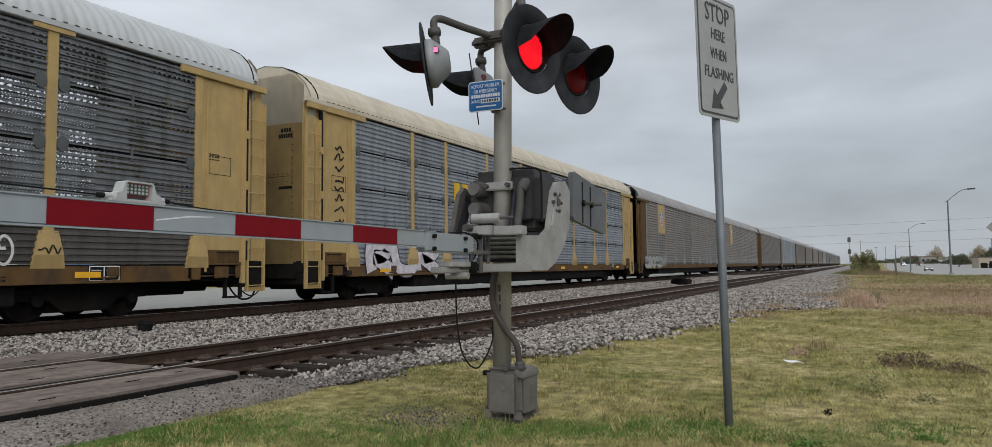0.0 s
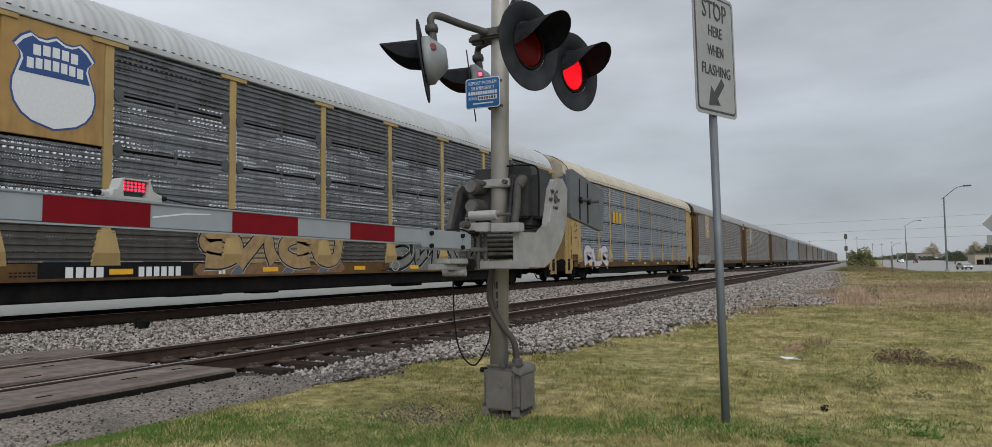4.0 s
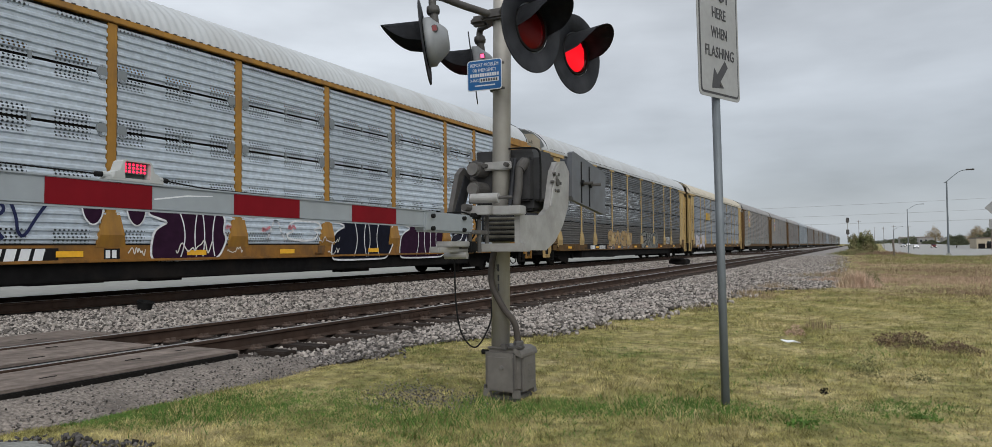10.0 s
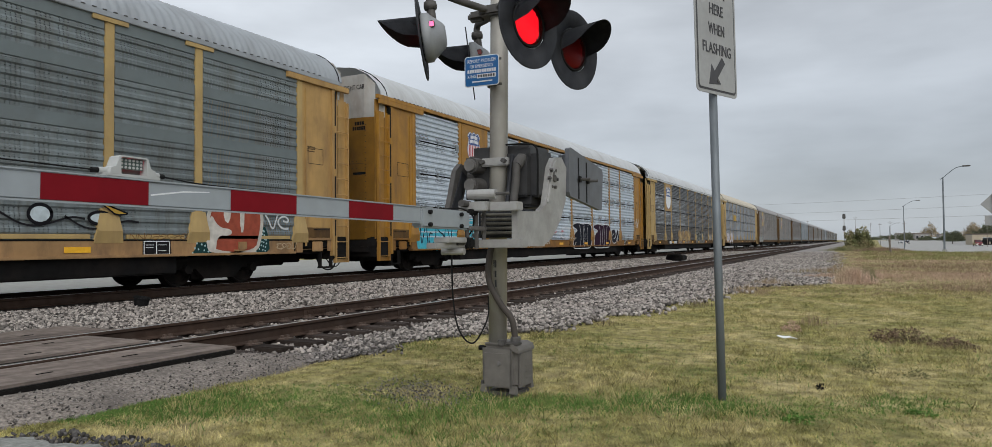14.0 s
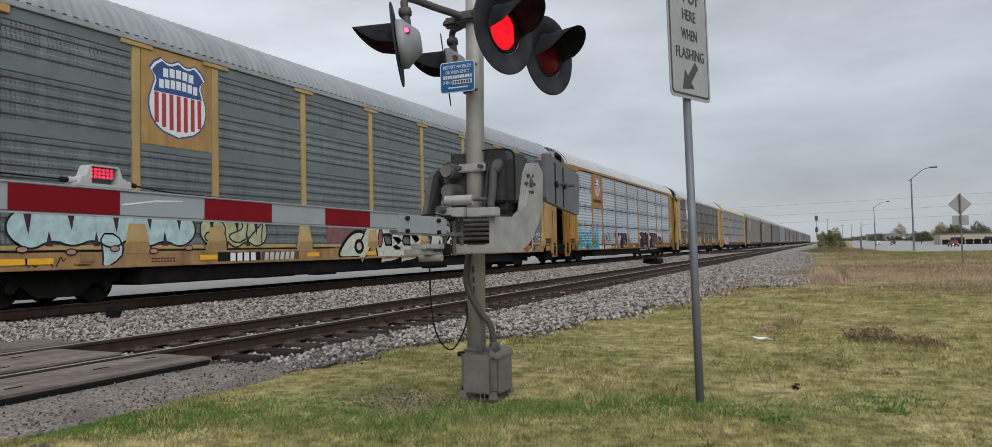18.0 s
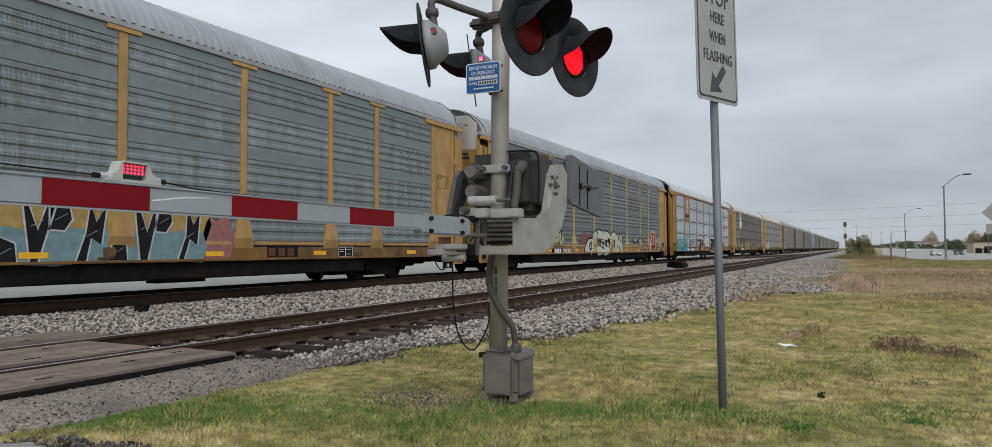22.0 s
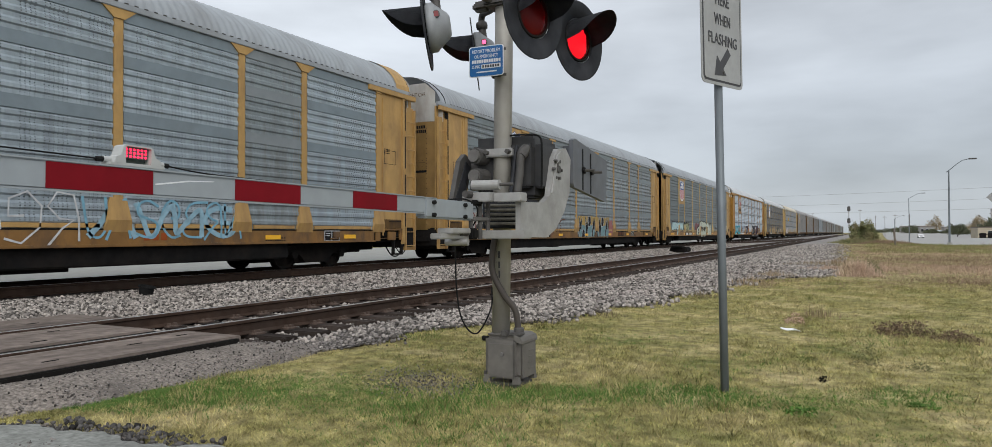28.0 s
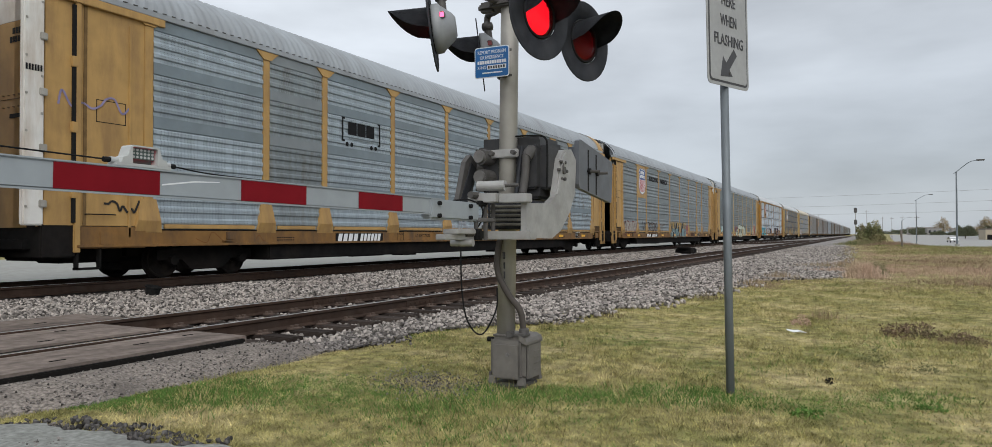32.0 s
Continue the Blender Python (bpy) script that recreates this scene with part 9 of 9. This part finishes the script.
# ---- buildings ----
def building(name, x, y, w, d, h, wall, roof, label, seed, windows=5, rz=0.0, parapet=0.4):
    b = thing(name, pose(x, y, dip(y) if x > 0 else 0, 0, 0, rz), label, "building")
    part("wall", boxes((0, w, 0, d, -0.2, h)), wall, b)
    part("roof", boxes((-0.2, w + 0.2, -0.2, d + 0.2, h, h + parapet), bevel=0.05), roof, b)
    for i in range(windows):
        a = w * (i + 0.3) / windows
        win = part("window", boxes((a, a + 0.42 * w / windows, -0.04, 0.02, 0.32 * h, 0.72 * h)), M_WINDOW, b)
        part("window_frame", boxes((a - 0.08, a + 0.42 * w / windows + 0.08, -0.06, -0.0, 0.30 * h, 0.32 * h), (a - 0.08, a + 0.42 * w / windows + 0.08, -0.06, 0.0, 0.72 * h, 0.745 * h)), M_WHITEWALL, win)
    return b


building("tan_building", 37.5, 305, 72, 18, 3.7, M_TAN, M_BROWNROOF, "long low tan masonry building beyond the street", 1, 7)
building("grey_building", 50, 560, 10.5, 16, 4.2, M_GREYWALL, M_BROWNROOF, "grey flat-roofed shop beyond the street", 2, 3)
building("brown_building", 38, 590, 9, 16, 5.0, M_GREYWALL, M_BROWNROOF, "grey-brown shop with a raised front far down the street", 3, 3)
building("far_shop", 31, 705, 21, 16, 6.5, M_GREYWALL, M_WHITEWALL, "pale shop far down the street", 4, 3)
building("white_store", -76, -10, 26, 30, 6.5, M_WHITEWALL, M_GREYWALL, "white store building beyond the tracks", 5, 4, 0)
building("pink_store", -78, 34, 28, 44, 6.0, M_WHITEWALL, M_BROWNROOF, "pale store building beyond the tracks", 6, 4, 0)
building("long_warehouse", -84, 95, 30, 120, 7.0, M_GREYWALL, M_GREYWALL, "long pale warehouse beyond the tracks", 7, 5, 0)
wall = thing("low_dark_fence", pose(37, 298, dip(298)), "low dark fence before the tan building", "fence")
part("rail", boxes((0, 60, -0.05, 0.05, 1.3, 1.5), (0, 60, -0.05, 0.05, 0.1, 0.3)), M_UNDER, wall)
for k in range(25):
    piece("picket", shared("picket", lambda: box_mesh("picket", M_UNDER, (-1.0, 1.0, -0.03, 0.03, 0.1, 1.9))), wall, "", pose(1.1 + 2.4 * k, 0, 0))


# ---- cars on the street and in the lot ----
def sedan(label, m, paint_m, tall=1.0, bed=False, lit=True):
    """A road car, front along its local -y."""
    c = thing("car", m, label, "car", "road cars")
    h = 1.42 * tall
    out = [(-2.25, 0.35), (-2.25, 0.72), (-1.45, 0.92), (-0.75, h), (0.75 if not bed else 0.5, h), (1.5 if not bed else 0.75, 0.98), (2.2, 0.95), (2.28, 0.4)]
    bm = plate(out, 0, -0.86, 0.86)
    bmesh.ops.bevel(bm, geom=list(bm.edges), offset=0.07, segments=2, affect="EDGES", clamp_overlap=True)
    part("body", bm, paint_m, c)
    gl = [(-1.32, 0.95), (-0.72, h - 0.07), (0.68 if not bed else 0.44, h - 0.07), (1.32 if not bed else 0.66, 0.98)]
    part("side_glass", plate(gl, 0, -0.872, 0.872), M_WINDOW, c)
    part("windscreen", plate([(-1.42, 0.95), (-1.36, 0.95), (-0.76, h - 0.06), (-0.82, h - 0.08)], 0, -0.74, 0.74), M_WINDOW, c)
    wm = shared("car_wheel", lambda: lathe_mesh("tyre", [(0.0, -0.1), (0.30, -0.11), (0.33, -0.07), (0.33, 0.07), (0.30, 0.11), (0.0, 0.1)], M_RUBBER))
    rm = shared("car_rim", lambda: lathe_mesh("rim", [(0.0, 0.112), (0.19, 0.115), (0.20, 0.10), (0.0, 0.09)], M_SIGNBACK))
    for x in (-0.78, 0.78):
        for y in (-1.4, 1.38):
            w = piece("wheel", wm, c, "", pose(x, y, 0.33, 0, 0, 0 if x > 0 else 180))
            piece("rim", rm, w)
    for x in (-0.62, 0.62):
        part("headlight", boxes((x - 0.17, x + 0.17, -2.29, -2.2, 0.60, 0.74), bevel=0.02), M_HEADLAMP if lit else M_SIGNBACK, c)
    part("bumper", boxes((-0.8, 0.8, -2.32, -2.2, 0.36, 0.52), bevel=0.03), M_CARDARK, c)
    return c


def lathe_mesh(name, prof, m):
    bm = lathe(prof, 0, 18)
    me = bpy.data.meshes.new(name)
    bmesh.ops.recalc_face_normals(bm, faces=bm.faces)
    bm.to_mesh(me)
    bm.free()
    me.materials.append(m)
    return me


# moving road cars: (label, paint, tall, rows of seconds, x, y, heading)
TRAFFIC = [
    ("silver car driving along the far street", M_CARSILV, 1.0, [(0, 9.0, 125, 2), (2, 9.6, 112, 8), (4, 11.2, 100, 12), (6, 15.5, 84, 25), (9, 32, 54, 32), (32, 32.4, 53, 32)]),
    ("white car driving along the far street", M_CARWHITE, 1.0, [(0, 18, 390, 2), (9, 14, 250, 2), (13, 14.6, 117, 8), (15, 20, 92, 24), (18, 33, 62, 32), (32, 33.4, 61, 32)]),
    ("maroon pickup truck waiting on the far street", M_CARRED, 1.25, [(0, 24, 390, 2), (9, 19, 260, 2), (14, 18.2, 142, 5), (16.5, 17.6, 131, 8), (20, 18.0, 128, 10), (23, 26, 100, 28), (27, 38, 72, 32), (32, 38.4, 71, 32)]),
    ("dark car driving along the far street", M_CARDARK, 1.1, [(0, 25, 560, 2), (13, 17.5, 330, 2), (17, 14.5, 210, 2), (19, 14.8, 190, 2), (21, 14.5, 150, 4), (23, 15.5, 124, 8), (26, 23, 92, 26), (30, 40, 62, 32), (32, 40.4, 61, 32)]),
    ("grey car driving along the far street", M_CARSILV, 1.0, [(0, 26, 580, 2), (13, 16, 330, 2), (19, 12.2, 195, 2), (21, 10.8, 140, 4), (23, 10.6, 118, 8), (25, 12.6, 106, 14), (27, 18, 90, 26), (30, 36, 60, 32), (32, 36.4, 59, 32)]),
    ("white car farther back on the street", M_CARWHITE, 1.0, [(0, 32, 700, 2), (19, 18, 320, 2), (25, 13.4, 235, 2), (28, 11.6, 178, 2), (32, 11.0, 122, 8)]),
]


def down_road(x, y):
    """Carries a place on the level out to where the same sight line meets the dipping street."""
    far = y
    for _ in range(60):
        far = 0.5 * far + 0.5 * y * (1.13 - dip(far)) / 1.13
    return 0.88 * x * far / y, 0.88 * far


TRAFFIC = [(a, b, c, [(t, *down_road(x, y), rz) for t, x, y, rz in rows]) for a, b, c, rows in TRAFFIC]
ROAD_CARS = []
for label, pm_, tall, rows in TRAFFIC:
    ROAD_CARS.append((sedan(label, pose(rows[0][1], rows[0][2], 0.03 + dip(rows[0][2]), 0, 0, rows[0][3]), pm_, tall, tall > 1.2), rows))
for i, (x, y, pm_, rz) in enumerate(((-39.5, 24.5, M_CARBLUE, 90), (-40, 31, M_CARBLUE, 90), (-39.5, 38.5, M_CARDARK, 90), (-40, 45, M_CARRED, 90), (-39.5, 17, M_CARDARK, 90), (-40, 55, M_CARWHITE, 90), (-40, 66, M_CARBLUE, 90), (-40, 80, M_CARSILV, 90))):
    sedan("%s car parked in the lot beyond the tracks" % ("blue", "blue", "dark", "red", "dark", "white", "blue", "silver")[i], pose(x, y, 0.12, 0, 0, rz), pm_, 1.05, lit=False)


# ---- what moves ----
FLASH0, PERIOD = 21.05, 1.19


def motions():
    """The train rolls ahead at a steady pace; its wheels turn; the diode slats swing behind their lenses; the street's cars drive."""
    slip = lambda t: float(np.interp(t, (0, 4, 11, 18, 25, 26.5, 27.5, 28.5, 29.5, 30.5, 32), (-0.10, -0.12, -0.07, 0.0, 0.10, 0.07, -0.03, -0.20, -0.35, -0.50, -0.68)))
    ticks = [0, 0.1, 0.5] + [float(q) for q in range(1, 32)] + [31.5, 31.9, 32.0]
    for k, car in CARS.items():
        walk(car, [(t, pose(MAIN_X, TRAIN_Y - STEP * k + SPEED * t + slip(t), CAR_Z)) for t in ticks])
    # diode slats: lit face out in one half of each period, its back out in the other
    def disc_rows(phase, early=(0.0, 0.0)):
        rows, t, n = [(0.0, None)], 0.0, 0
        state = lambda q: ((q - FLASH0) / PERIOD) % 1 < 0.5
        lit0 = state(0.0) == (phase == 0)
        angle = 0.0 if lit0 else 180.0
        out = [(0.0, angle)]
        edges = sorted({round(FLASH0 + PERIOD * (i / 2), 3) for i in range(-40, 40) if 0.08 < FLASH0 + PERIOD * (i / 2) < 31.9})
        for e in edges:
            e -= early[0] if round(angle / 180) % 2 else early[1]
            out.append((e - 0.0667, angle))
            for q in (60, 120):
                out.append((e - 0.0667 + 0.0333 * q / 60, angle + q))
            angle += 180
            out.append((e + 0.0333, angle))
        out.append((32.0, angle))
        return out
    for (u, slats), ph in ((A1, 0), (B1, 1), (A2, 0), (B2, 1), ((al, ARM_SLATS), 1)):
        # the lamp on the arm runs a little ahead of the others
        rows = disc_rows(ph, (0.06, 0.03) if slats is ARM_SLATS else (0.0, 0.0))
        for s in slats:
            x, y, z = s.location
            walk(s, [(t, pose(x, y, z, 0, 0, a)) for t, a in rows])
    for c, rows in ROAD_CARS:
        walk(c, [(t, pose(x, y, 0.03 + dip(y), 0, 0, rz)) for t, x, y, rz in rows])


motions()
